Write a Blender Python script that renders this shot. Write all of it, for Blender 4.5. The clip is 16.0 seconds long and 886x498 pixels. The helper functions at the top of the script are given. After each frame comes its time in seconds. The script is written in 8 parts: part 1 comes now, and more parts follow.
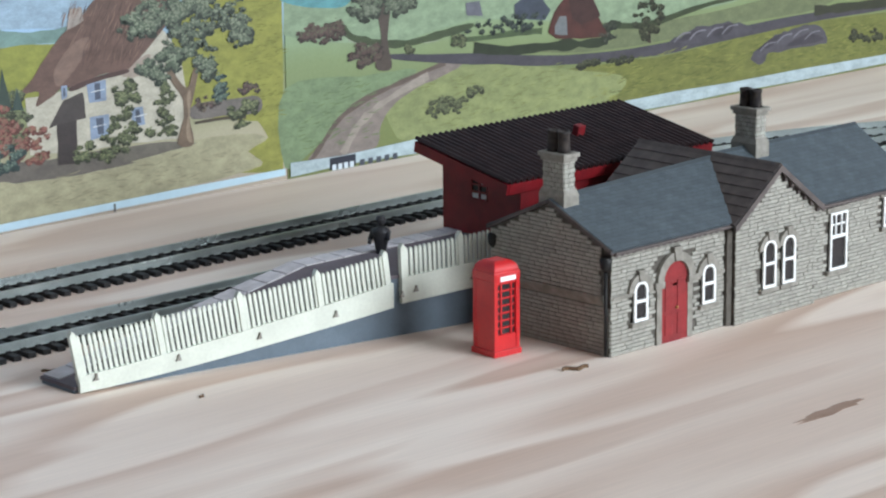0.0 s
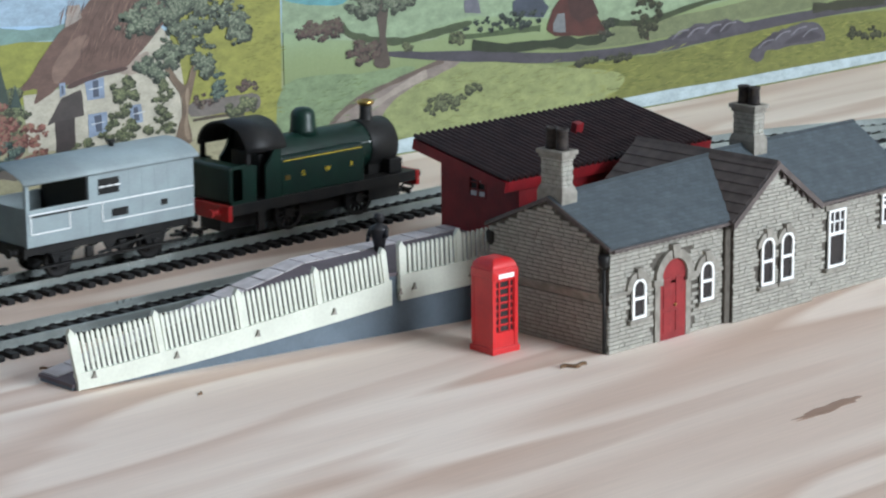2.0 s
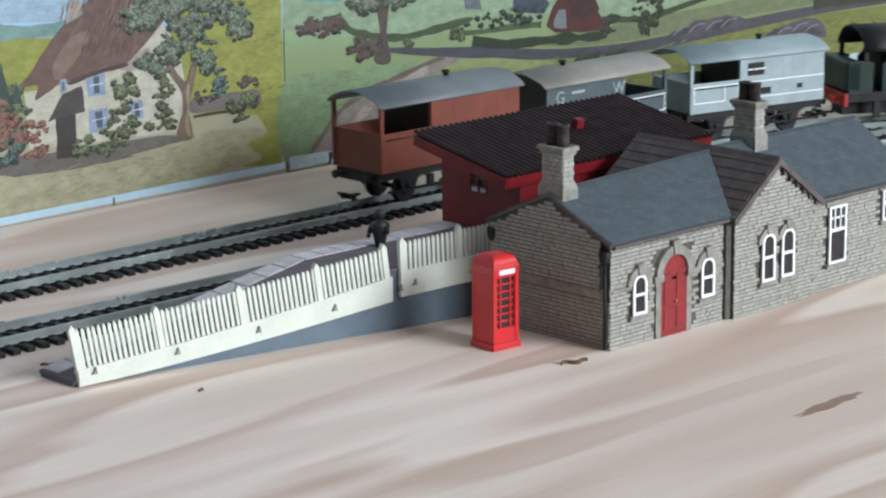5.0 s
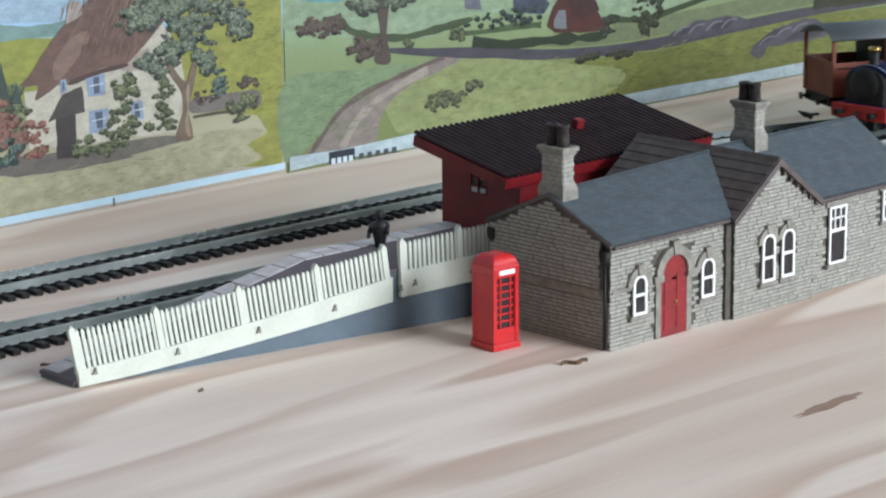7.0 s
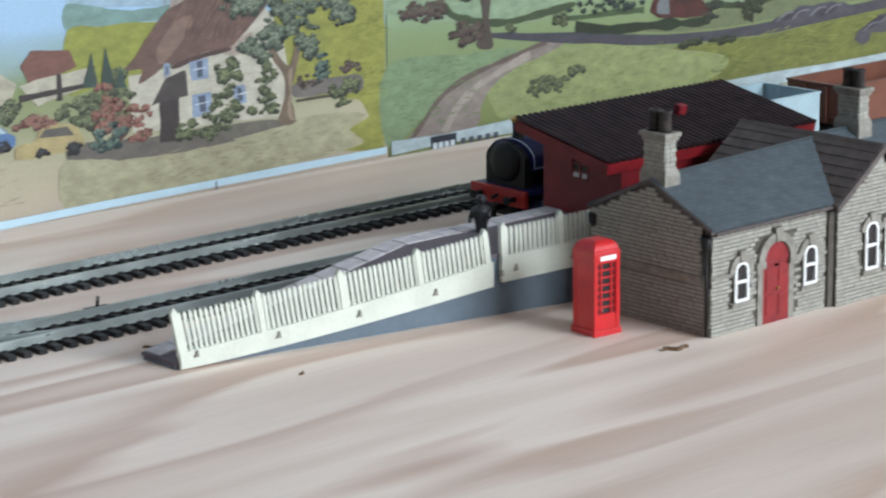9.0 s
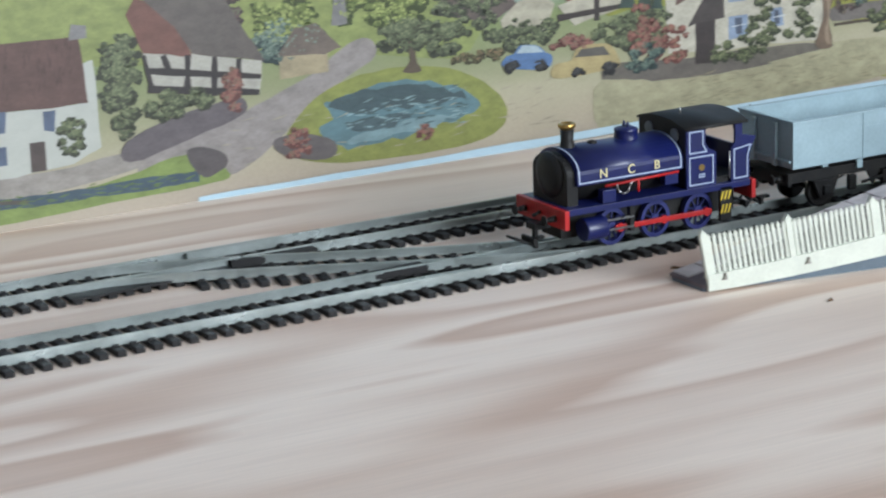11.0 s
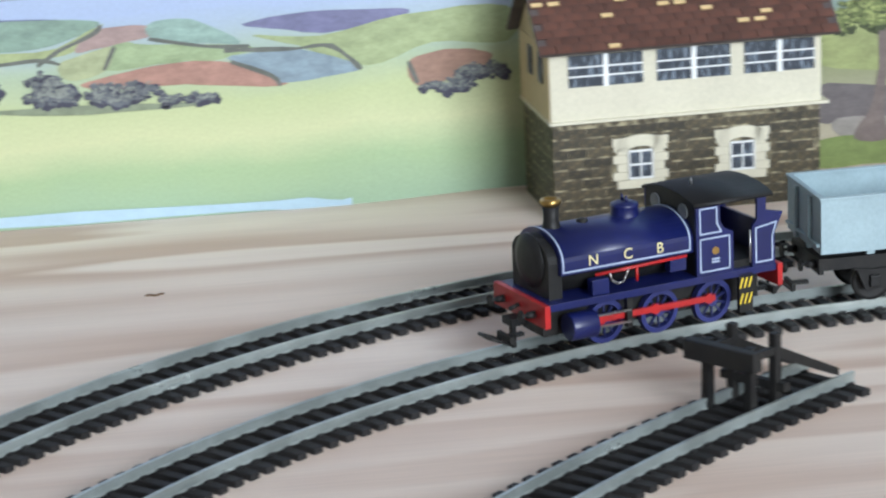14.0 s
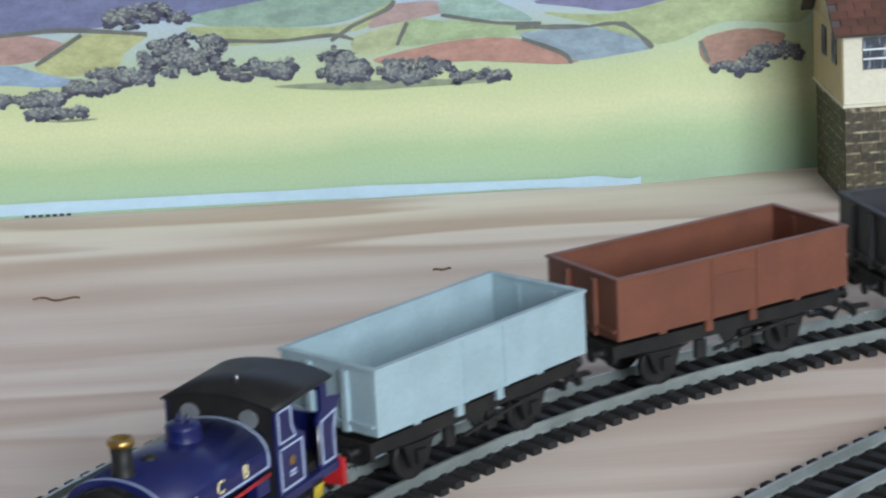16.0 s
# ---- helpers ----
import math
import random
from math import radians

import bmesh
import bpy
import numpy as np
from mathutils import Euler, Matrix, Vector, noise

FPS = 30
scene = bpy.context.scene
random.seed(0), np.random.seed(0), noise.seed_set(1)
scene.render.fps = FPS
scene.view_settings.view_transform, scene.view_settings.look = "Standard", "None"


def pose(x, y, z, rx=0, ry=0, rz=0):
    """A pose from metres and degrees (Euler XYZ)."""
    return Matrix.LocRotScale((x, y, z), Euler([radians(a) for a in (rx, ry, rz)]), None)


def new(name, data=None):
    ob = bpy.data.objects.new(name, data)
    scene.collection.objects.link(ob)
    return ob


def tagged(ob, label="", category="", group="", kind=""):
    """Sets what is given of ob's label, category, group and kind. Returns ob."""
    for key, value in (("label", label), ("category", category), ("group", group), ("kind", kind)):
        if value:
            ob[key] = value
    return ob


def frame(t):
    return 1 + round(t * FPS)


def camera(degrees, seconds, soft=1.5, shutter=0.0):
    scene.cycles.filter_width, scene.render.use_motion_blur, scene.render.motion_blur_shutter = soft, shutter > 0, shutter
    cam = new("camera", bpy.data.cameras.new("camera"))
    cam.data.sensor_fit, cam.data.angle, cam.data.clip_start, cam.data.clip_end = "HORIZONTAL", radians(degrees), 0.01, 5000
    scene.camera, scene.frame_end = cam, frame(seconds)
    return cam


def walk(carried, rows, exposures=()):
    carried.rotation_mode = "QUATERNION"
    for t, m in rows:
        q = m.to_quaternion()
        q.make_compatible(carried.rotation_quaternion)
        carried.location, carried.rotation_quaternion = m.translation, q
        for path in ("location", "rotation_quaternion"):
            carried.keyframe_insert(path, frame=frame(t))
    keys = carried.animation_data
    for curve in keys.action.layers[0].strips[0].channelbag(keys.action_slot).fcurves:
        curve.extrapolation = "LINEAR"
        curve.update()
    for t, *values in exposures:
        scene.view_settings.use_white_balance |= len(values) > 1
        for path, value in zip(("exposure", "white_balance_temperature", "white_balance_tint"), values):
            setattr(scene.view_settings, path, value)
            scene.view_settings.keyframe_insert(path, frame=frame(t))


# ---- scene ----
# A model railway on a bare timber board: lengths below are in centimetres, turned into metres by CM.
CM = 0.01
EYE = (-0.0325, -1.0162, 0.2377)


def aim(yaw, pitch, roll, sink=0.0):
    """The eye on its stand; it sinks by some centimetres as the tilted head pans."""
    return pose(EYE[0], EYE[1], EYE[2] - sink * CM, 90 + pitch + 0.595 * sink, 0, yaw) @ pose(0, 0, 0, 0, 0, roll)


cam = camera(19.28, 16.0, soft=2.2, shutter=0.3)
walk(cam, [(t, aim(*row)) for t, *row in [
    (0.0, -43.607, -13.143, -0.533),
    (0.5, -43.607, -13.143, -0.533),
    (1.0, -43.607, -13.178, -0.533),
    (1.5, -43.645, -13.191, -0.533),
    (2.0, -43.645, -13.200, -0.533),
    (2.5, -43.626, -13.219, -0.533),
    (3.0, -43.617, -13.247, -0.533),
    (3.5, -43.626, -13.257, -0.533),
    (4.0, -43.626, -13.276, -0.533),
    (6.5, -43.626, -13.285, -0.533),
    (7.0, -43.626, -13.276, -0.533),
    (7.5, -43.626, -13.276, -0.533),
    (8.0, -43.645, -13.276, -0.533),
    (8.3, -43.600, -13.280, -0.540),
    (8.8, -42.300, -13.450, -0.640),
    (9.5, -38.400, -14.000, -0.950),
    (10.3, -33.328, -14.620, -1.450),
    (10.5, -32.065, -14.711, -1.650),
    (11.0, -29.324, -15.033, -1.868),
    (11.5, -26.278, -15.367, -1.880),
    (12.0, -22.732, -15.696, -1.936, 0.05),
    (12.5, -19.059, -15.787, -2.147, 0.1),
    (13.0, -15.316, -15.801, -2.098, 0.18),
    (13.5, -11.143, -15.785, -2.325, 0.25),
    (14.0, -6.861, -15.800, -2.641, 0.28),
    (14.5, -2.560, -15.775, -2.755, 0.3),
    (15.0, 0.003, -15.866, -3.092, 0.36),
    (15.5, 0.126, -16.006, -3.185, 0.42),
    (16.0, -0.301, -15.961, -3.177, 0.45)]],
     exposures=[(0.0, 0.0), (8.0, 0.0), (10.5, -0.02), (11.0, -0.02), (12.0, 0.04), (12.5, 0.06), (13.5, 0.14), (14.0, 0.12), (14.5, 0.04), (15.0, -0.03), (16.0, -0.07)])

# ---- light: a wide window behind the camera, in a plain closed room ----
scene.view_settings.exposure = 0.0
world = bpy.data.worlds.new("sky")
scene.world = world
world.use_nodes = True
wn = world.node_tree
sky = wn.nodes.new("ShaderNodeTexSky")
sky.sky_type, sky.sun_disc, sky.sun_elevation, sky.sun_rotation = "NISHITA", False, radians(40), radians(150)
wn.links.new(sky.outputs[0], wn.nodes["Background"].inputs[0])
wn.nodes["Background"].inputs[1].default_value = 0.1


def window_light(name, x, y, z, w, h, turn, watts, colour):
    lamp = bpy.data.lights.new(name, "AREA")
    lamp.shape, lamp.size, lamp.size_y, lamp.energy, lamp.color = "RECTANGLE", w, h, watts, colour
    ob = new(name, lamp)
    ob.matrix_basis = pose(x, y, z) @ turn
    return ob


window_light("window_daylight", 1.72, -4.36, 1.425, 2.3, 1.75, pose(0, 0, 0, 90, 0, 0), 268, (0.83, 0.92, 1.0))
# weak fill added from the +x side, with no known source there
window_light("side_fill_light", 3.57, -1.32, 1.325, 1.2, 1.15, pose(0, 0, 0, 90, 0, 90), 4, (0.86, 0.93, 1.0))


# ---- materials ----
def lin(r, g, b):
    return tuple(((v / 255 + 0.055) / 1.055) ** 2.4 if v > 10 else v / 255 / 12.92 for v in (r, g, b)) + (1.0,)


def material(name, base, rough=0.6, metal=0.0, second=None, scale=60.0, stretch=(1, 1, 1), amount=0.5, grain=900.0, bump=0.15,
             per_piece=0.0, coat=0.0, gloss=0.5):
    """A principled material: two tones mixed by broad noise, fine grain in colour and relief, and a shift from piece to piece."""
    m = bpy.data.materials.new(name)
    m.use_nodes = True
    nt = m.node_tree
    link = nt.links.new
    bsdf = nt.nodes["Principled BSDF"]
    bsdf.inputs["Metallic"].default_value = metal
    bsdf.inputs["Coat Weight"].default_value = coat
    bsdf.inputs["Specular IOR Level"].default_value = gloss
    tex = nt.nodes.new("ShaderNodeTexCoord")
    mapping = nt.nodes.new("ShaderNodeMapping")
    mapping.inputs["Scale"].default_value = stretch
    link(tex.outputs["Object"], mapping.inputs["Vector"])
    broad = nt.nodes.new("ShaderNodeTexNoise")
    broad.inputs["Scale"].default_value, broad.inputs["Detail"].default_value = scale, 4
    link(mapping.outputs[0], broad.inputs["Vector"])
    fine = nt.nodes.new("ShaderNodeTexNoise")
    fine.inputs["Scale"].default_value, fine.inputs["Detail"].default_value = grain, 3
    link(mapping.outputs[0], fine.inputs["Vector"])
    ramp = nt.nodes.new("ShaderNodeMapRange")
    ramp.inputs["From Min"].default_value, ramp.inputs["From Max"].default_value = 0.35, 0.65
    ramp.inputs["To Max"].default_value = amount * 2
    link(broad.outputs["Fac"], ramp.inputs["Value"])
    mix = nt.nodes.new("ShaderNodeMix")
    mix.data_type = "RGBA"
    mix.inputs["A"].default_value = base
    mix.inputs["B"].default_value = second or tuple(0.8 * v for v in base[:3]) + (1.0,)
    link(ramp.outputs[0], mix.inputs["Factor"])
    hsv = nt.nodes.new("ShaderNodeHueSaturation")
    link(mix.outputs["Result"], hsv.inputs["Color"])
    value = nt.nodes.new("ShaderNodeMath")
    value.operation = "MULTIPLY_ADD"
    link(fine.outputs["Fac"], value.inputs[0])
    value.inputs[1].default_value, value.inputs[2].default_value = 0.24, 0.88
    last = value
    if per_piece:
        info = nt.nodes.new("ShaderNodeObjectInfo")
        isl = nt.nodes.new("ShaderNodeNewGeometry")
        both = nt.nodes.new("ShaderNodeMath")
        both.operation = "ADD"
        link(info.outputs["Random"], both.inputs[0])
        link(isl.outputs["Random Per Island"], both.inputs[1])
        frac = nt.nodes.new("ShaderNodeMath")
        frac.operation = "FRACT"
        link(both.outputs[0], frac.inputs[0])
        piece = nt.nodes.new("ShaderNodeMath")
        piece.operation = "MULTIPLY_ADD"
        link(frac.outputs[0], piece.inputs[0])
        piece.inputs[1].default_value, piece.inputs[2].default_value = per_piece, 1 - per_piece / 2
        last = nt.nodes.new("ShaderNodeMath")
        last.operation = "MULTIPLY"
        link(value.outputs[0], last.inputs[0])
        link(piece.outputs[0], last.inputs[1])
    link(last.outputs[0], hsv.inputs["Value"])
    link(hsv.outputs[0], bsdf.inputs["Base Color"])
    wear = nt.nodes.new("ShaderNodeMath")
    wear.operation, wear.use_clamp = "MULTIPLY_ADD", True
    link(broad.outputs["Fac"], wear.inputs[0])
    wear.inputs[1].default_value, wear.inputs[2].default_value = 0.2, rough - 0.1
    link(wear.outputs[0], bsdf.inputs["Roughness"])
    relief = nt.nodes.new("ShaderNodeBump")
    relief.inputs["Strength"].default_value, relief.inputs["Distance"].default_value = bump, 0.0004
    link(fine.outputs["Fac"], relief.inputs["Height"])
    link(relief.outputs[0], bsdf.inputs["Normal"])
    return m


def timber_board():
    """Pale softwood ply: long cathedral bands of pinkish grain along x, fine fibres, knots."""
    m = bpy.data.materials.new("pine_ply")
    m.use_nodes = True
    nt = m.node_tree
    link = nt.links.new
    bsdf = nt.nodes["Principled BSDF"]
    tex = nt.nodes.new("ShaderNodeTexCoord")
    mp = nt.nodes.new("ShaderNodeMapping")
    mp.inputs["Rotation"].default_value = (0, 0, radians(-3))
    mp.inputs["Scale"].default_value = (0.62, 4.6, 1.0)
    link(tex.outputs["Object"], mp.inputs["Vector"])
    warp = nt.nodes.new("ShaderNodeTexNoise")
    warp.inputs["Scale"].default_value, warp.inputs["Detail"].default_value = 4.2, 1.6
    link(mp.outputs[0], warp.inputs["Vector"])
    rings = nt.nodes.new("ShaderNodeMath")
    rings.operation = "MULTIPLY"
    link(warp.outputs["Fac"], rings.inputs[0])
    rings.inputs[1].default_value = 5.0
    sine = nt.nodes.new("ShaderNodeMath")
    sine.operation = "FRACT"
    link(rings.outputs[0], sine.inputs[0])
    band = nt.nodes.new("ShaderNodeMapRange")
    # each ring starts pale, deepens slowly and ends on a soft edge
    band.interpolation_type = "SMOOTHSTEP"
    band.inputs["From Min"].default_value, band.inputs["From Max"].default_value = 0.1, 0.84
    link(sine.outputs[0], band.inputs["Value"])
    edge = nt.nodes.new("ShaderNodeMapRange")
    edge.inputs["From Min"].default_value, edge.inputs["From Max"].default_value = 0.84, 1.0
    edge.inputs["To Min"].default_value, edge.inputs["To Max"].default_value = 1.0, 0.0
    link(sine.outputs[0], edge.inputs["Value"])
    both = nt.nodes.new("ShaderNodeMath")
    both.operation = "MULTIPLY"
    link(band.outputs[0], both.inputs[0])
    link(edge.outputs[0], both.inputs[1])
    broad = nt.nodes.new("ShaderNodeTexNoise")
    broad.inputs["Scale"].default_value, broad.inputs["Detail"].default_value = 3.2, 3
    link(mp.outputs[0], broad.inputs["Vector"])
    mp2 = nt.nodes.new("ShaderNodeMapping")
    mp2.inputs["Scale"].default_value = (6, 160, 40)
    mp2.inputs["Rotation"].default_value = (0, 0, radians(-3))
    link(tex.outputs["Object"], mp2.inputs["Vector"])
    fibre = nt.nodes.new("ShaderNodeTexNoise")
    fibre.inputs["Scale"].default_value, fibre.inputs["Detail"].default_value = 5.0, 4
    link(mp2.outputs[0], fibre.inputs["Vector"])
    mix = nt.nodes.new("ShaderNodeMix")
    mix.data_type = "RGBA"
    mix.inputs["A"].default_value = lin(240, 225, 213)
    mix.inputs["B"].default_value = lin(208, 181, 164)
    link(both.outputs[0], mix.inputs["Factor"])
    tint = nt.nodes.new("ShaderNodeMix")
    tint.data_type = "RGBA"
    tint.inputs["B"].default_value = lin(223, 204, 191)
    fac = nt.nodes.new("ShaderNodeMapRange")
    fac.inputs["From Min"].default_value, fac.inputs["From Max"].default_value = 0.42, 0.62
    fac.inputs["To Max"].default_value = 0.75
    link(broad.outputs["Fac"], fac.inputs["Value"])
    link(fac.outputs[0], tint.inputs["Factor"])
    link(mix.outputs["Result"], tint.inputs["A"])
    hsv = nt.nodes.new("ShaderNodeHueSaturation")
    link(tint.outputs["Result"], hsv.inputs["Color"])
    val = nt.nodes.new("ShaderNodeMath")
    val.operation = "MULTIPLY_ADD"
    link(fibre.outputs["Fac"], val.inputs[0])
    val.inputs[1].default_value, val.inputs[2].default_value = 0.22, 0.89
    link(val.outputs[0], hsv.inputs["Value"])
    link(hsv.outputs[0], bsdf.inputs["Base Color"])
    bsdf.inputs["Roughness"].default_value = 0.62
    relief = nt.nodes.new("ShaderNodeBump")
    relief.inputs["Strength"].default_value, relief.inputs["Distance"].default_value = 0.12, 0.0003
    link(fibre.outputs["Fac"], relief.inputs["Height"])
    link(relief.outputs[0], bsdf.inputs["Normal"])
    return m


def slate_roof(name, a, b, row=0.0016, along=0.003):
    """Slate courses: a brick pattern in the roof's own plane, by its own coordinates."""
    m = material(name, a, 0.62, 0, b, 180, (1, 1, 1), 0.5, 1500, 0.1)
    nt = m.node_tree
    link = nt.links.new
    bsdf = nt.nodes["Principled BSDF"]
    uv = nt.nodes.new("ShaderNodeUVMap")
    uv.uv_map = "plane"
    brick = nt.nodes.new("ShaderNodeTexBrick")
    brick.inputs["Scale"].default_value = 1.0
    brick.inputs["Brick Width"].default_value, brick.inputs["Row Height"].default_value = along, row
    brick.inputs["Mortar Size"].default_value = 0.00014
    brick.inputs["Mortar Smooth"].default_value = 0.6
    brick.inputs["Color1"].default_value = (1, 1, 1, 1)
    brick.inputs["Color2"].default_value = (0.78, 0.78, 0.78, 1)
    brick.inputs["Mortar"].default_value = (0.55, 0.55, 0.55, 1)
    link(uv.outputs[0], brick.inputs["Vector"])
    mul = nt.nodes.new("ShaderNodeMix")
    mul.data_type, mul.blend_type = "RGBA", "MULTIPLY"
    mul.inputs["Factor"].default_value = 1.0
    old = bsdf.inputs["Base Color"].links[0].from_socket
    link(old, mul.inputs["A"])
    link(brick.outputs["Color"], mul.inputs["B"])
    link(mul.outputs["Result"], bsdf.inputs["Base Color"])
    relief = nt.nodes.new("ShaderNodeBump")
    relief.inputs["Strength"].default_value, relief.inputs["Distance"].default_value = 0.5, 0.0002
    relief.invert = True
    link(brick.outputs["Fac"], relief.inputs["Height"])
    link(relief.outputs[0], bsdf.inputs["Normal"])
    return m


M_BOARD = timber_board()
M_WALL = material("room_plaster", lin(108, 104, 102), 0.8, scale=6, amount=0.2)
M_CEIL = material("ceiling_paint", lin(205, 205, 204), 0.85, scale=5, amount=0.1)
M_CARPET = material("carpet", lin(120, 112, 104), 0.95, scale=20)
M_GLASS = bpy.data.materials.new("window_glass")
M_GLASS.use_nodes = True
M_GLASS.node_tree.nodes["Principled BSDF"].inputs["Transmission Weight"].default_value = 1.0
M_GLASS.node_tree.nodes["Principled BSDF"].inputs["Roughness"].default_value = 0.02
M_RAIL = material("nickel_rail", (0.52, 0.58, 0.57, 1), 0.3, 0.6, (0.34, 0.38, 0.37, 1), 50, amount=0.6, bump=0.05)
M_SLEEPER = material("black_plastic_sleeper", (0.022, 0.021, 0.022, 1), 0.6, scale=200, per_piece=0.5, gloss=0.25)
M_BLACK = material("satin_black", (0.012, 0.012, 0.013, 1), 0.5, scale=120, second=(0.02, 0.019, 0.018, 1), gloss=0.25)
M_FENCE = material("cream_plastic", lin(214, 218, 206), 0.45, scale=90, amount=0.25)
M_TARMAC = material("purple_grey_platform", lin(112, 102, 108), 0.8, scale=120, amount=0.3)
M_SLAB = material("pale_platform_slab", lin(216, 210, 213), 0.75, scale=200, per_piece=0.2)
M_PLATSIDE = material("blue_grey_platform_side", lin(98, 112, 124), 0.7, scale=150, amount=0.3)
M_PHONE = material("pillar_box_red", lin(206, 30, 34), 0.38, scale=120, second=lin(190, 26, 32), bump=0.05, coat=0.15)
M_DARKGLASS = material("dark_window", (0.03, 0.028, 0.03, 1), 0.15, scale=200)
M_WHITE = material("white_plastic_frame", lin(238, 240, 240), 0.5, scale=150, amount=0.15)
M_STONE = material("grey_sandstone", lin(164, 163, 154), 0.82, second=lin(146, 143, 135), scale=320, amount=0.5, per_piece=0.2, bump=0.35)
M_MORTAR = material("dark_stone_joint", lin(92, 87, 80), 0.9, second=lin(76, 71, 65), scale=400)
M_DRESSED = material("dressed_stone", lin(146, 142, 134), 0.8, second=lin(122, 118, 110), scale=300, bump=0.3)
M_SLATE = slate_roof("blue_slate", lin(84, 94, 101), lin(77, 87, 94), 0.0019, 0.0034)
M_RIDGE = material("brown_black_tile", lin(92, 83, 81), 0.6, second=lin(76, 68, 67), scale=200)
M_DOOR = material("deep_red_paint", lin(140, 34, 38), 0.5, second=lin(120, 28, 32), scale=200)
M_POT = material("sooty_chimney_pot", lin(62, 54, 50), 0.8, second=lin(34, 30, 30), scale=400)
M_SHELTER = material("dark_red_plastic", lin(132, 22, 30), 0.45, second=lin(112, 18, 26), scale=120)
M_SHROOF = material("dark_corrugated_roof", lin(60, 42, 43), 0.5, second=lin(46, 33, 35), scale=160, gloss=0.3)
M_SBSTONE = material("printed_olive_stone", lin(100, 86, 58), 0.55, second=lin(62, 56, 42), scale=380, amount=0.8, per_piece=0.75)
M_SBGAP = material("printed_pale_joint", lin(168, 158, 128), 0.6, second=lin(70, 62, 46), scale=300, amount=0.7)
M_CREAM = material("cream_printed_card", lin(214, 208, 187), 0.5, scale=60, amount=0.12)
M_CREAMSIDE = material("ochre_printed_card", lin(196, 176, 136), 0.55, scale=80, amount=0.3)
M_TILE = material("red_brown_tile", lin(98, 60, 47), 0.55, second=lin(68, 48, 42), scale=110, amount=0.8, per_piece=0.5)
M_TILEPALE = material("pale_tile", lin(220, 190, 140), 0.55, scale=300)
M_SBGLASS = material("printed_window_blue", lin(128, 140, 154), 0.35, second=lin(52, 58, 68), scale=300, stretch=(3, 3, 0.6), amount=1.0)
M_BLUE = material("royal_blue_enamel", lin(20, 29, 86), 0.36, second=lin(17, 25, 76), scale=90, coat=0.08, bump=0.03)
M_LINING = material("pale_blue_lining", lin(176, 190, 214), 0.45, scale=200)
M_RED = material("signal_red_enamel", lin(186, 34, 34), 0.4, second=lin(160, 28, 30), scale=150, bump=0.04)
M_BRASS = material("brass", (0.55, 0.36, 0.12, 1), 0.32, 1.0, scale=200, bump=0.03)
M_STEEL = material("bright_steel", (0.55, 0.55, 0.56, 1), 0.3, 1.0, scale=200, bump=0.03)
M_LETTER = material("pale_yellow_paint", lin(236, 224, 170), 0.5, scale=200)
M_YELLOW = material("yellow_paint", lin(226, 196, 56), 0.5, scale=200)
M_WHEELBLUE = material("blue_wheel", lin(40, 48, 110), 0.45, scale=200)
M_GREEN = material("dark_green_enamel", lin(13, 42, 34), 0.42, second=lin(10, 34, 28), scale=90, coat=0.05, bump=0.03, gloss=0.35)
M_VANLIGHT = material("light_grey_van", lin(148, 162, 166), 0.5, second=lin(138, 150, 154), scale=90)
M_VANROOFL = material("light_grey_roof", lin(150, 164, 168), 0.5, second=lin(140, 152, 156), scale=90)
M_VANDARK = material("slate_grey_van", lin(72, 84, 88), 0.5, second=lin(64, 74, 78), scale=90)
M_VANROOFB = material("beige_grey_roof", lin(150, 146, 138), 0.55, second=lin(136, 132, 126), scale=60)
M_VANBROWN = material("bauxite_brown_van", lin(120, 58, 40), 0.5, second=lin(108, 51, 37), scale=90)
M_VANROOFG = material("mid_grey_roof", lin(112, 116, 120), 0.5, second=lin(100, 104, 108), scale=60)
M_WAGGREY = material("pale_grey_wagon", lin(154, 176, 184), 0.45, second=lin(145, 166, 174), scale=80)
M_WAGBROWN = material("brown_wagon", lin(112, 68, 52), 0.45, second=lin(102, 61, 47), scale=80)
M_WAGDARK = material("charcoal_wagon", lin(48, 48, 52), 0.5, scale=80)
M_FIGURE = material("figure_dark_paint", lin(30, 32, 40), 0.5, scale=400, second=lin(46, 44, 46))
M_TWIG = material("dry_bark", lin(110, 84, 60), 0.8, scale=500)
M_KNOT = material("pine_knot", lin(112, 84, 72), 0.6, second=lin(160, 132, 116), scale=60, stretch=(0.6, 2.2, 1), amount=0.9)


# ---- building helpers (centimetres in, metres out) ----
def mesh_of(name, bm, mat):
    bmesh.ops.transform(bm, matrix=Matrix.Scale(CM, 4), verts=bm.verts)
    me = bpy.data.meshes.new(name)
    bm.to_mesh(me)
    bm.free()
    me.materials.append(mat)
    return me


def part(name, bm, mat, parent=None, label="", kind=""):
    ob = new(name, mesh_of(name, bm, mat))
    ob.parent = parent
    return tagged(ob, label, kind=kind)


def share(name, me, parent, m):
    """One more object on a mesh that alike pieces share; m in centimetres."""
    ob = new(name, me)
    ob.parent = parent
    loc, rot, sca = m.decompose()
    ob.matrix_basis = Matrix.LocRotScale(loc * CM, rot, sca)
    return ob


def thing(name, x, y, z, rz, label, category, group="", kind=""):
    ob = new(name)
    ob.empty_display_size = 0.01
    ob.matrix_basis = pose(x * CM, y * CM, z * CM, 0, 0, rz)
    return tagged(ob, label, category, group, kind)


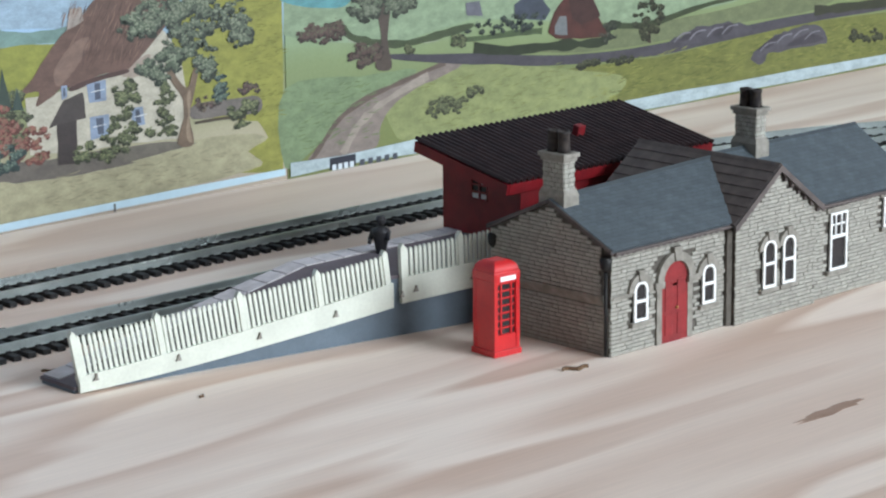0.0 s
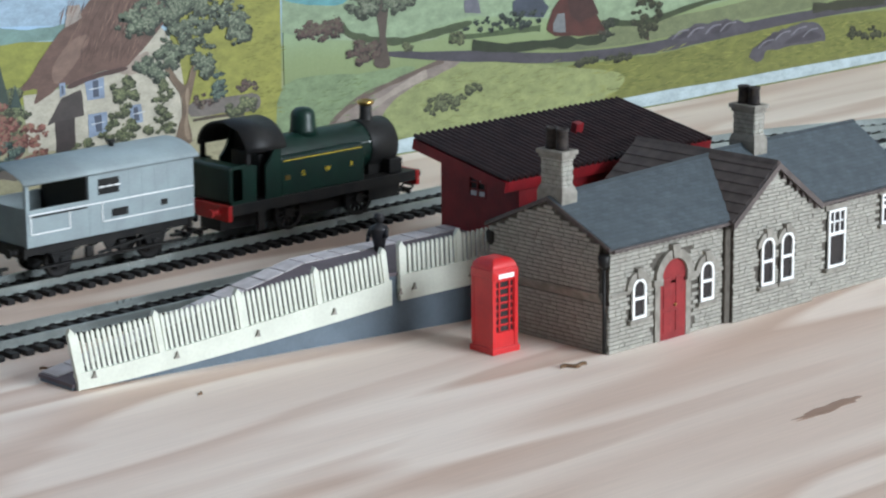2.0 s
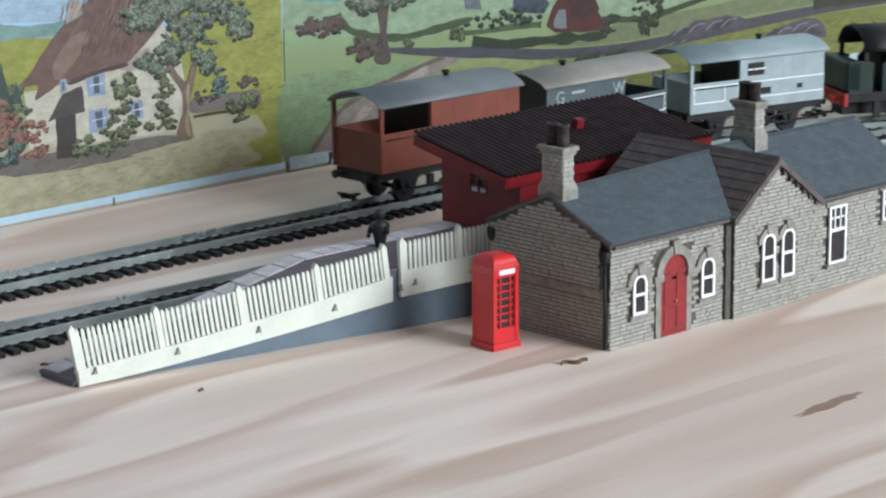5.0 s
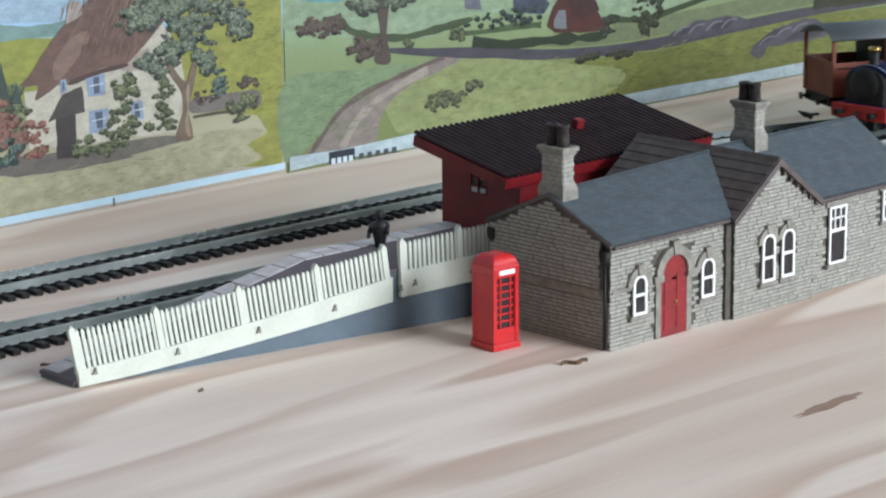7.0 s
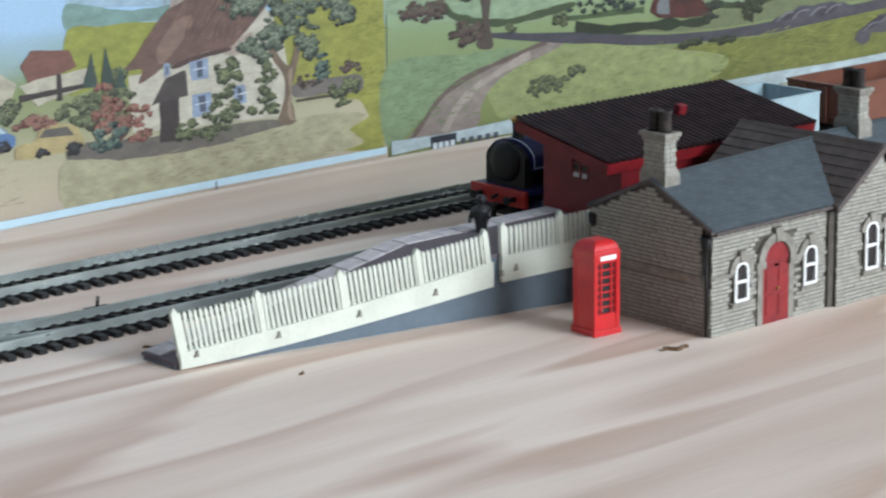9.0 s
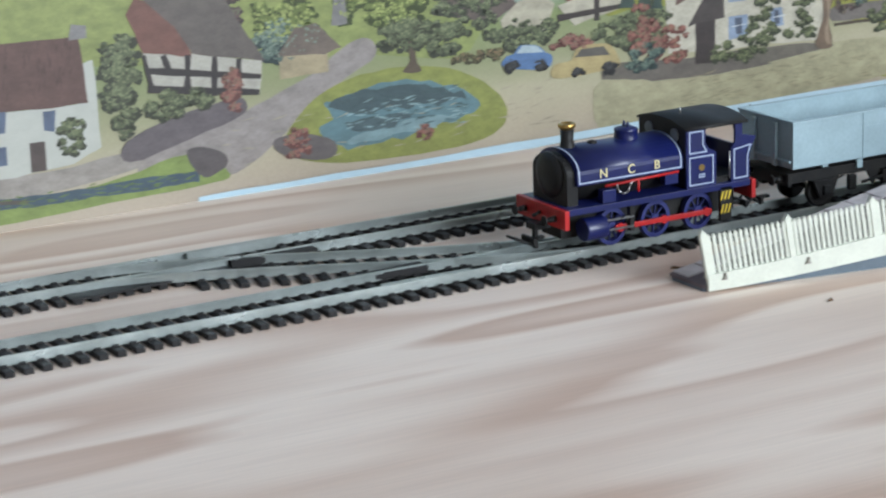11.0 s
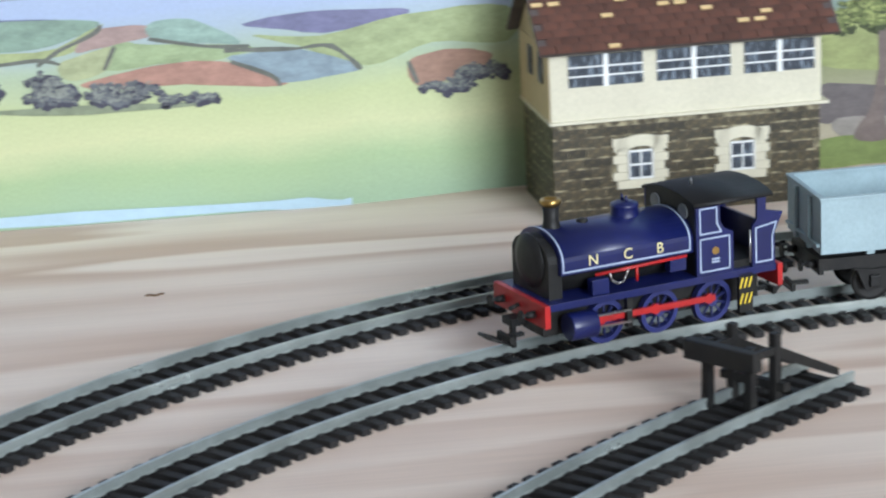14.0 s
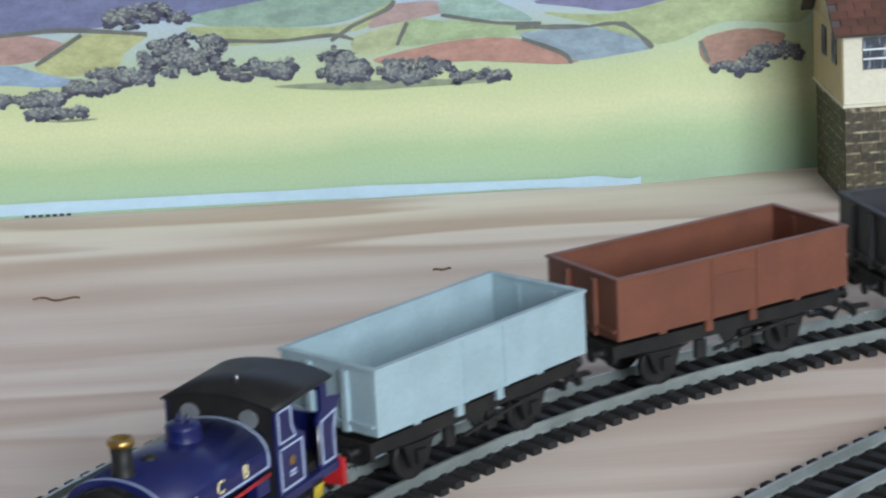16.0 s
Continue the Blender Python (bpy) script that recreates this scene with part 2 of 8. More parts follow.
def box(bm, x0, x1, y0, y1, z0, z1, bevel=0.0):
    made = bmesh.ops.create_cube(bm, size=1, matrix=Matrix.LocRotScale(((x0 + x1) / 2, (y0 + y1) / 2, (z0 + z1) / 2), None, (x1 - x0, y1 - y0, z1 - z0)))
    if bevel:
        edges = list({e for v in made["verts"] for e in v.link_edges})
        bmesh.ops.bevel(bm, geom=edges, offset=bevel, segments=2, profile=0.5, affect="EDGES")
    return bm


def B(x0, x1, y0, y1, z0, z1, bevel=0.0):
    return box(bmesh.new(), x0, x1, y0, y1, z0, z1, bevel)


def prism(bm, outline, axis, a, b):
    """A solid from a flat outline, from a to b along an axis. For axis y the outline is (x, z), for x (y, z), for z (x, y)."""
    def at(p, d):
        return {"x": (d, p[0], p[1]), "y": (p[0], d, p[1]), "z": (p[0], p[1], d)}[axis]
    low = [bm.verts.new(at(p, a)) for p in outline]
    high = [bm.verts.new(at(p, b)) for p in outline]
    faces = [bm.faces.new(low), bm.faces.new(high[::-1])]
    n = len(outline)
    for i in range(n):
        faces.append(bm.faces.new((low[i], high[i], high[(i + 1) % n], low[(i + 1) % n])))
    bmesh.ops.recalc_face_normals(bm, faces=faces)
    return bm


def lathe(bm, profile, m=Matrix(), steps=20):
    """Rings of (radius, height) round the z axis of m."""
    rings = []
    for r, h in profile:
        rings.append([bm.verts.new(m @ Vector((r * math.cos(2 * math.pi * i / steps), r * math.sin(2 * math.pi * i / steps), h))) for i in range(steps)])
    faces = []
    for a, b in zip(rings, rings[1:]):
        for i in range(steps):
            faces.append(bm.faces.new((a[i], a[(i + 1) % steps], b[(i + 1) % steps], b[i])))
    faces += [bm.faces.new(rings[0][::-1]), bm.faces.new(rings[-1])]
    for fc in faces[:-2]:
        fc.smooth = True
    return bm


def rod(bm, p, q, r, steps=8):
    p, q = Vector(p), Vector(q)
    m = Matrix.Translation(p) @ (q - p).to_track_quat("Z", "Y").to_matrix().to_4x4()
    return lathe(bm, [(r, 0), (r, (q - p).length)], m, steps)


def arch(cx, z0, z1, half, steps=10):
    """Outline (x, z) of a round-headed opening, z1 at the crown."""
    spring = z1 - half
    return [(cx - half, z0), (cx + half, z0)] + [(cx + half * math.cos(math.pi * i / steps), spring + half * math.sin(math.pi * i / steps)) for i in range(steps + 1)]


def frame_band(bm, inner, outer, y0, y1):
    """A frame between two outlines (x, z) of equal length, from y0 to y1."""
    n = len(inner)
    v = [[bm.verts.new((p[0], y, p[1])) for p in o] for o in (inner, outer) for y in (y0, y1)]
    i0, i1, o0, o1 = v
    faces = []
    for k in range(n):
        j = (k + 1) % n
        for quad in ((i0[k], i0[j], o0[j], o0[k]), (i1[k], o1[k], o1[j], i1[j]), (i0[k], i1[k], i1[j], i0[j]), (o0[k], o0[j], o1[j], o1[k])):
            faces.append(bm.faces.new(quad))
    bmesh.ops.recalc_face_normals(bm, faces=faces)
    return bm


def smooth_all(ob):
    for p in ob.data.polygons:
        p.use_smooth = True
    return ob


def letters(text, size, mat, parent, m, label="", name="lettering"):
    """Flat raised writing with the built-in font, as a mesh; m in centimetres."""
    cu = bpy.data.curves.new("writing", "FONT")
    cu.body, cu.size, cu.align_x, cu.align_y, cu.extrude = text, size * CM, "CENTER", "CENTER", 0.00012
    tmp = new("writing", cu)
    me = bpy.data.meshes.new_from_object(tmp.evaluated_get(bpy.context.evaluated_depsgraph_get()))
    bpy.data.objects.remove(tmp)
    me.materials.clear()
    me.materials.append(mat)
    ob = share(name, me, parent, m)
    return tagged(ob, label)


# ---- the room and the board ----
def build_room():
    def wall(name, bm, mat):
        tagged(part(name, bm, mat), "plain plastered room wall", "wall", kind="structure")
    tagged(part("floor", B(-190, 370, -450, 20, -92, -90), M_CARPET), "plain brown carpeted room floor", "floor", kind="structure")
    tagged(part("ceiling", B(-190, 370, -450, 20, 250, 252), M_CEIL), "plain white painted ceiling", "ceiling", kind="structure")
    wall("wall_north", B(-180, 370, -8, 20, -90, 250), M_WALL)
    wall("wall_west", B(-190, -180, -450, 20, -90, 250), M_WALL)
    bm = B(-180, 57, -450, -440, -90, 250)
    for x0, x1, z0, z1 in ((287, 370, -90, 250), (57, 287, -90, 55), (57, 287, 230, 250)):
        box(bm, x0, x1, -450, -440, z0, z1)
    wall("wall_south", bm, M_WALL)
    bm = B(360, 370, -440, -200, -90, 250)
    for y0, y1, z0, z1 in ((-65, -8, -90, 250), (-200, -65, -90, 70), (-200, -65, 195, 250)):
        box(bm, 360, 370, y0, y1, z0, z1)
    wall("wall_east", bm, M_WALL)
    # the second window is invented, only to hold the added side fill
    for name, x, y, rz in (("window_1", 172, -445, 0), ("fill_window", 365, -132, 90)):
        w = thing(name, x, y, 55 if rz == 0 else 70, rz, "unseen white framed window in the room wall", "window", kind="structure")
        bm = bmesh.new()
        half, tall = (115, 175) if rz == 0 else (67, 125)
        for x0, x1, z0, z1 in ((-half, half, 0, 5), (-half, half, tall - 5, tall), (-half, -half + 5, 5, tall - 5), (half - 5, half, 5, tall - 5), (-2, 2, 5, tall - 5)):
            box(bm, x0, x1, -3, 3, z0, z1, 0.5)
        part("window_frame", bm, M_WHITE, w)
        pane = part("pane", B(-half + 5, half - 5, -0.3, 0.3, 5, tall - 5), M_GLASS, w)
        pane.visible_shadow = False
    tagged(part("ground", B(-150, 230, -115, -8.4, -2.4, 0, 0.05), M_BOARD), "bare pale pine plywood baseboard with pinkish grain bands", "baseboard", kind="structure")
    for x, y in ((-145, -110), (225, -110), (-145, -15), (225, -15)):
        t = thing("trestle_leg", x, y, -90, 0, "plain pine leg under the plywood board", "table leg", "legs under the board")
        part("post", B(-3, 3, -3, 3, 0, 87.5, 0.3), M_BOARD, t)


build_room()

# ---- the lines of track ----
NEAR_Y, FAR_Y, GAUGE, RAIL_TOP = -28.15, -21.9, 1.66, 0.5
NEAR_R, FAR_R = 34.95, 38.85
NEAR_X, FAR_X = 22.0, 21.3
NEAR_END, FAR_END = 101.0, 81.8
END_R = 42.0


def on_line(s, y0, xa, ra, xb, rb):
    """Place and heading (degrees) on a line that runs straight at y0 from xa to xb, and bends towards -y past both; s is x on the straight."""
    if s < xa:
        a = (xa - s) / ra
        return xa - ra * math.sin(a), y0 - ra * (1 - math.cos(a)), math.degrees(a)
    if s > xb:
        a = (s - xb) / rb
        return xb + rb * math.sin(a), y0 - rb * (1 - math.cos(a)), -math.degrees(a)
    return s, y0, 0.0


def near_line(s):
    return on_line(s, NEAR_Y, NEAR_X, NEAR_R, NEAR_END, 36.0)


def far_line(s):
    return on_line(s, FAR_Y, FAR_X, FAR_R, FAR_END, END_R)


def spur_line(s):
    """The siding: from its stop it runs off towards -x and -y, bending a little."""
    a = s / 62.0
    h = math.radians(34.0) + a
    return (15.4 - 62.0 * (math.sin(h) - math.sin(math.radians(34.0))), -34.9 + 62.0 * (math.cos(h) - math.cos(math.radians(34.0))), math.degrees(h))


def cross_line(s):
    """The crossover between the two lines: an easy S bend, s from 0 on the near line to 1 on the far one."""
    x = 45.5 - 19.0 * s
    k = 3 * s * s - 2 * s ** 3
    slope = 6 * s * (1 - s) * (FAR_Y - NEAR_Y) / -19.0
    return x, NEAR_Y + (FAR_Y - NEAR_Y) * k, math.degrees(math.atan(slope))


def rail_bm(line, a, b, step, side, top=RAIL_TOP):
    """One rail swept along a line: foot, web and head."""
    bm = bmesh.new()
    sect = [(-0.06, 0.19), (0.06, 0.19), (0.06, 0.22), (0.028, 0.25), (0.028, top - 0.1), (0.05, top - 0.08), (0.05, top), (-0.05, top), (-0.05, top - 0.08), (-0.028, top - 0.1), (-0.028, 0.25), (-0.06, 0.22)]
    n = max(2, int(abs(b - a) / step))
    rings = []
    for i in range(n + 1):
        x, y, h = line(a + (b - a) * i / n)
        c, s = math.cos(math.radians(h)), math.sin(math.radians(h))
        rings.append([bm.verts.new((x - s * (side + o), y + c * (side + o), z)) for o, z in sect])
    for p, q in zip(rings, rings[1:]):
        for k in range(len(sect)):
            j = (k + 1) % len(sect)
            bm.faces.new((p[k], p[j], q[j], q[k]))
    bm.faces.new(rings[0][::-1])
    bm.faces.new(rings[-1])
    bmesh.ops.recalc_face_normals(bm, faces=bm.faces)
    return bm


def sleeper_mesh(length=3.1):
    bm = B(-0.165, 0.165, -length / 2, length / 2, 0.0, 0.2, 0.035)
    for s in (-1, 1):
        for d in (-0.17, 0.17):
            box(bm, -0.1, 0.1, s * GAUGE / 2 + d - 0.04, s * GAUGE / 2 + d + 0.04, 0.19, 0.27)
    return mesh_of("sleeper", bm, M_SLEEPER)


SLEEPER = sleeper_mesh()


def build_track(line, a, b, label, pitch=0.61, rails=((-1, "n"), (1, "n")), unit=1.0):
    t = thing("railway_track", 0, 0, 0, 0, label, "track", "lines of track")
    for side, _ in rails:
        part("rail", rail_bm(line, a, b, unit, side * GAUGE / 2), M_RAIL, t)
    n = int((b - a) / pitch)
    for i in range(n):
        x, y, h = line(a + (i + 0.5) * (b - a) / n)
        share("sleeper", SLEEPER, t, pose(x, y, 0, 0, 0, h))
    return t


build_track(near_line, -32, 150, "platform line of silver rails on black plastic sleepers")
build_track(far_line, -40, 140, "back line of silver rails on black plastic sleepers")
build_track(spur_line, 0, 26, "short siding of silver rails ending at a buffer stop")


def build_crossover():
    t = thing("crossover_points", 0, 0, 0, 0, "crossover of thin silver point rails between the two lines", "track points")
    for side in (-1, 1):
        part("closure_rail", rail_bm(cross_line, 0.02, 0.98, 0.02, side * GAUGE / 2), M_RAIL, t)
    for i in range(30):
        u = (i + 0.5) / 30
        if 0.22 < u < 0.78:
            x, y, h = cross_line(u)
            share("sleeper", SLEEPER, t, pose(x, y, 0, 0, 0, h / 2))
    for x, y, h in ((42.5, NEAR_Y + 1.25, 8), (29.5, FAR_Y - 1.2, 8)):
        part("point_plate", prism(bmesh.new(), [(x - 3.0, y - 0.55), (x + 3.0, y - 0.2), (x + 3.0, y + 0.35), (x - 3.0, y + 0.2)], "z", 0.2, 0.27), M_SLEEPER, t, "black plastic tie plate of the points")
    for x, y in ((36.2, NEAR_Y + 1.0), (34.2, FAR_Y - 1.0)):
        part("frog", prism(bmesh.new(), [(x - 1.6, y - 0.1), (x + 1.6, y - 0.35), (x + 1.6, y + 0.3), (x - 1.6, y + 0.12)], "z", 0.2, 0.46), M_SLEEPER, t, "black plastic crossing frog")
    for x, y, d in ((37.0, NEAR_Y - 0.6, -1), (33.4, FAR_Y + 0.6, 1)):
        part("check_rail", B(x - 1.7, x + 1.7, y - 0.05, y + 0.05, 0.2, 0.5), M_RAIL, t)
    for x, y in ((46.8, NEAR_Y + 2.1), (24.2, FAR_Y + 2.0)):
        lever = part("point_lever", B(x - 0.5, x + 0.5, y - 0.15, y + 0.15, 0, 0.12, 0.02), M_BLACK, t)
        rod(bm := bmesh.new(), (x, y, 0.1), (x + 0.05, y, 0.5), 0.06)
        part("knob", bm, M_BLACK, lever)


build_crossover()


def build_buffer_stop():
    """Black timber stop on the siding's end: two posts a side, a beam, raking struts."""
    t = thing("buffer_stop", 12.65, -36.7, 0, 38, "black plastic buffer stop standing on the siding", "buffer stop")
    for s in (-0.72, 0.72):
        part("post", prism(bmesh.new(), [(-0.98, 0.2), (-0.72, 0.2), (-0.7, 2.15), (-0.94, 2.15)], "y", s - 0.12, s + 0.12), M_BLACK, t)
        part("rear_post", B(0.1, 0.36, s - 0.13, s + 0.13, 0.2, 2.3, 0.03), M_BLACK, t)
        part("strut", prism(bmesh.new(), [(0.35, 1.55), (2.9, 0.4), (2.9, 0.62), (0.35, 1.88)], "y", s - 0.13, s + 0.13), M_BLACK, t)
        part("side_rail", B(-0.9, 0.35, s - 0.1, s + 0.1, 1.72, 1.94, 0.03), M_BLACK, t)
    part("beam", B(-1.3, -0.92, -1.2, 1.2, 1.6, 2.15, 0.05), M_BLACK, t)
    part("cross_tie", B(0.12, 0.36, -1.1, 1.1, 0.7, 0.95, 0.03), M_BLACK, t)


build_buffer_stop()


# ---- the platform and its fence ----
PLAT_TOP = 2.2
FA, FB = Vector((44.4, -34.3)), Vector((59.5, -37.0))
FDIR = (FB - FA).normalized()


def ramp_z(x):
    u = min(1.0, max(0.0, (x - 44.6) / 10.6))
    return 0.22 + (PLAT_TOP - 0.22) * u


def front_y(x):
    return FA.y + (FB.y - FA.y) * min(1.0, (x - FA.x) / (FB.x - FA.x))


def build_platform():
    t = thing("station_platform", 0, 0, 0, 0, "grey model station platform with ramp and pale edge slabs", "platform")
    xs = [44.3 + 0.5 * i for i in range(23)] + [58.0, 59.5, 64.0, 70.0, 78.0]
    bm, sd = bmesh.new(), bmesh.new()
    rows = []
    for x in xs:
        yf, yb, z = front_y(x), -32.35, ramp_z(x)
        rows.append([bm.verts.new(p) for p in ((x, yf, z - 0.12), (x, yf, z), (x, yb, z), (x, yb, z - 0.12))])
    for p, q in zip(rows, rows[1:]):
        for k in range(4):
            bm.faces.new((p[k], q[k], q[(k + 1) % 4], p[(k + 1) % 4]))
    bm.faces.new(rows[0])
    bm.faces.new(rows[-1][::-1])
    bmesh.ops.recalc_face_normals(bm, faces=bm.faces)
    part("deck", bm, M_TARMAC, t)
    rows = []
    for x in xs:
        yf, yb, z = front_y(x) + 0.05, -32.45, ramp_z(x) - 0.12
        rows.append([sd.verts.new(p) for p in ((x, yf, 0), (x, yf, z), (x, yb, z), (x, yb, 0))])
    for p, q in zip(rows, rows[1:]):
        for k in range(4):
            sd.faces.new((p[k], q[k], q[(k + 1) % 4], p[(k + 1) % 4]))
    sd.faces.new(rows[0])
    sd.faces.new(rows[-1][::-1])
    bmesh.ops.recalc_face_normals(sd, faces=sd.faces)
    part("side_wall", sd, M_PLATSIDE, t, "blue-grey moulded brick platform side")
    # edge slabs along the track side
    x = 44.4
    while x < 76:
        z0, z1 = ramp_z(x + 0.04), ramp_z(x + 0.86)
        bm = bmesh.new()
        prism(bm, [(x + 0.04, z0 + 0.0), (x + 0.86, z1 + 0.0), (x + 0.86, z1 + 0.05), (x + 0.04, z0 + 0.05)], "y", -33.2, -32.33)
        part("slab", bm, M_SLAB, t)
        x += 0.9


build_platform()


def build_fence(name, s0, s1, z0, z1, posts, label):
    """A picket fence panel in the platform's edge: a solid plank below, pickets, stout posts. z0, z1: foot heights at its ends."""
    ang = math.degrees(math.atan2(FDIR.y, FDIR.x))
    p = FA + FDIR * s0
    t = thing(name, p.x, p.y - 0.06, 0, ang, label, "fence", "platform fences")
    length = s1 - s0

    def foot(s):
        u = s / length
        return z0 + (z1 - z0) * (u ** 1.35 if z0 < 0.5 else u)

    def lean(s):
        return 10.0 - 3 * s / length if z0 < 0.5 else 2.0

    n = 12
    plank = [(length * i / n, foot(length * i / n)) for i in range(n + 1)]
    plank += [(a, b + (0.56 + 0.32 * a / length if z0 < 0.5 else 0.92)) for a, b in plank[::-1]]
    part("plank", prism(bmesh.new(), plank, "y", -0.12, 0.06), M_FENCE, t, "solid cream plank below the pickets")
    count = int(length / 0.192)
    picket = prism(bmesh.new(), [(-0.056, 0.3), (0.056, 0.3), (0.056, 1.84), (0.035, 1.92), (0.0, 1.95), (-0.035, 1.92), (-0.056, 1.84)], "y", -0.05, 0.03)
    me = mesh_of("picket", picket, M_FENCE)
    for i in range(count):
        s = (i + 0.5) * length / count
        share("picket", me, t, pose(s + lean(s) * 0.004, 0, foot(s) + 0.1, 0, -lean(s) + (0.5 if i % 7 == 3 else 0)) @ pose(0, 0, -0.1))
    for a, b in ((0.42, 0.55),):
        rail = [(length * i / n, foot(length * i / n) + a) for i in range(n + 1)]
        rail = [(x - math.sin(math.radians(lean(x))) * a, z) for x, z in rail]
        rail += [(x, z + b - a) for x, z in rail[::-1]]
        part("rail", prism(bmesh.new(), rail, "y", 0.03, 0.09), M_FENCE, t)
    for s in posts:
        post = part("post", prism(bmesh.new(), [(-0.11, 0), (0.11, 0), (0.11, 1.92), (0, 2.08), (-0.11, 1.92)], "y", -0.1, 0.1), M_FENCE, t)
        post.matrix_basis = pose(s * CM, 0, (foot(s) + 0.05) * CM, 0, -lean(s), 0)
        part("foot_clip", prism(bmesh.new(), [(s + 0.3, foot(s) + 0.36), (s + 0.5, foot(s) + 0.36), (s + 0.46, foot(s) + 0.48), (s + 0.45, foot(s) + 0.58), (s + 0.4, foot(s) + 0.58), (s + 0.38, foot(s) + 0.46)], "y", -0.2, -0.12), M_DRESSED, t)


build_fence("picket_fence", 0.0, 12.1, 0.04, 1.1, (0.15, 3.19, 6.28, 9.3, 12.0), "cream picket fence sloping down the platform ramp")
build_fence("picket_fence", 12.45, 16.9, 1.2, 1.42, (0.14, 2.55), "short level cream picket fence beside the station")


# ---- the telephone box ----
def build_phone_box():
    t = thing("telephone_box", 57.5, -40.45, 0, -4, "glossy red telephone kiosk standing beside the station", "telephone box")
    h = 0.57
    part("plinth", B(-h - 0.05, h + 0.05, -h - 0.05, h + 0.05, 0, 0.22, 0.03), M_PHONE, t)
    for sx in (-1, 1):
        for sy in (-1, 1):
            part("corner_post", B(min(sx * h, sx * (h - 0.16)), max(sx * h, sx * (h - 0.16)), min(sy * h, sy * (h - 0.16)), max(sy * h, sy * (h - 0.16)), 0.2, 2.62, 0.02), M_PHONE, t)
    part("side_panel", B(-h + 0.02, -h + 0.09, -h + 0.12, h - 0.12, 0.2, 2.6), M_PHONE, t, "plain red side panel")
    part("back_panel", B(-h + 0.1, h - 0.1, h - 0.09, h - 0.03, 0.2, 2.6), M_PHONE, t)
    for name, rot in (("glazed_front", 0), ("glazed_side", 90)):
        d = part(name, B(-h + 0.12, h - 0.12, -h + 0.1, -h + 0.13, 0.2, 2.6), M_DARKGLASS, t, "dark glazing of the kiosk")
        d.matrix_basis = pose(0, 0, 0, 0, 0, rot)
        bm = B(-h + 0.1, h - 0.1, -h + 0.03, -h + 0.12, 0.2, 0.72)
        for i in range(8):
            z = 0.7 + i * 0.258
            box(bm, -h + 0.12, h - 0.12, -h + 0.05, -h + 0.11, z, z + 0.055)
        for x in (-0.25, 0.2):
            box(bm, x, x + 0.06, -h + 0.05, -h + 0.11, 0.7, 2.55)
        for x in (-h + 0.12, h - 0.18):
            box(bm, x, x + 0.06, -h + 0.05, -h + 0.11, 0.7, 2.55)
        g = part("window_lattice", bm, M_PHONE, d)
        sg = part("sign_panel", B(-h + 0.06, h - 0.06, -h - 0.04, -h + 0.12, 2.58, 2.86, 0.02), M_PHONE, d)
        plate = part("sign_plate", B(-0.34, 0.34, -h - 0.06, -h - 0.03, 2.64, 2.8), M_WHITE, sg if name == "glazed_front" else d, "white sign strip with illegible lettering")
    bm = B(-h - 0.02, h + 0.02, -h - 0.02, h + 0.02, 2.6, 2.95, 0.05)
    part("cornice", bm, M_PHONE, t)
    bm = bmesh.new()
    n = 10
    rings = []
    for i in range(n + 1):
        a = math.pi / 2 * i / n
        r, z = (h - 0.02) * (0.35 + 0.65 * math.cos(a)), 2.94 + 0.36 * math.sin(a)
        rings.append([bm.verts.new((r * sx, r * sy, z)) for sx, sy in ((-1, -1), (1, -1), (1, 1), (-1, 1))])
    for p, q in zip(rings, rings[1:]):
        for k in range(4):
            bm.faces.new((p[k], p[(k + 1) % 4], q[(k + 1) % 4], q[k]))
    bm.faces.new(rings[-1])
    bmesh.ops.bevel(bm, geom=list(bm.edges), offset=0.02, segments=1, affect="EDGES")
    part("domed_roof", bm, M_PHONE, t)


build_phone_box()


# ---- the figure on the platform ----
def build_figure():
    bm = bmesh.new()
    lathe(bm, [(0.2, 0.0), (0.24, 0.3), (0.3, 0.62), (0.36, 0.95), (0.34, 1.1), (0.16, 1.2), (0.12, 1.26)], steps=14)
    bmesh.ops.create_uvsphere(bm, u_segments=12, v_segments=8, radius=0.19, matrix=Matrix.Translation((0.02, 0, 1.42)))
    lathe(bm, [(0.24, 1.48), (0.2, 1.54), (0.17, 1.66), (0.05, 1.7)], steps=14)
    rod(bm, (0.0, 0.33, 1.05), (-0.2, 0.38, 0.62), 0.1)
    rod(bm, (0.0, -0.33, 1.05), (-0.18, -0.38, 0.66), 0.1)
    rod(bm, (-0.2, 0.38, 0.62), (-0.5, 0.25, 0.55), 0.08)
    bmesh.ops.recalc_face_normals(bm, faces=bm.faces)
    f = part("model_figure", bm, M_FIGURE)
    f.matrix_basis = pose(58.45 * CM, -33.6 * CM, PLAT_TOP * CM, 0, 0, 20) @ Matrix.Diagonal((0.92, 0.92, 0.82, 1))
    tagged(f, "small dark painted model figurine in a cap on the platform", "figurine")


build_figure()


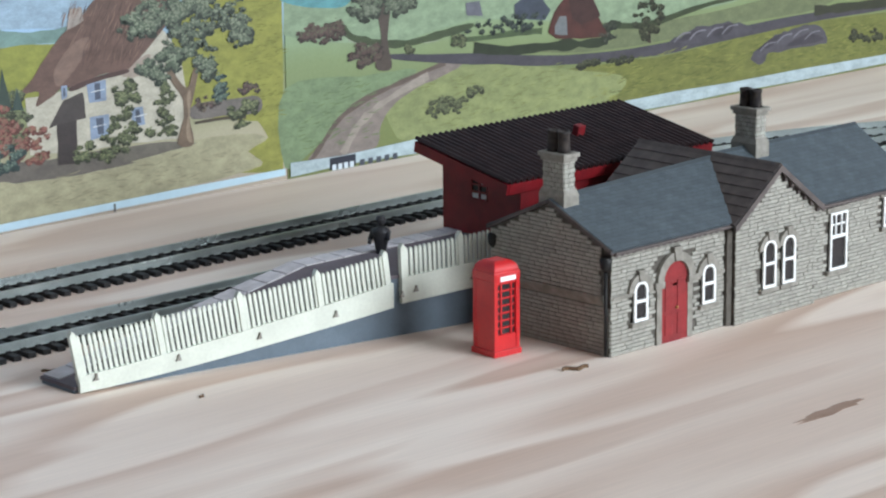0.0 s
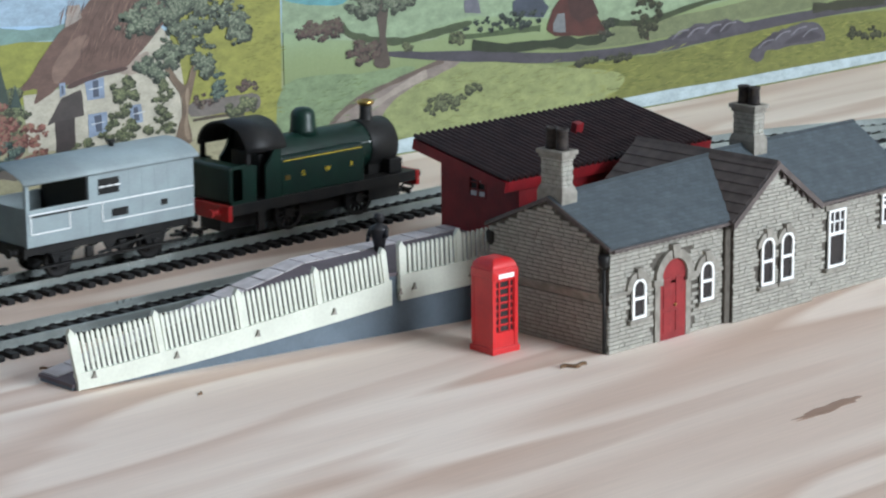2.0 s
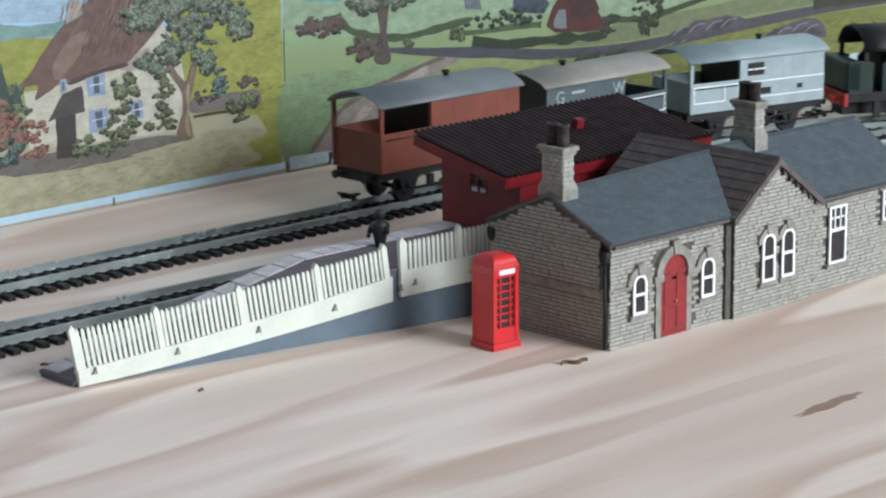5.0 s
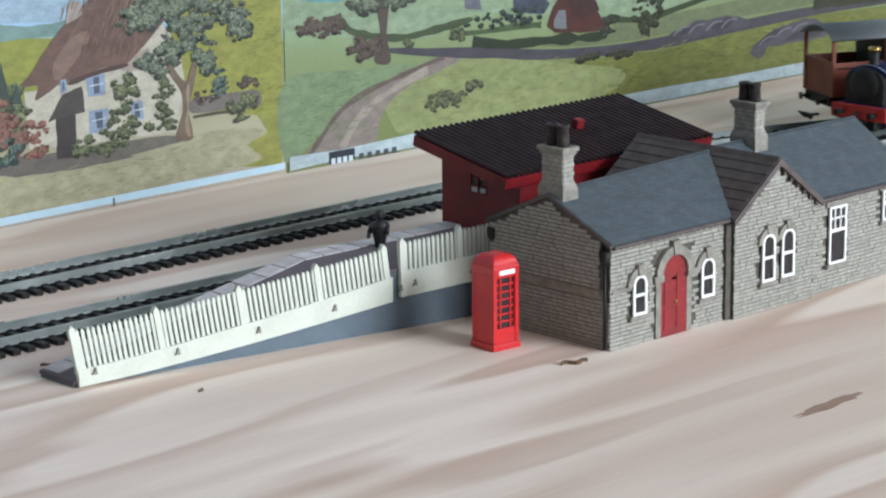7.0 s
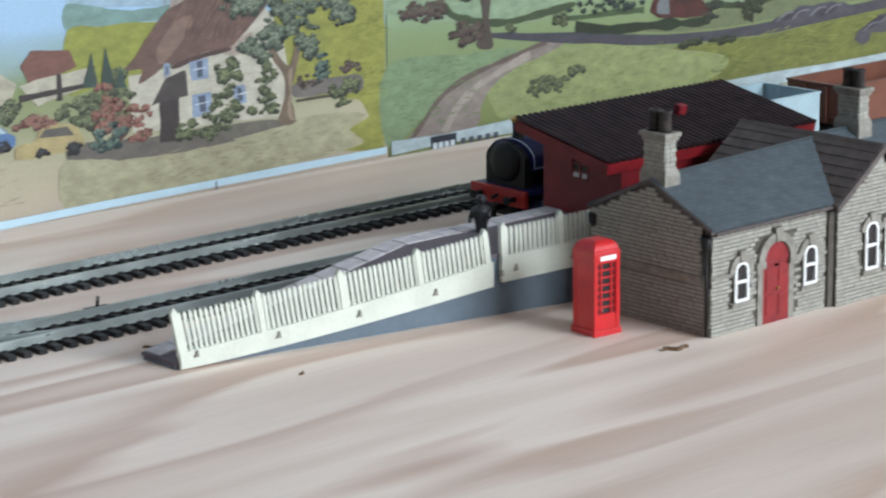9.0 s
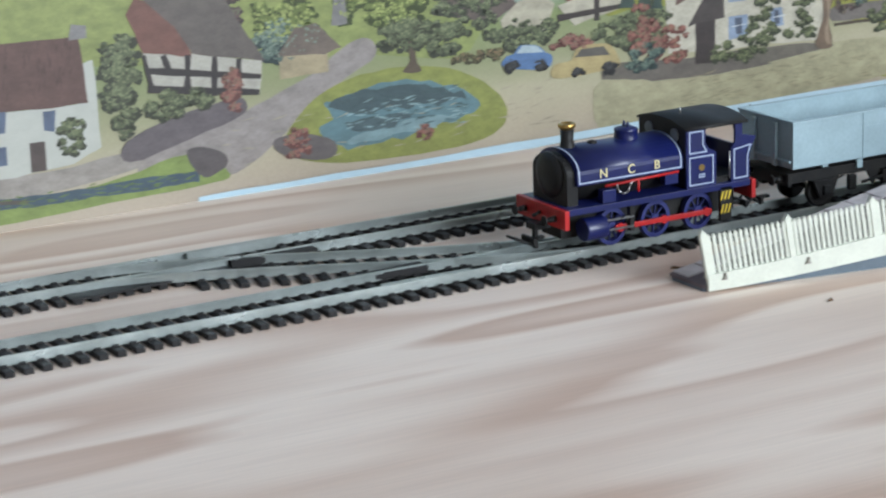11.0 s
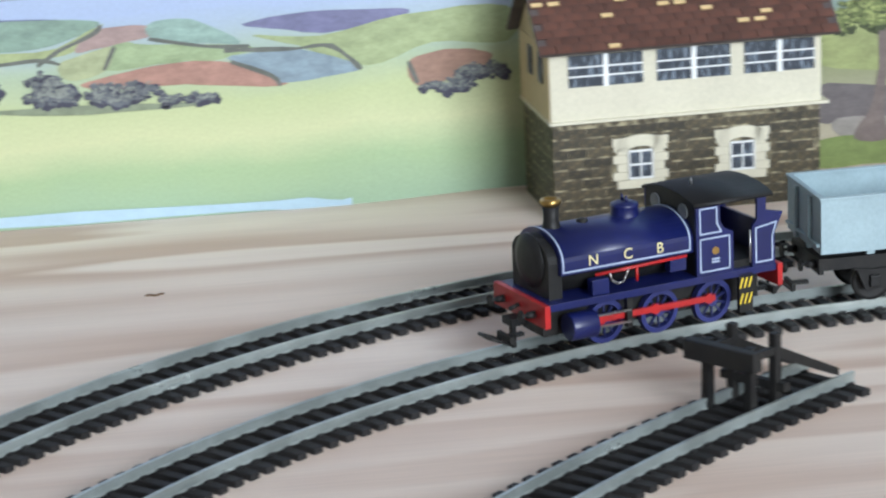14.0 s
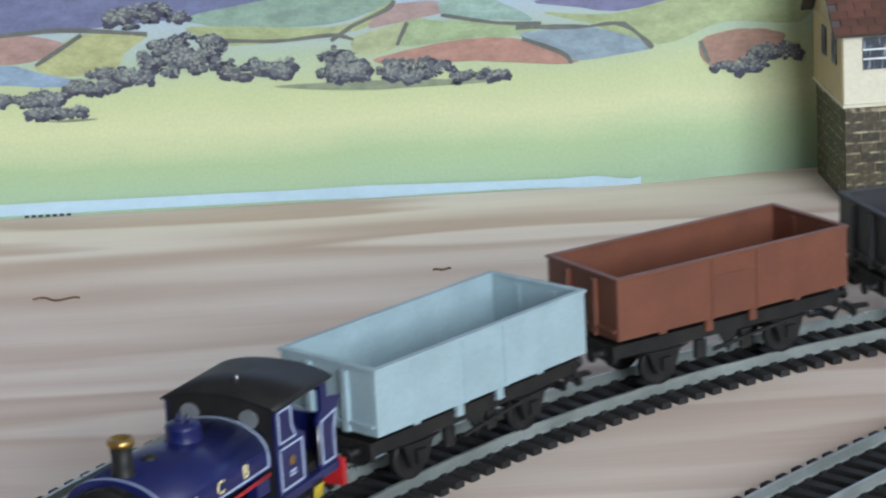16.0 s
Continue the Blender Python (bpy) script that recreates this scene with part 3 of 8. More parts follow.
# ---- specks on the board ----
def build_specks():
    for x, y, rz, length, r in ((57.8, -43.9, -20, 1.0, 0.07), (25.6, -16.4, 10, 0.5, 0.04), (-2.9, -21.1, 5, 0.6, 0.035), (-15.2, -22.0, -8, 1.5, 0.035), (47.0, -37.5, 30, 0.3, 0.04), (45.3, -31.5, -30, 0.6, 0.05), (20.5, -29.9, 4, 0.6, 0.05)):
        n = 8
        spine = [(length * (i / n - 0.5), 0.12 * length * math.sin(i * 1.1), r * (0.35 + 0.65 * math.sin(math.pi * (i + 0.4) / (n + 0.8)))) for i in range(n + 1)]
        bm = prism(bmesh.new(), [(x1, y1 - w) for x1, y1, w in spine] + [(x1, y1 + w) for x1, y1, w in spine[::-1]], "z", 0.0, 1.6 * r)
        ob = part("wood_splinter", bm, M_TWIG)
        ob.matrix_basis = pose(x * CM, y * CM, 0, 0, 0, rz)
        tagged(ob, "tiny dry brown wood splinter lying on the board", "splinter", "splinters on the board")
    board = bpy.data.objects["ground"]
    for x, y, a, b, rz in ((60.0, -52.9, 1.7, 0.26, 1), (54.0, -62.0, 0.4, 0.12, 0)):
        bm = bmesh.new()
        prism(bm, [(x + a * math.cos(k * math.pi / 10) * (1 + 0.2 * math.sin(3 * k)), y + b * math.sin(k * math.pi / 10) * (1 + 0.25 * math.sin(2.3 * k)) + 0.12 * math.cos(k * math.pi / 10)) for k in range(20)], "z", 0.0, 0.012)
        part("knot", bm, M_KNOT, board, "dark knot in the pine")


build_specks()


# ---- the red shelter on the platform ----
def build_shelter():
    t = thing("platform_shelter", 62.9, -32.2, PLAT_TOP, 0, "dark red platform shelter with a sloping corrugated roof", "shelter")
    x1, yb, yf = 9.2, 0.0, -4.1

    def wall_top(y):
        return 3.3 + 0.2 * y

    # end wall with its window, as four pieces round the opening
    end = bmesh.new()
    for y0, y1, z0, z1 in ((yf, -2.4, 0, None), (-1.5, yb, 0, None), (-2.4, -1.5, 0, 1.35), (-2.4, -1.5, 2.2, None)):
        prism(end, [(y0, z0), (y1, z0), (y1, z1 or wall_top(y1)), (y0, z1 or wall_top(y0))], "x", 0, 0.15)
    w = part("end_wall", end, M_SHELTER, t)
    win = part("window", B(0.05, 0.1, -2.4, -1.5, 1.35, 2.2), M_DARKGLASS, w)
    bm = bmesh.new()
    for z in (1.35, 1.62, 1.9, 2.14):
        box(bm, -0.02, 0.12, -2.4, -1.5, z, z + 0.06)
    for y in (-2.4, -1.98, -1.56):
        box(bm, -0.02, 0.12, y, y + 0.06, 1.35, 2.2)
    part("window_lattice", bm, M_SHELTER, w)
    # light seen through the window is put in as opaque pale panes
    for y0, y1, z0 in ((-2.36, -2.03, 1.42), (-1.92, -1.58, 1.42), (-2.36, -2.03, 1.96)):
        part("pale_pane", B(0.0, 0.05, y0, y1, z0, z0 + 0.17), M_SLAB, w, "opaque pane coloured pale for the light behind it")
    part("far_end_wall", prism(bmesh.new(), [(yf, 0), (yb, 0), (yb, wall_top(yb)), (yf, wall_top(yf))], "x", x1 - 0.15, x1), M_SHELTER, t)
    part("front_wall", B(0.15, x1 - 0.15, yf, yf + 0.15, 0, wall_top(yf)), M_SHELTER, t)
    for i in range(5):
        part("post", B(0.1 + i * 2.2, 0.35 + i * 2.2, yb - 0.25, yb, 0, wall_top(yb) - 0.05, 0.02), M_SHELTER, t)
    # roof: corrugated sheet over a red fascia, in its own tilted plane
    ya, za, yd, zd = 0.45, 3.42, -4.45, 2.43
    xa, xb = -1.0, 10.35
    tilt = math.degrees(math.atan2(za - zd, ya - yd))
    r = thing("roof", 0, yd, zd, 0, "dark brown corrugated roof sheet over red bargeboards", "")
    r.parent = t
    r.matrix_basis = pose(0, yd * CM, zd * CM, tilt, 0, 0)
    depth = math.hypot(ya - yd, za - zd)
    bm = bmesh.new()
    n = 38
    prof = []
    for i in range(n * 6 + 1):
        x = xa + (xb - xa) * i / (n * 6)
        prof.append((x, 0.1 + 0.095 * math.sin(2 * math.pi * i / 6)))
    outline = prof + [(x, z - 0.05) for x, z in prof[::-1]]
    prism(bm, outline, "y", 0.0, depth)
    part("corrugated_sheet", bm, M_SHROOF, r)
    for x in (xa, xb - 0.12):
        part("bargeboard", B(x, x + 0.12, 0.02, depth - 0.02, -0.42, -0.02), M_SHELTER, r)
    for y in (0.0, depth - 0.12):
        part("fascia", B(xa + 0.12, xb - 0.12, y, y + 0.12, -0.42, -0.02), M_SHELTER, r)
    part("soffit", B(xa + 0.12, xb - 0.12, 0.12, depth - 0.12, -0.1, -0.04), M_SHELTER, r)
    part("vent_stub", B(5.25, 5.65, 2.55, 2.85, 0.05, 0.5, 0.03), M_SHELTER, r, "small red stub on the roof")


build_shelter()


# ---- the stone station ----
ST_FRONT, ST_BACK, ST_L, ST_R, RIDGE_Y = -43.72, -38.16, 59.7, 76.3, -40.98
BAY_L, BAY_R, BAY_F, BAY_B = 65.85, 70.35, -43.98, -37.55
EAVE, RIDGE_W, RIDGE_E, RIDGE_BAY = 3.78, 5.14, 5.52, 5.52


def uv_plane(ob):
    """Lays each face's own plane out in metres: along the eaves, and up the slope."""
    me = ob.data
    uv = me.uv_layers.new(name="plane")
    for p in me.polygons:
        nrm = p.normal
        along = Vector((0, 0, 1)).cross(nrm)
        along = along.normalized() if along.length > 1e-4 else Vector((1, 0, 0))
        up = nrm.cross(along)
        for li in p.loop_indices:
            co = me.vertices[me.loops[li].vertex_index].co
            uv.data[li].uv = (co.dot(along), co.dot(up))
    return ob


def slab_roof(name, corners, thick, parent, mat, label=""):
    """A roof slope of four corners, with thickness below it."""
    bm = bmesh.new()
    c = [Vector(p) for p in corners]
    nrm = (c[1] - c[0]).cross(c[3] - c[0]).normalized()
    if nrm.z < 0:
        nrm = -nrm
    top = [bm.verts.new(p) for p in c]
    low = [bm.verts.new(p - nrm * thick) for p in c]
    bm.faces.new(top)
    bm.faces.new(low[::-1])
    for k in range(4):
        bm.faces.new((top[k], low[k], low[(k + 1) % 4], top[(k + 1) % 4]))
    bmesh.ops.recalc_face_normals(bm, faces=bm.faces)
    return uv_plane(part(name, bm, mat, parent, label))


# openings in the front: (centre x, sill z, crown z, half width)
SMALL_WINDOWS = [(61.08, 1.05, 2.46, 0.35), (64.62, 1.04, 2.46, 0.35)]
BAY_WINDOWS = [(67.63, 1.1, 2.86, 0.36), (68.72, 1.1, 2.88, 0.36)]
DOOR = (62.88, 0.0, 2.88, 0.66)
TALL_WINDOWS = [(71.92, 1.0, 3.17, 0.5), (75.12, 2.15, 3.3, 0.5)]


def build_station():
    t = thing("station_building", 0, 0, 0, 0, "grey stone station building with slate roofs and white windows", "building")
    # main walls: closed core, its faces a little behind the stones laid on it
    core = bmesh.new()
    gable = [(ST_FRONT, 0), (ST_BACK, 0), (ST_BACK, EAVE - 0.04), (RIDGE_Y, RIDGE_W - 0.17), (ST_FRONT, EAVE - 0.04)]
    prism(core, gable, "x", ST_L, BAY_L)
    part("west_wing_wall", core, M_MORTAR, t)
    # the end gable's upper stage stands proud over a sloping offset
    upper = [(ST_FRONT + 0.32, 2.1), (ST_BACK - 0.02, 2.1), (ST_BACK - 0.02, EAVE - 0.06), (RIDGE_Y, RIDGE_W - 0.2), (ST_FRONT + 0.32, EAVE + 0.05)]
    part("gable_upper_stage", prism(bmesh.new(), upper, "x", ST_L - 0.13, ST_L), M_MORTAR, t)
    core = prism(bmesh.new(), [(ST_FRONT, 0), (ST_BACK, 0), (ST_BACK, EAVE - 0.2), (RIDGE_Y, RIDGE_E - 0.2), (ST_FRONT, EAVE - 0.2)], "x", BAY_R, ST_R)
    part("east_wing_wall", core, M_MORTAR, t)
    mid = (BAY_L + BAY_R) / 2
    core = prism(bmesh.new(), [(BAY_L, 0), (BAY_R, 0), (BAY_R, EAVE - 0.02), (mid, RIDGE_BAY - 0.16), (BAY_L, EAVE - 0.02)], "y", BAY_F, BAY_B)
    part("gable_wing_wall", core, M_MORTAR, t)
    # roofs
    ov = 0.24
    for y in (ST_FRONT - ov, ST_BACK + ov):
        slab_roof("roof_slope", [(ST_L - 0.16, y, EAVE), (BAY_L + 2.2, y, EAVE), (mid, RIDGE_Y, 5.42), (ST_L - 0.16, RIDGE_Y, RIDGE_W)], 0.14, t, M_SLATE)
        slab_roof("roof_slope", [(BAY_R - 2.2, y, EAVE - 0.12), (ST_R + 0.2, y, EAVE - 0.12), (ST_R + 0.2, RIDGE_Y, RIDGE_E), (BAY_R - 2.2, RIDGE_Y, RIDGE_E)], 0.14, t, M_SLATE)
    eave = EAVE - 0.1
    rise = RIDGE_BAY - eave
    for k in (-1, 1):
        xe = mid + k * (BAY_R - mid + 0.24)
        slab_roof("gable_roof_slope", [(xe, BAY_F - 0.18, eave), (xe, BAY_B + 0.18, eave), (mid, BAY_B + 0.18, RIDGE_BAY), (mid, BAY_F - 0.18, RIDGE_BAY)], 0.14, t, M_SLATE)
        # thin brown tile courses over the slope
        for i in range(7):
            u0, u1 = i / 7, (i + 1) / 7
            xa, za, x2, z2 = xe + (mid - xe) * u0, eave + rise * u0, xe + (mid - xe) * u1, eave + rise * u1
            part("tile_course", prism(bmesh.new(), [(xa, za + 0.005), (x2, z2 + 0.005), (x2, z2 + 0.015), (xa, za + 0.05)], "y", BAY_F - 0.15, BAY_B + 0.15), M_RIDGE, t)
    for a, b, z0, z1 in ((BAY_R - 2.2, ST_R + 0.2, RIDGE_E, RIDGE_E), (ST_L + 0.9, mid, RIDGE_W + 0.03, 5.42)):
        rd = bmesh.new()
        ends = [[rd.verts.new((x, RIDGE_Y + y, z + h)) for y, h in ((-0.12, -0.05), (0, 0.05), (0.12, -0.05))] for x, z in ((a, z0), (b, z1))]
        rd.faces.new(ends[0][::-1])
        rd.faces.new(ends[1])
        for i in range(3):
            rd.faces.new((ends[0][i], ends[0][(i + 1) % 3], ends[1][(i + 1) % 3], ends[1][i]))
        bmesh.ops.recalc_face_normals(rd, faces=rd.faces)
        part("ridge", rd, M_SLATE, t)
    part("ridge", prism(bmesh.new(), [(mid - 0.14, RIDGE_BAY - 0.06), (mid, RIDGE_BAY + 0.07), (mid + 0.14, RIDGE_BAY - 0.06)], "y", BAY_F - 0.18, BAY_B + 0.18), M_RIDGE, t)
    # bargeboard and brackets of the front gable, eaves corbels
    for s in (-1, 1):
        xe = mid + s * (BAY_R - mid + 0.24)
        part("bargeboard", prism(bmesh.new(), [(xe, eave), (xe, eave - 0.24), (mid, RIDGE_BAY - 0.24), (mid, RIDGE_BAY)], "y", BAY_F - 0.24, BAY_F - 0.12), M_RIDGE, t)
        for i in range(6):
            u = 0.1 + i * 0.15
            x, z = xe + (mid - xe) * u, eave - 0.2 + rise * u
            part("bracket", B(x - 0.07, x + 0.07, BAY_F - 0.14, BAY_F + 0.02, z - 0.18, z + 0.06), M_RIDGE, t)
    for a, b, n, up in ((ST_L + 0.15, BAY_L - 0.2, 20, 0.12), (BAY_R + 0.35, ST_R - 0.2, 20, 0.0)):
        for i in range(n):
            x = a + (b - a) * i / (n - 1)
            part("corbel", B(x - 0.06, x + 0.06, ST_FRONT - 0.12, ST_FRONT, 3.38 + up, 3.5 + up), M_RIDGE, t)
        part("gutter", B(a - 0.2, b + 0.2, ST_FRONT - 0.3, ST_FRONT - 0.1, 3.46 + up, 3.58 + up, 0.03), M_RIDGE, t)
    # verge strip and string course on the end wall
    for y0, y1 in ((ST_FRONT - 0.2, RIDGE_Y), (ST_BACK + 0.2, RIDGE_Y)):
        part("verge", prism(bmesh.new(), [(y0, EAVE - 0.14), (y1, RIDGE_W - 0.16), (y1, RIDGE_W - 0.02), (y0, EAVE - 0.02)], "x", ST_L - 0.21, ST_L + 0.02), M_RIDGE, t)
    part("string_course", prism(bmesh.new(), [(ST_L - 0.2, 2.12), (ST_L - 0.2, 2.03), (ST_L, 1.72), (ST_L, 2.12)], "y", ST_FRONT + 0.3, ST_BACK), M_DRESSED, t)
    part("string_course", B(ST_L + 0.05, BAY_L - 0.1, ST_FRONT - 0.08, ST_FRONT + 0.02, 1.96, 2.1, 0.02), M_DRESSED, t)
    # rain pipes
    for x, y in ((ST_L - 0.12, ST_FRONT + 0.12), (ST_L - 0.1, ST_BACK - 0.05)):
        bm = rod(bmesh.new(), (x, y, 0.05), (x, y, 3.05), 0.06)
        pipe = part("drainpipe", bm, M_BLACK, t)
        part("hopper", lathe(bmesh.new(), [(0.1, 3.0), (0.2, 3.15), (0.22, 3.45), (0.16, 3.5)], Matrix.Translation((x, y, 0)), 12), M_BLACK, pipe)
    part("corner_pier", B(BAY_L - 0.3, BAY_L - 0.01, ST_FRONT - 0.16, ST_FRONT, 0.02, 3.5, 0.03), M_MORTAR, t, "dark stone pier in the corner of the gabled bay")
    part("drainpipe", rod(bmesh.new(), (BAY_R + 0.1, ST_FRONT - 0.08, 0.02), (BAY_R + 0.1, ST_FRONT - 0.08, 3.5), 0.06), M_DRESSED, t)

    def window_at(cx, z0, z1, half, y, round_head=True, arch_w=0.3):
        steps = 10
        inner = arch(cx, z0, z1, half, steps) if round_head else [(cx - half, z0), (cx + half, z0), (cx + half, z1), (cx - half, z1)]
        w = part("window", prism(bmesh.new(), inner, "y", y - 0.09, y - 0.05), M_DARKGLASS, t, "dark glazing in a white frame")
        small = arch(cx, z0 + 0.1, z1 - 0.1, half - 0.1, steps) if round_head else [(cx - half + 0.09, z0 + 0.09), (cx + half - 0.09, z0 + 0.09), (cx + half - 0.09, z1 - 0.09), (cx - half + 0.09, z1 - 0.09)]
        bm = frame_band(bmesh.new(), small, inner, y - 0.16, y - 0.05)
        if round_head:
            zb = (z0 + z1) / 2
            box(bm, cx - half + 0.08, cx + half - 0.08, y - 0.15, y - 0.08, zb - 0.05, zb + 0.05)
        else:
            zb = z0 + (z1 - z0) * 0.58
            box(bm, cx - half + 0.08, cx + half - 0.08, y - 0.15, y - 0.08, zb - 0.06, zb + 0.06)
            for k in (-1, 1):
                box(bm, cx + k * half / 3 - 0.03, cx + k * half / 3 + 0.03, y - 0.14, y - 0.08, zb, z1 - 0.08)
            box(bm, cx - half + 0.08, cx + half - 0.08, y - 0.14, y - 0.08, (zb + z1) / 2 - 0.03, (zb + z1) / 2 + 0.03)
        part("window_frame", bm, M_WHITE, w)
        part("window_sill", B(cx - half - 0.14, cx + half + 0.14, y - 0.2, y, z0 - 0.16, z0 - 0.01, 0.02), M_DRESSED, w)
        if round_head:
            a = arch(cx, z1 - half, z1 + 0.0, half, steps)[2:]
            b = arch(cx, z1 - half, z1 + arch_w, half + arch_w, steps)[2:]
            bm = bmesh.new()
            prism(bm, a + b[::-1], "y", y - 0.15, y - 0.02)
            part("arch_hood", bm, M_DRESSED, w)
            part("keystone", prism(bmesh.new(), [(cx - 0.1, z1 - 0.02), (cx + 0.1, z1 - 0.02), (cx + 0.16, z1 + arch_w + 0.12), (cx - 0.16, z1 + arch_w + 0.12)], "y", y - 0.2, y - 0.02), M_DRESSED, w)
        else:
            part("lintel", B(cx - half - 0.15, cx + half + 0.15, y - 0.12, y, z1, z1 + 0.2), M_DRESSED, w)
        return w

    for spec in SMALL_WINDOWS:
        window_at(*spec, ST_FRONT, True, 0.26)
    for spec in BAY_WINDOWS:
        window_at(*spec, BAY_F, True, 0.2)
    for spec in TALL_WINDOWS:
        window_at(*spec, ST_FRONT, False)
    cx, z0, z1, half = DOOR
    d = part("door", prism(bmesh.new(), arch(cx, z0, z1, half, 12), "y", ST_FRONT - 0.08, ST_FRONT - 0.03), M_DOOR, t, "deep red arched door")
    for k in (-1, 1):
        for za, zb in ((0.25, 1.0), (1.12, 2.2)):
            part("panel", B(cx + k * 0.32 - 0.2, cx + k * 0.32 + 0.2, ST_FRONT - 0.11, ST_FRONT - 0.07, za, zb, 0.02), M_DOOR, d)
    part("knob", lathe(bmesh.new(), [(0.05, 0), (0.06, 0.04), (0.02, 0.07)], Matrix.Translation((cx + 0.08, ST_FRONT - 0.09, 1.2)) @ Matrix.Rotation(math.pi / 2, 4, "X"), 8), M_BRASS, d)
    a, b = arch(cx, z1 - half, z1, half, 12)[2:], arch(cx, z1 - half, z1 + 0.32, half + 0.32, 12)[2:]
    part("door_arch", prism(bmesh.new(), a + b[::-1], "y", ST_FRONT - 0.18, ST_FRONT - 0.02), M_DRESSED, t)
    part("keystone", prism(bmesh.new(), [(cx - 0.12, z1), (cx + 0.12, z1), (cx + 0.2, z1 + 0.5), (cx - 0.2, z1 + 0.5)], "y", ST_FRONT - 0.24, ST_FRONT - 0.02), M_DRESSED, t)
    for k in (-1, 1):
        part("impost", B(cx + k * (half + 0.2) - 0.24, cx + k * (half + 0.2) + 0.24, ST_FRONT - 0.2, ST_FRONT, 2.0, 2.24, 0.02), M_DRESSED, t)
        part("jamb", B(cx + k * (half + 0.14) - 0.13, cx + k * (half + 0.14) + 0.13, ST_FRONT - 0.09, ST_FRONT, 0, 2.0), M_DRESSED, t)
    # chimneys: twice as deep as wide, flared foot, two pots one behind the other
    for x, zb, zt, pots in ((60.02, 4.7, 6.72, 7.45), (70.2, 5.1, 6.98, 7.63)):
        hw, hd = 0.27, 0.5
        st = part("chimney", B(x - hw, x + hw, RIDGE_Y - hd, RIDGE_Y + hd, zb, zt, 0.02), M_MORTAR, t, "stone chimney stack with a flared foot and cap")
        for row in range(int((zt - zb - 0.1) / 0.16)):
            z = zb + 0.05 + row * 0.16
            o = 0.5 if row % 2 else 0.0
            for k in range(2):
                xa, xb = x - hw + max(0.0, (k - o / 2) * 0.28), min(x + hw, x - hw + (k + 1 - o / 2) * 0.28)
                part("stone", B(xa, xb - 0.02, RIDGE_Y - hd - 0.03, RIDGE_Y - hd + 0.02, z, z + 0.14), M_STONE, st)
            for k in range(4):
                ya, yb = RIDGE_Y - hd + max(0.0, (k - o) * 0.28), min(RIDGE_Y + hd, RIDGE_Y - hd + (k + 1 - o) * 0.28)
                if yb - ya > 0.05:
                    part("stone", B(x - hw - 0.03, x - hw + 0.02, ya, yb - 0.02, z, z + 0.14), M_STONE, st)
        ft = bmesh.new()
        rings = [[ft.verts.new((x + sx * (hw + g), RIDGE_Y + sy * (hd + g), z)) for sx, sy in ((-1, -1), (1, -1), (1, 1), (-1, 1))] for g, z in ((0.1, zb), (0.1, zb + 0.55), (0.035, zb + 0.75))]
        for p, q in zip(rings, rings[1:]):
            for k in range(4):
                ft.faces.new((p[k], p[(k + 1) % 4], q[(k + 1) % 4], q[k]))
        ft.faces.new(rings[0][::-1])
        ft.faces.new(rings[-1])
        part("base_course", ft, M_DRESSED, st)
        part("cap", B(x - hw - 0.07, x + hw + 0.07, RIDGE_Y - hd - 0.07, RIDGE_Y + hd + 0.07, zt - 0.3, zt - 0.17, 0.03), M_DRESSED, st)
        part("cap", B(x - hw - 0.14, x + hw + 0.14, RIDGE_Y - hd - 0.14, RIDGE_Y + hd + 0.14, zt - 0.17, zt, 0.04), M_DRESSED, st)
        for dy in (-0.24, 0.24):
            part("chimney_pot", lathe(bmesh.new(), [(0.24, zt - 0.02), (0.22, zt + 0.1), (0.2, pots - 0.12), (0.23, pots - 0.1), (0.23, pots), (0.15, pots), (0.15, pots - 0.2)], Matrix.Translation((x, RIDGE_Y + dy, 0)), 14), M_POT, st, "sooty round chimney pot")
    return t


STATION = build_station()


# ---- the signal box by the bend ----
SB_L, SB_R, SB_F, SB_B = 11.0, 20.5, -16.0, -11.4


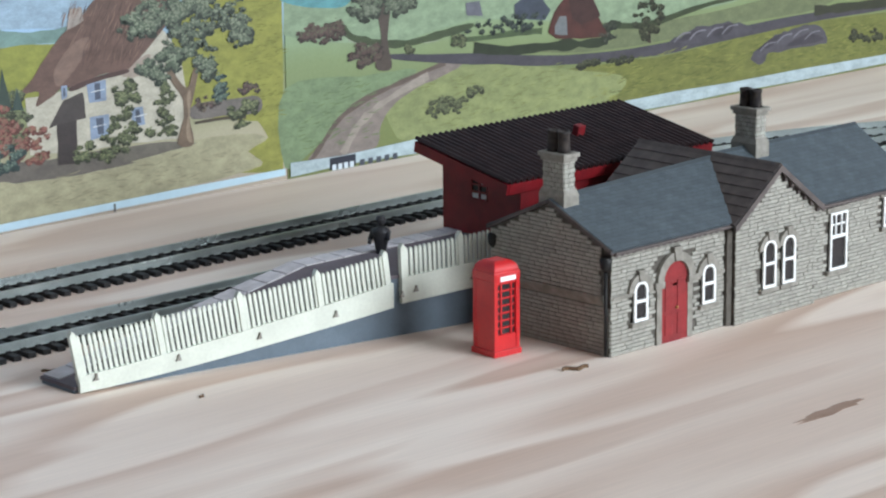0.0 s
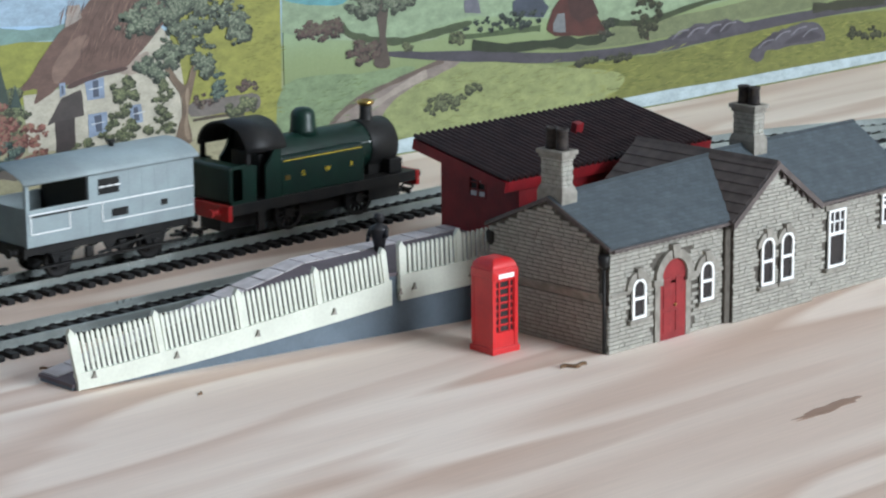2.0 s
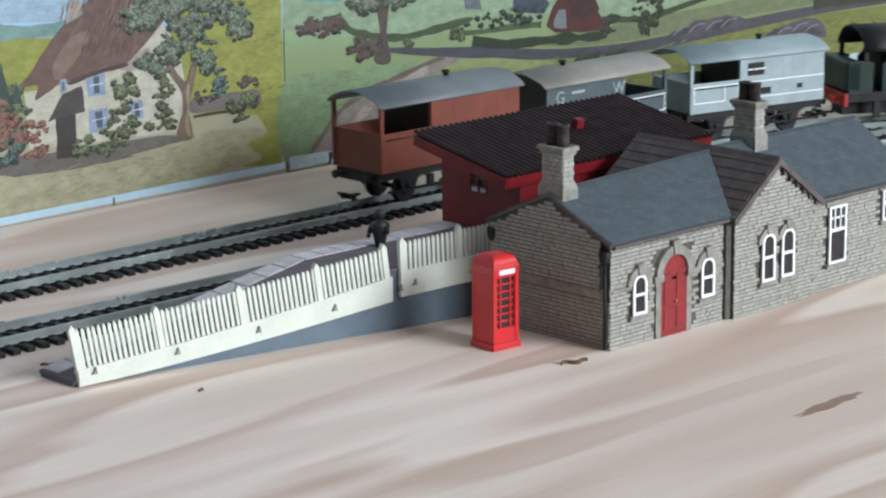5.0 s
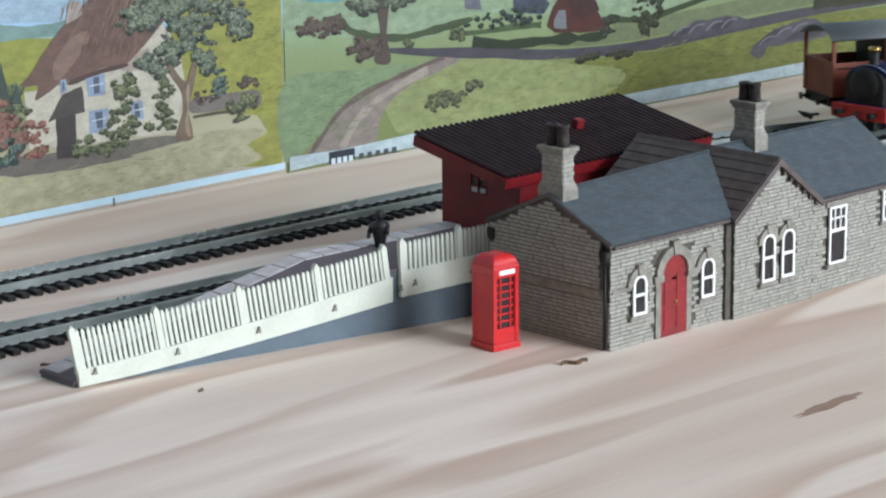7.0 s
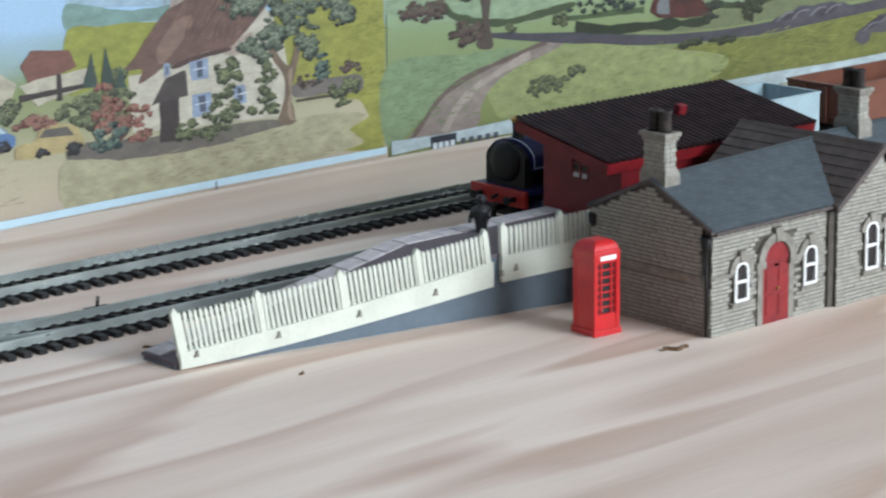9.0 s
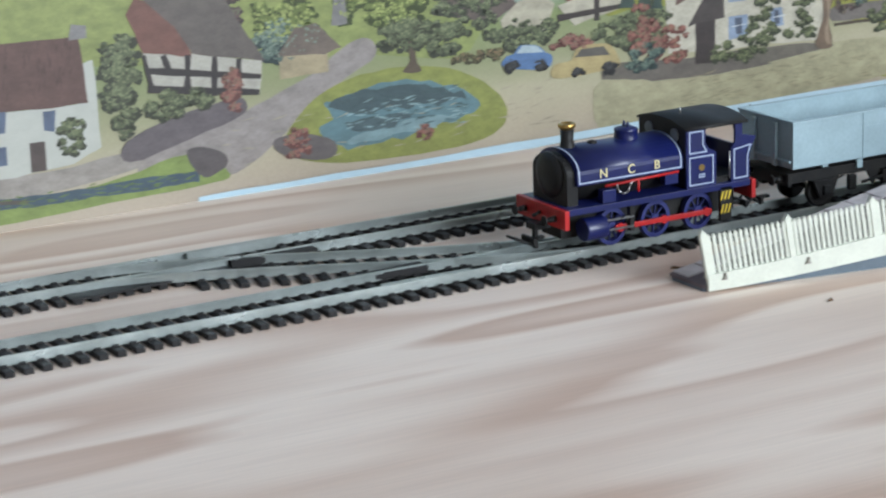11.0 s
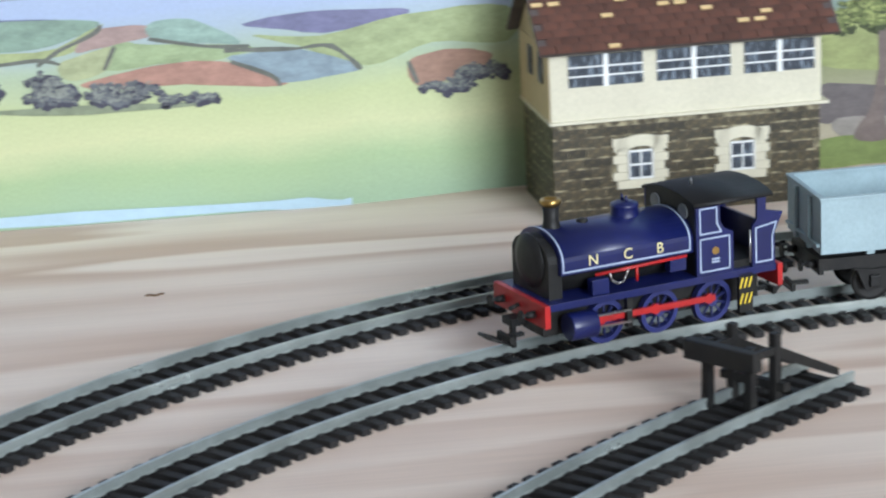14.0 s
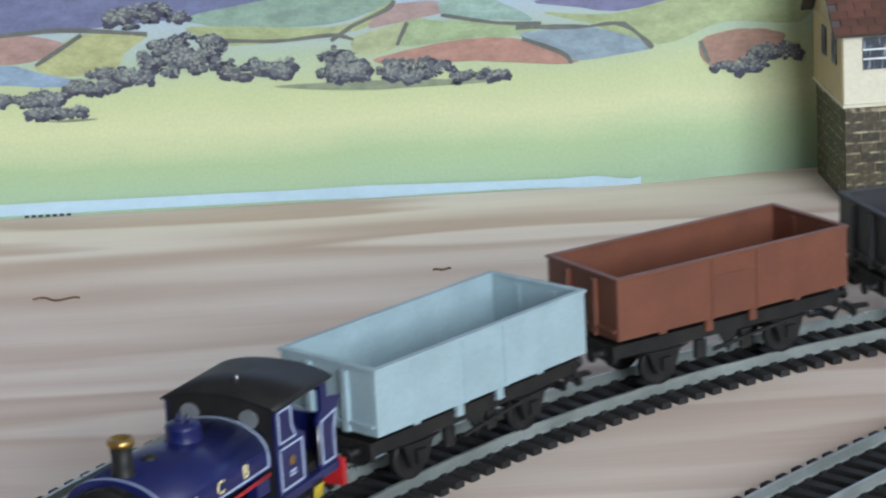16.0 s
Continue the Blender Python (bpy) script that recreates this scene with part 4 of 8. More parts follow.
def build_signal_box():
    t = thing("signal_box", 0, 0, 0, 0, "printed card signal box with cream upper storey and tiled roof", "signal box")
    part("stone_base", B(SB_L, SB_R, SB_F, SB_B, 0, 3.5), M_SBGAP, t, "olive printed stone base")
    up = B(SB_L - 0.05, SB_R + 0.05, SB_F - 0.05, SB_B + 0.05, 3.5, 6.0)
    top = part("upper_storey", up, M_CREAM, t, "cream boarded upper storey")
    my = (SB_F + SB_B) / 2
    part("gable", prism(bmesh.new(), [(SB_F - 0.05, 6.0), (SB_B + 0.05, 6.0), (my, 8.1)], "x", SB_L - 0.05, SB_R + 0.05), M_CREAMSIDE, t)
    part("side_panel", B(SB_L - 0.09, SB_L - 0.05, SB_F, SB_B, 3.52, 6.0), M_CREAMSIDE, t, "ochre printed end panel")
    part("ledge", B(SB_L - 0.12, SB_R + 0.28, SB_F - 0.2, SB_B + 0.1, 3.42, 3.52), M_CREAM, t)
    r = []
    for s in (-1, 1):
        ye = SB_F - 0.45 if s < 0 else SB_B + 0.45
        ob = slab_roof("roof_slope", [(SB_L - 0.45, ye, 5.95), (SB_R + 0.65, ye, 5.95), (SB_R + 0.65, my, 8.35), (SB_L - 0.45, my, 8.35)], 0.12, t, M_RIDGE, "roof of mottled red-brown tiles")
        r.append((ob, ye))
    part("ridge", prism(bmesh.new(), [(my - 0.16, 8.28), (my, 8.45), (my + 0.16, 8.28)], "x", SB_L - 0.45, SB_R + 0.65), M_RIDGE, t)
    # tiles on the front slope
    ob, ye = r[0]
    slope = Vector((0, my - ye, 8.35 - 5.95))
    run = slope.length
    ang = math.degrees(math.atan2(slope.z, slope.y))
    tile = mesh_of("tile", B(0, 0.56, 0, 0.36, 0, 0.035), M_TILE)
    pale = mesh_of("tile", B(0, 0.4, 0, 0.16, 0.0, 0.045), M_TILEPALE)
    rows = int(run / 0.33)
    rng = random.Random(4)
    for i in range(rows):
        for k in range(19):
            x = SB_L - 0.43 + k * 0.585 + (0.29 if i % 2 else 0)
            if x + 0.56 > SB_R + 0.66:
                continue
            m = pose(x, ye, 5.95, ang, 0, 0) @ pose(0, i * 0.33, 0.005, 2, 0, 0)
            share("tile", tile, ob, m)
            if rng.random() < 0.07:
                share("tile", pale, ob, m @ pose(0.05, 0.05, 0.04))
    # upper windows: three pairs of sashes
    for x0, x1 in ((11.6, 14.2), (14.7, 17.3), (17.8, 20.3)):
        w = part("window", B(x0, x1, SB_F - 0.09, SB_F - 0.06, 4.68, 5.78), M_SBGLASS, top, "printed sliding sash window")
        bm = bmesh.new()
        for z in (5.02, 5.34):
            box(bm, x0, x1, SB_F - 0.115, SB_F - 0.09, z, z + 0.05)
        for k in range(9):
            x = x0 + (x1 - x0) * k / 8 - 0.02
            if k in (4,):
                box(bm, x - 0.07, x + 0.11, SB_F - 0.12, SB_F - 0.09, 4.66, 5.8)
        part("window_lattice", bm, M_WHITE, w)
    for y0, y1 in ((-15.2, -14.5), (-13.6, -12.9)):
        part("window", B(SB_L - 0.13, SB_L - 0.1, y0, y1, 4.7, 5.7), M_SBGLASS, t, "printed end window")
    # lower windows with pale dressed surrounds
    rng = random.Random(2)
    for cx in (14.05, 17.68):
        w = part("lower_window", B(cx - 0.42, cx + 0.42, SB_F - 0.1, SB_F - 0.06, 1.32, 2.32), M_SBGLASS, t, "small window in a pale stone surround")
        bm = bmesh.new()
        for z in (1.3, 1.78, 2.26):
            box(bm, cx - 0.44, cx + 0.44, SB_F - 0.13, SB_F - 0.09, z, z + 0.07)
        for x in (-0.44, -0.03, 0.38):
            box(bm, cx + x, cx + x + 0.06, SB_F - 0.13, SB_F - 0.09, 1.3, 2.33)
        part("window_lattice", bm, M_WHITE, w)
        for i in range(6):
            for k in (-1, 1):
                z, wd = 0.98 + i * 0.3, 0.36 + (0.16 if i % 2 else 0.02)
                a, b = sorted((cx + k * 0.46, cx + k * (0.46 + wd)))
                part("quoin", B(a, b, SB_F - 0.1, SB_F, z, z + 0.285), M_CREAM, w)
        part("sill", B(cx - 0.46, cx + 0.46, SB_F - 0.1, SB_F, 0.98, 1.29), M_CREAM, w)
        o = [(cx + 0.94 * math.cos(math.pi * k / 10), 2.4 + 0.46 * math.sin(math.pi * k / 10)) for k in range(11)]
        i = [(cx + 0.44 * math.cos(math.pi * k / 10), 2.3 + 0.16 * math.sin(math.pi * k / 10)) for k in range(11)]
        o, i = [(cx + 0.94, 2.3)] + o + [(cx - 0.94, 2.3)], i
        part("arch_hood", prism(bmesh.new(), o + i[::-1], "y", SB_F - 0.1, SB_F), M_CREAM, w)
    return t


SIGNAL_BOX = build_signal_box()
SIGNAL_BOX.matrix_basis = pose(0.11, -0.16, 0, 0, 0, 3) @ pose(-0.11, 0.16, 0)


# ---- rolling stock: local x along the line, z = 0 at rail top, y = -1.. the platform side ----
ROLLING = []
SPINNING = []


def wheelset(parent, x, r, mat, half=0.83, spokes=0):
    """An axle with two wheels; a spoked wheel has its rim, hub and each spoke as pieces."""
    bm = rod(bmesh.new(), (0, -half, 0), (0, half, 0), 0.1)
    if not spokes:
        for s in (-1, 1):
            m = Matrix.Translation((0, s * half, 0)) @ Matrix.Rotation(math.pi / 2, 4, "X")
            lathe(bm, [(r * 0.4, -0.1), (r * 0.8, -0.07), (r, -0.12), (r, 0.12), (r * 0.8, 0.07), (r * 0.4, 0.1)], m, 24)
    ob = part("wheelset", bm, mat, parent)
    if spokes:
        n = 28
        rings = [[(rr * math.cos(2 * math.pi * i / n), rr * math.sin(2 * math.pi * i / n)) for i in range(n)] for rr in (r * 0.78, r)]
        rim = mesh_of("rim", frame_band(bmesh.new(), rings[0], rings[1], -0.12, 0.12), mat)
        hub = mesh_of("hub", lathe(bmesh.new(), [(r * 0.26, -0.13), (r * 0.26, 0.13)], Matrix.Rotation(math.pi / 2, 4, "X"), 12), mat)
        spoke = mesh_of("spoke", B(r * 0.22, r * 0.82, -0.05, 0.05, -0.045, 0.045), mat)
        for s in (-1, 1):
            share("rim", rim, ob, pose(0, s * half, 0))
            share("hub", hub, ob, pose(0, s * half, 0))
            for i in range(spokes):
                share("spoke", spoke, ob, pose(0, s * half, 0, 0, 360 * i / spokes, 0))
    ob.matrix_basis = pose(x * CM, 0, r * CM)
    SPINNING.append((ob, parent, x, r))
    return ob


def buffer_pair(parent, x, out, z, mat, y=0.95):
    for s in (-1, 1):
        m = Matrix.Translation((x, s * y, z)) @ Matrix.Rotation(math.pi / 2 * out, 4, "Y")
        part("buffer", lathe(bmesh.new(), [(0.12, 0), (0.1, 0.25), (0.05, 0.26), (0.05, 0.4), (0.19, 0.41), (0.17, 0.47)], m, 14), mat, parent)


def coupling(parent, x, out, reach=0.9):
    bm = B(min(x, x + out * 0.55), max(x, x + out * 0.55), -0.1, 0.1, 0.42, 0.52)
    box(bm, min(x + out * 0.5, x + out * 0.62), max(x + out * 0.5, x + out * 0.62), -0.42, 0.42, 0.34, 0.56)
    for y in (-0.3, 0.3):
        rod(bm, (x + out * 0.55, y, 0.3), (x + out * reach, y, 0.62), 0.05)
    rod(bm, (x + out * reach, -0.3, 0.62), (x + out * reach, 0.3, 0.62), 0.05)
    part("coupling", bm, M_BLACK, parent, "black hook-and-bar coupling")


def lining(parent, points, y, width, mat, name="lining"):
    """A thin painted line round a panel: short bars proud of the surface, in the plane y."""
    bm = bmesh.new()
    for (x0, z0), (x1, z1) in zip(points, points[1:]):
        v = Vector((x1 - x0, 0, z1 - z0))
        n = Vector((-v.z, 0, v.x)).normalized() * width / 2
        e = v.normalized() * width / 2
        q = [Vector((x0, 0, z0)) - e + n, Vector((x1, 0, z1)) + e + n, Vector((x1, 0, z1)) + e - n, Vector((x0, 0, z0)) - e - n]
        prism(bm, [(p.x, p.z) for p in q], "y", y - 0.012, y + 0.012)
    return part(name, bm, mat, parent)


def saddle_section(half, z_low, z_top, n=18):
    """Outline (y, z) of a saddle tank: straight low sides into a round top."""
    mid = z_top - half * 0.6
    return [(half, z_low)] + [(half * math.cos(math.pi * i / n), mid + (z_top - mid) * math.sin(math.pi * i / n)) for i in range(n + 1)] + [(-half, z_low)]


def build_blue_loco():
    t = thing("saddle_tank_locomotive", 0, 0, RAIL_TOP, 0, "royal blue six-wheeled saddle tank locomotive with pale lining", "locomotive")
    part("frame", B(-3.0, 4.2, -0.62, 0.62, 0.45, 1.62), M_BLACK, t)
    part("footplate", B(-3.25, 4.3, -1.5, 1.5, 1.58, 1.72, 0.02), M_BLUE, t)
    for s in (-1, 1):
        part("valance", B(-3.2, 4.3, min(s * 1.5, s * 1.42), max(s * 1.5, s * 1.42), 1.5, 1.6), M_BLUE, t)
    for x, out in ((-3.34, -1), (4.38, 1)):
        b = part("buffer_beam", B(x - 0.09, x + 0.09, -1.58, 1.58, 1.02, 1.72, 0.02), M_RED, t, "bright red buffer beam")
        buffer_pair(t, x + out * 0.09, out, 1.34, M_BLACK)
        part("hook", rod(bmesh.new(), (x + out * 0.1, 0, 1.4), (x + out * 0.4, 0, 1.3), 0.07), M_BLACK, t)
        coupling(t, x, out, 1.25 if out < 0 else 0.9)
    part("drawhook_plate", B(-3.85, -3.2, -0.3, 0.3, 0.82, 1.06, 0.03), M_BLACK, t)
    part("guard_iron", B(-3.72, -3.6, -0.1, 0.1, 0.1, 0.84), M_BLACK, t)
    # boiler, smokebox and the tank over them
    along = Matrix.Rotation(math.pi / 2, 4, "Y")
    part("boiler", lathe(bmesh.new(), [(0.95, -2.9), (0.95, 1.7)], Matrix.Translation((0, 0, 2.55)) @ along, 28), M_BLACK, t)
    sm = part("smokebox", prism(bmesh.new(), saddle_section(1.1, 1.7, 3.46), "x", -3.02, -2.6), M_BLACK, t, "matt black smokebox front")
    part("smokebox_door", lathe(bmesh.new(), [(0.85, 0), (0.82, 0.08), (0.5, 0.16), (0.1, 0.2)], Matrix.Translation((-3.0, 0, 2.7)) @ Matrix.Rotation(-math.pi / 2, 4, "Y"), 24), M_BLACK, sm)
    tank = part("saddle_tank", prism(bmesh.new(), saddle_section(1.28, 2.46, 3.62), "x", -2.72, 1.62), M_BLUE, t, "glossy royal blue saddle tank")
    smooth = [p for p in tank.data.polygons if abs(p.normal.x) < 0.5 and abs(p.normal.y) < 0.985]
    for p in smooth:
        p.use_smooth = True
    for s in (-1, 1):
        y = s * 1.29
        lining(tank, [(-2.65, 2.86), (-2.65, 2.55), (1.5, 2.55), (1.5, 2.86)], y, 0.05, M_LINING)
    for x in (-2.65, 1.5):
        bm = bmesh.new()
        pts = saddle_section(1.292, 2.53, 3.632)
        for (y0, z0), (y1, z1) in zip(pts[1:-1], pts[2:-1]):
            prism(bm, [(y0, z0), (y1, z1), (y1 * 0.99, z1 - 0.02), (y0 * 0.99, z0 - 0.02)], "x", x - 0.025, x + 0.025)
        part("band_lining", bm, M_LINING, tank)
    for ch, x in (("N", -1.68), ("C", -0.55), ("B", 0.5)):
        for s in (-1, 1):
            m = pose(x if s < 0 else -1.1 - x, s * 1.3, 2.78, 90, 0, 0 if s < 0 else 180)
            letters(ch, 0.44, M_LETTER, tank, m, "painted yellow letter", "letter")
    # chimney, dome, fittings
    ch = part("chimney", lathe(bmesh.new(), [(0.36, 3.45), (0.26, 3.64), (0.22, 3.86), (0.24, 4.28)], Matrix.Translation((-2.3, 0, 0)), 20), M_BLACK, t)
    part("chimney_cap", lathe(bmesh.new(), [(0.24, 4.26), (0.28, 4.31), (0.31, 4.37), (0.31, 4.43), (0.27, 4.48), (0.2, 4.48), (0.18, 4.38)], Matrix.Translation((-2.3, 0, 0)), 20), M_BRASS, ch, "polished brass chimney cap")
    dm = part("tank_filler", lathe(bmesh.new(), [(0.46, 3.5), (0.42, 3.62), (0.4, 3.86), (0.42, 3.9), (0.4, 3.96), (0.2, 4.04)], Matrix.Translation((0.1, 0, 0)), 20), M_BLUE, t)
    for y in (-0.12, 0.12):
        part("safety_valve", lathe(bmesh.new(), [(0.05, 4.0), (0.06, 4.1), (0.02, 4.22)], Matrix.Translation((0.1, y, 0)), 8), M_BLUE, dm)
    part("lamp_iron", lathe(bmesh.new(), [(0.2, 3.56), (0.16, 3.68), (0.05, 3.72)], Matrix.Translation((-1.3, 0, 0)), 12), M_BLACK, t)
    # cab
    cab = thing("cab", 0, 0, 0, 0, "blue cab with cut-out sides and a dark arched roof", "")
    cab.parent = t
    for s in (-1, 1):
        y0, y1 = sorted((s * 1.46, s * 1.36))
        side = [(1.62, 1.72), (2.86, 1.72), (2.86, 2.95), (2.55, 3.12), (2.42, 3.35), (2.42, 3.88), (2.5, 3.92), (1.62, 3.92)]
        part("side_sheet", prism(bmesh.new(), side, "y", y0, y1), M_BLUE, cab)
        rear = [(3.5, 1.72), (4.28, 1.72), (4.28, 2.7), (4.56, 3.3), (3.98, 3.44), (3.98, 3.92), (3.62, 3.92), (3.68, 3.88), (3.68, 3.2), (3.5, 2.98)]
        part("side_sheet", prism(bmesh.new(), rear, "y", y0, y1), M_BLUE, cab)
        part("eave", B(1.62, 3.98, y0, y1, 3.86, 3.95), M_BLUE, cab)
        y = s * 1.47
        lining(cab, [(1.74, 1.84), (2.72, 1.84), (2.72, 2.86), (1.74, 2.86), (1.74, 1.84)], y, 0.045, M_LINING)
        lining(cab, [(1.74, 3.02), (2.45, 3.02), (2.3, 3.3), (2.3, 3.8), (1.74, 3.8), (1.74, 3.02)], y, 0.045, M_LINING)
        lining(cab, [(3.62, 1.84), (4.18, 1.84), (4.18, 2.6), (4.32, 3.02), (3.62, 2.92), (3.62, 1.84)], y, 0.045, M_LINING)
        part("works_plate", lathe(bmesh.new(), [(0.12, 0), (0.12, 0.02)], Matrix.Translation((2.25, s * 1.46, 2.45)) @ Matrix.Rotation(-s * math.pi / 2, 4, "X"), 16), M_BRASS, cab)
        for z in (2.08, 2.17):
            part("number_bar", B(2.12, 2.38, s * 1.47 - 0.01, s * 1.47 + 0.01, z, z + 0.05), M_LINING, cab, "illegible pale number")
        part("grab_rail", rod(bmesh.new(), (3.4, s * 1.5, 1.9), (3.4, s * 1.5, 2.9), 0.03), M_STEEL, cab)
    front = prism(bmesh.new(), [(-1.4, 1.72), (1.4, 1.72), (1.4, 3.93), (0.8, 4.08), (0, 4.14), (-0.8, 4.08), (-1.4, 3.93)], "x", 1.62, 1.72)
    part("front_sheet", front, M_BLACK, cab)
    part("rear_sheet", B(4.18, 4.28, -1.36, 1.36, 1.72, 2.9), M_BLUE, cab)
    bk = prism(bmesh.new(), [(-1.4, 3.6), (-1.0, 3.6), (-1.0, 3.95), (1.0, 3.95), (1.0, 3.6), (1.4, 3.6), (1.4, 3.93), (0.8, 4.08), (0, 4.14), (-0.8, 4.08), (-1.4, 3.93)], "x", 3.9, 3.98)
    part("rear_arch", bk, M_BLACK, cab)
    for s in (-1, 1):
        ringm = Matrix.Translation((1.6, s * 0.78, 3.62)) @ Matrix.Rotation(math.pi / 2, 4, "Y")
        part("spectacle_glass", lathe(bmesh.new(), [(0.24, -0.04), (0.24, 0.03)], ringm, 18), M_VANROOFG, cab, "round cab window")
    part("interior", B(1.75, 4.1, -1.3, 1.3, 1.72, 1.95), M_BLACK, cab)
    part("backhead", B(1.75, 2.3, -0.9, 0.9, 1.9, 3.5, 0.1), M_BLACK, cab)
    roof = bmesh.new()
    n = 14
    arc = [(1.52 * math.sin(math.radians(-62 + 124 * i / n)) / math.sin(math.radians(62)), 3.93 + 0.28 * (math.cos(math.radians(-62 + 124 * i / n)) - math.cos(math.radians(62))) / (1 - math.cos(math.radians(62)))) for i in range(n + 1)]
    prism(roof, arc + [(y * 0.98, z - 0.07) for y, z in arc[::-1]], "x", 1.56, 4.2)
    rf = smooth_all(part("cab_roof", roof, M_BLACK, cab, "dark weathered arched cab roof"))
    part("whistle", lathe(bmesh.new(), [(0.04, 4.18), (0.04, 4.36), (0.02, 4.42)], Matrix.Translation((2.3, -0.1, 0)), 8), M_STEEL, cab)
    # pipes, boxes, steps, cylinders
    for s in (-1, 1):
        part("handrail_pipe", rod(bmesh.new(), (-1.7, s * 1.42, 2.36), (1.3, s * 1.42, 2.44), 0.05), M_RED, t, "thin red pipe under the tank")
        part("pipe_bracket", rod(bmesh.new(), (-0.35, s * 1.42, 2.38), (-0.35, s * 1.42, 1.95), 0.045), M_RED, t)
        bm = bmesh.new()
        pts = [(-1.25, 2.36), (-1.18, 2.12), (-1.0, 1.98), (-0.8, 2.02), (-0.72, 2.2), (-0.62, 2.38)]
        for (a, b), (c, d) in zip(pts, pts[1:]):
            rod(bm, (a, s * 1.44, b), (c, s * 1.44, d), 0.035)
        part("curved_pipe", bm, M_STEEL, t, "bent copper-pale pipe")
        part("tool_box", B(-1.8, -1.25, min(s * 1.1, s * 1.42), max(s * 1.1, s * 1.42), 1.72, 2.2, 0.03), M_BLUE, t)
        part("tool_box", B(0.75, 1.3, min(s * 1.1, s * 1.42), max(s * 1.1, s * 1.42), 2.0, 2.42, 0.03), M_BLUE, t)
        part("cylinder", lathe(bmesh.new(), [(0.4, -2.55), (0.42, -2.5), (0.42, -1.75), (0.4, -1.7)], Matrix.Translation((0, s * 1.25, 0.85)) @ along, 18), M_BLUE, t)
        part("slide_bar", B(-1.72, -0.5, s * 1.3 - 0.04, s * 1.3 + 0.04, 1.02, 1.08), M_STEEL, t)
        part("slide_bar", B(-1.72, -0.5, s * 1.3 - 0.04, s * 1.3 + 0.04, 0.66, 0.72), M_STEEL, t)
        part("motion_bracket", B(-0.62, -0.45, s * 1.2 - 0.1, s * 1.2 + 0.1, 0.5, 1.58), M_BLACK, t)
        st = part("step_plate", B(3.02, 3.48, min(s * 1.36, s * 1.5), max(s * 1.36, s * 1.5), 0.35, 1.58), M_BLACK, t, "cab step with yellow and black warning stripes")
        for k in range(2):
            for j in range(3):
                x, z = 3.0 + j * 0.15, 0.62 + k * 0.5
                part("stripe", prism(bmesh.new(), [(x, z), (x + 0.06, z), (x + 0.16, z + 0.32), (x + 0.1, z + 0.32)], "y", s * 1.51 - 0.012, s * 1.51 + 0.012), M_YELLOW, st)
    for x in (-1.15, 0.65, 2.45):
        wheelset(t, x, 0.66, M_WHEELBLUE, spokes=10)
    rods = []
    for s in (-1, 1):
        bm = B(-1.37, 2.67, s * 1.08 - 0.05, s * 1.08 + 0.05, -0.09, 0.09, 0.02)
        for x in (-1.15, 0.65, 2.45):
            lathe(bm, [(0.15, -0.06), (0.15, 0.06)], Matrix.Translation((x, s * 1.08, 0)) @ Matrix.Rotation(math.pi / 2, 4, "X"), 12)
        r = part("coupling_rod", bm, M_RED, t, "red side rod joining the wheels")
        rods.append(r)
    # the upper works sit low: squat proportions over full-size wheels
    for ob in t.children_recursive:
        if ob.type == "MESH" and ob.name.split(".")[0] not in ("wheelset", "coupling_rod", "letter"):
            ob.data.transform(Matrix.Diagonal((1, 1, 0.955, 1)))
        elif ob.name.split(".")[0] == "letter":
            ob.location.z *= 0.955
    return t, rods


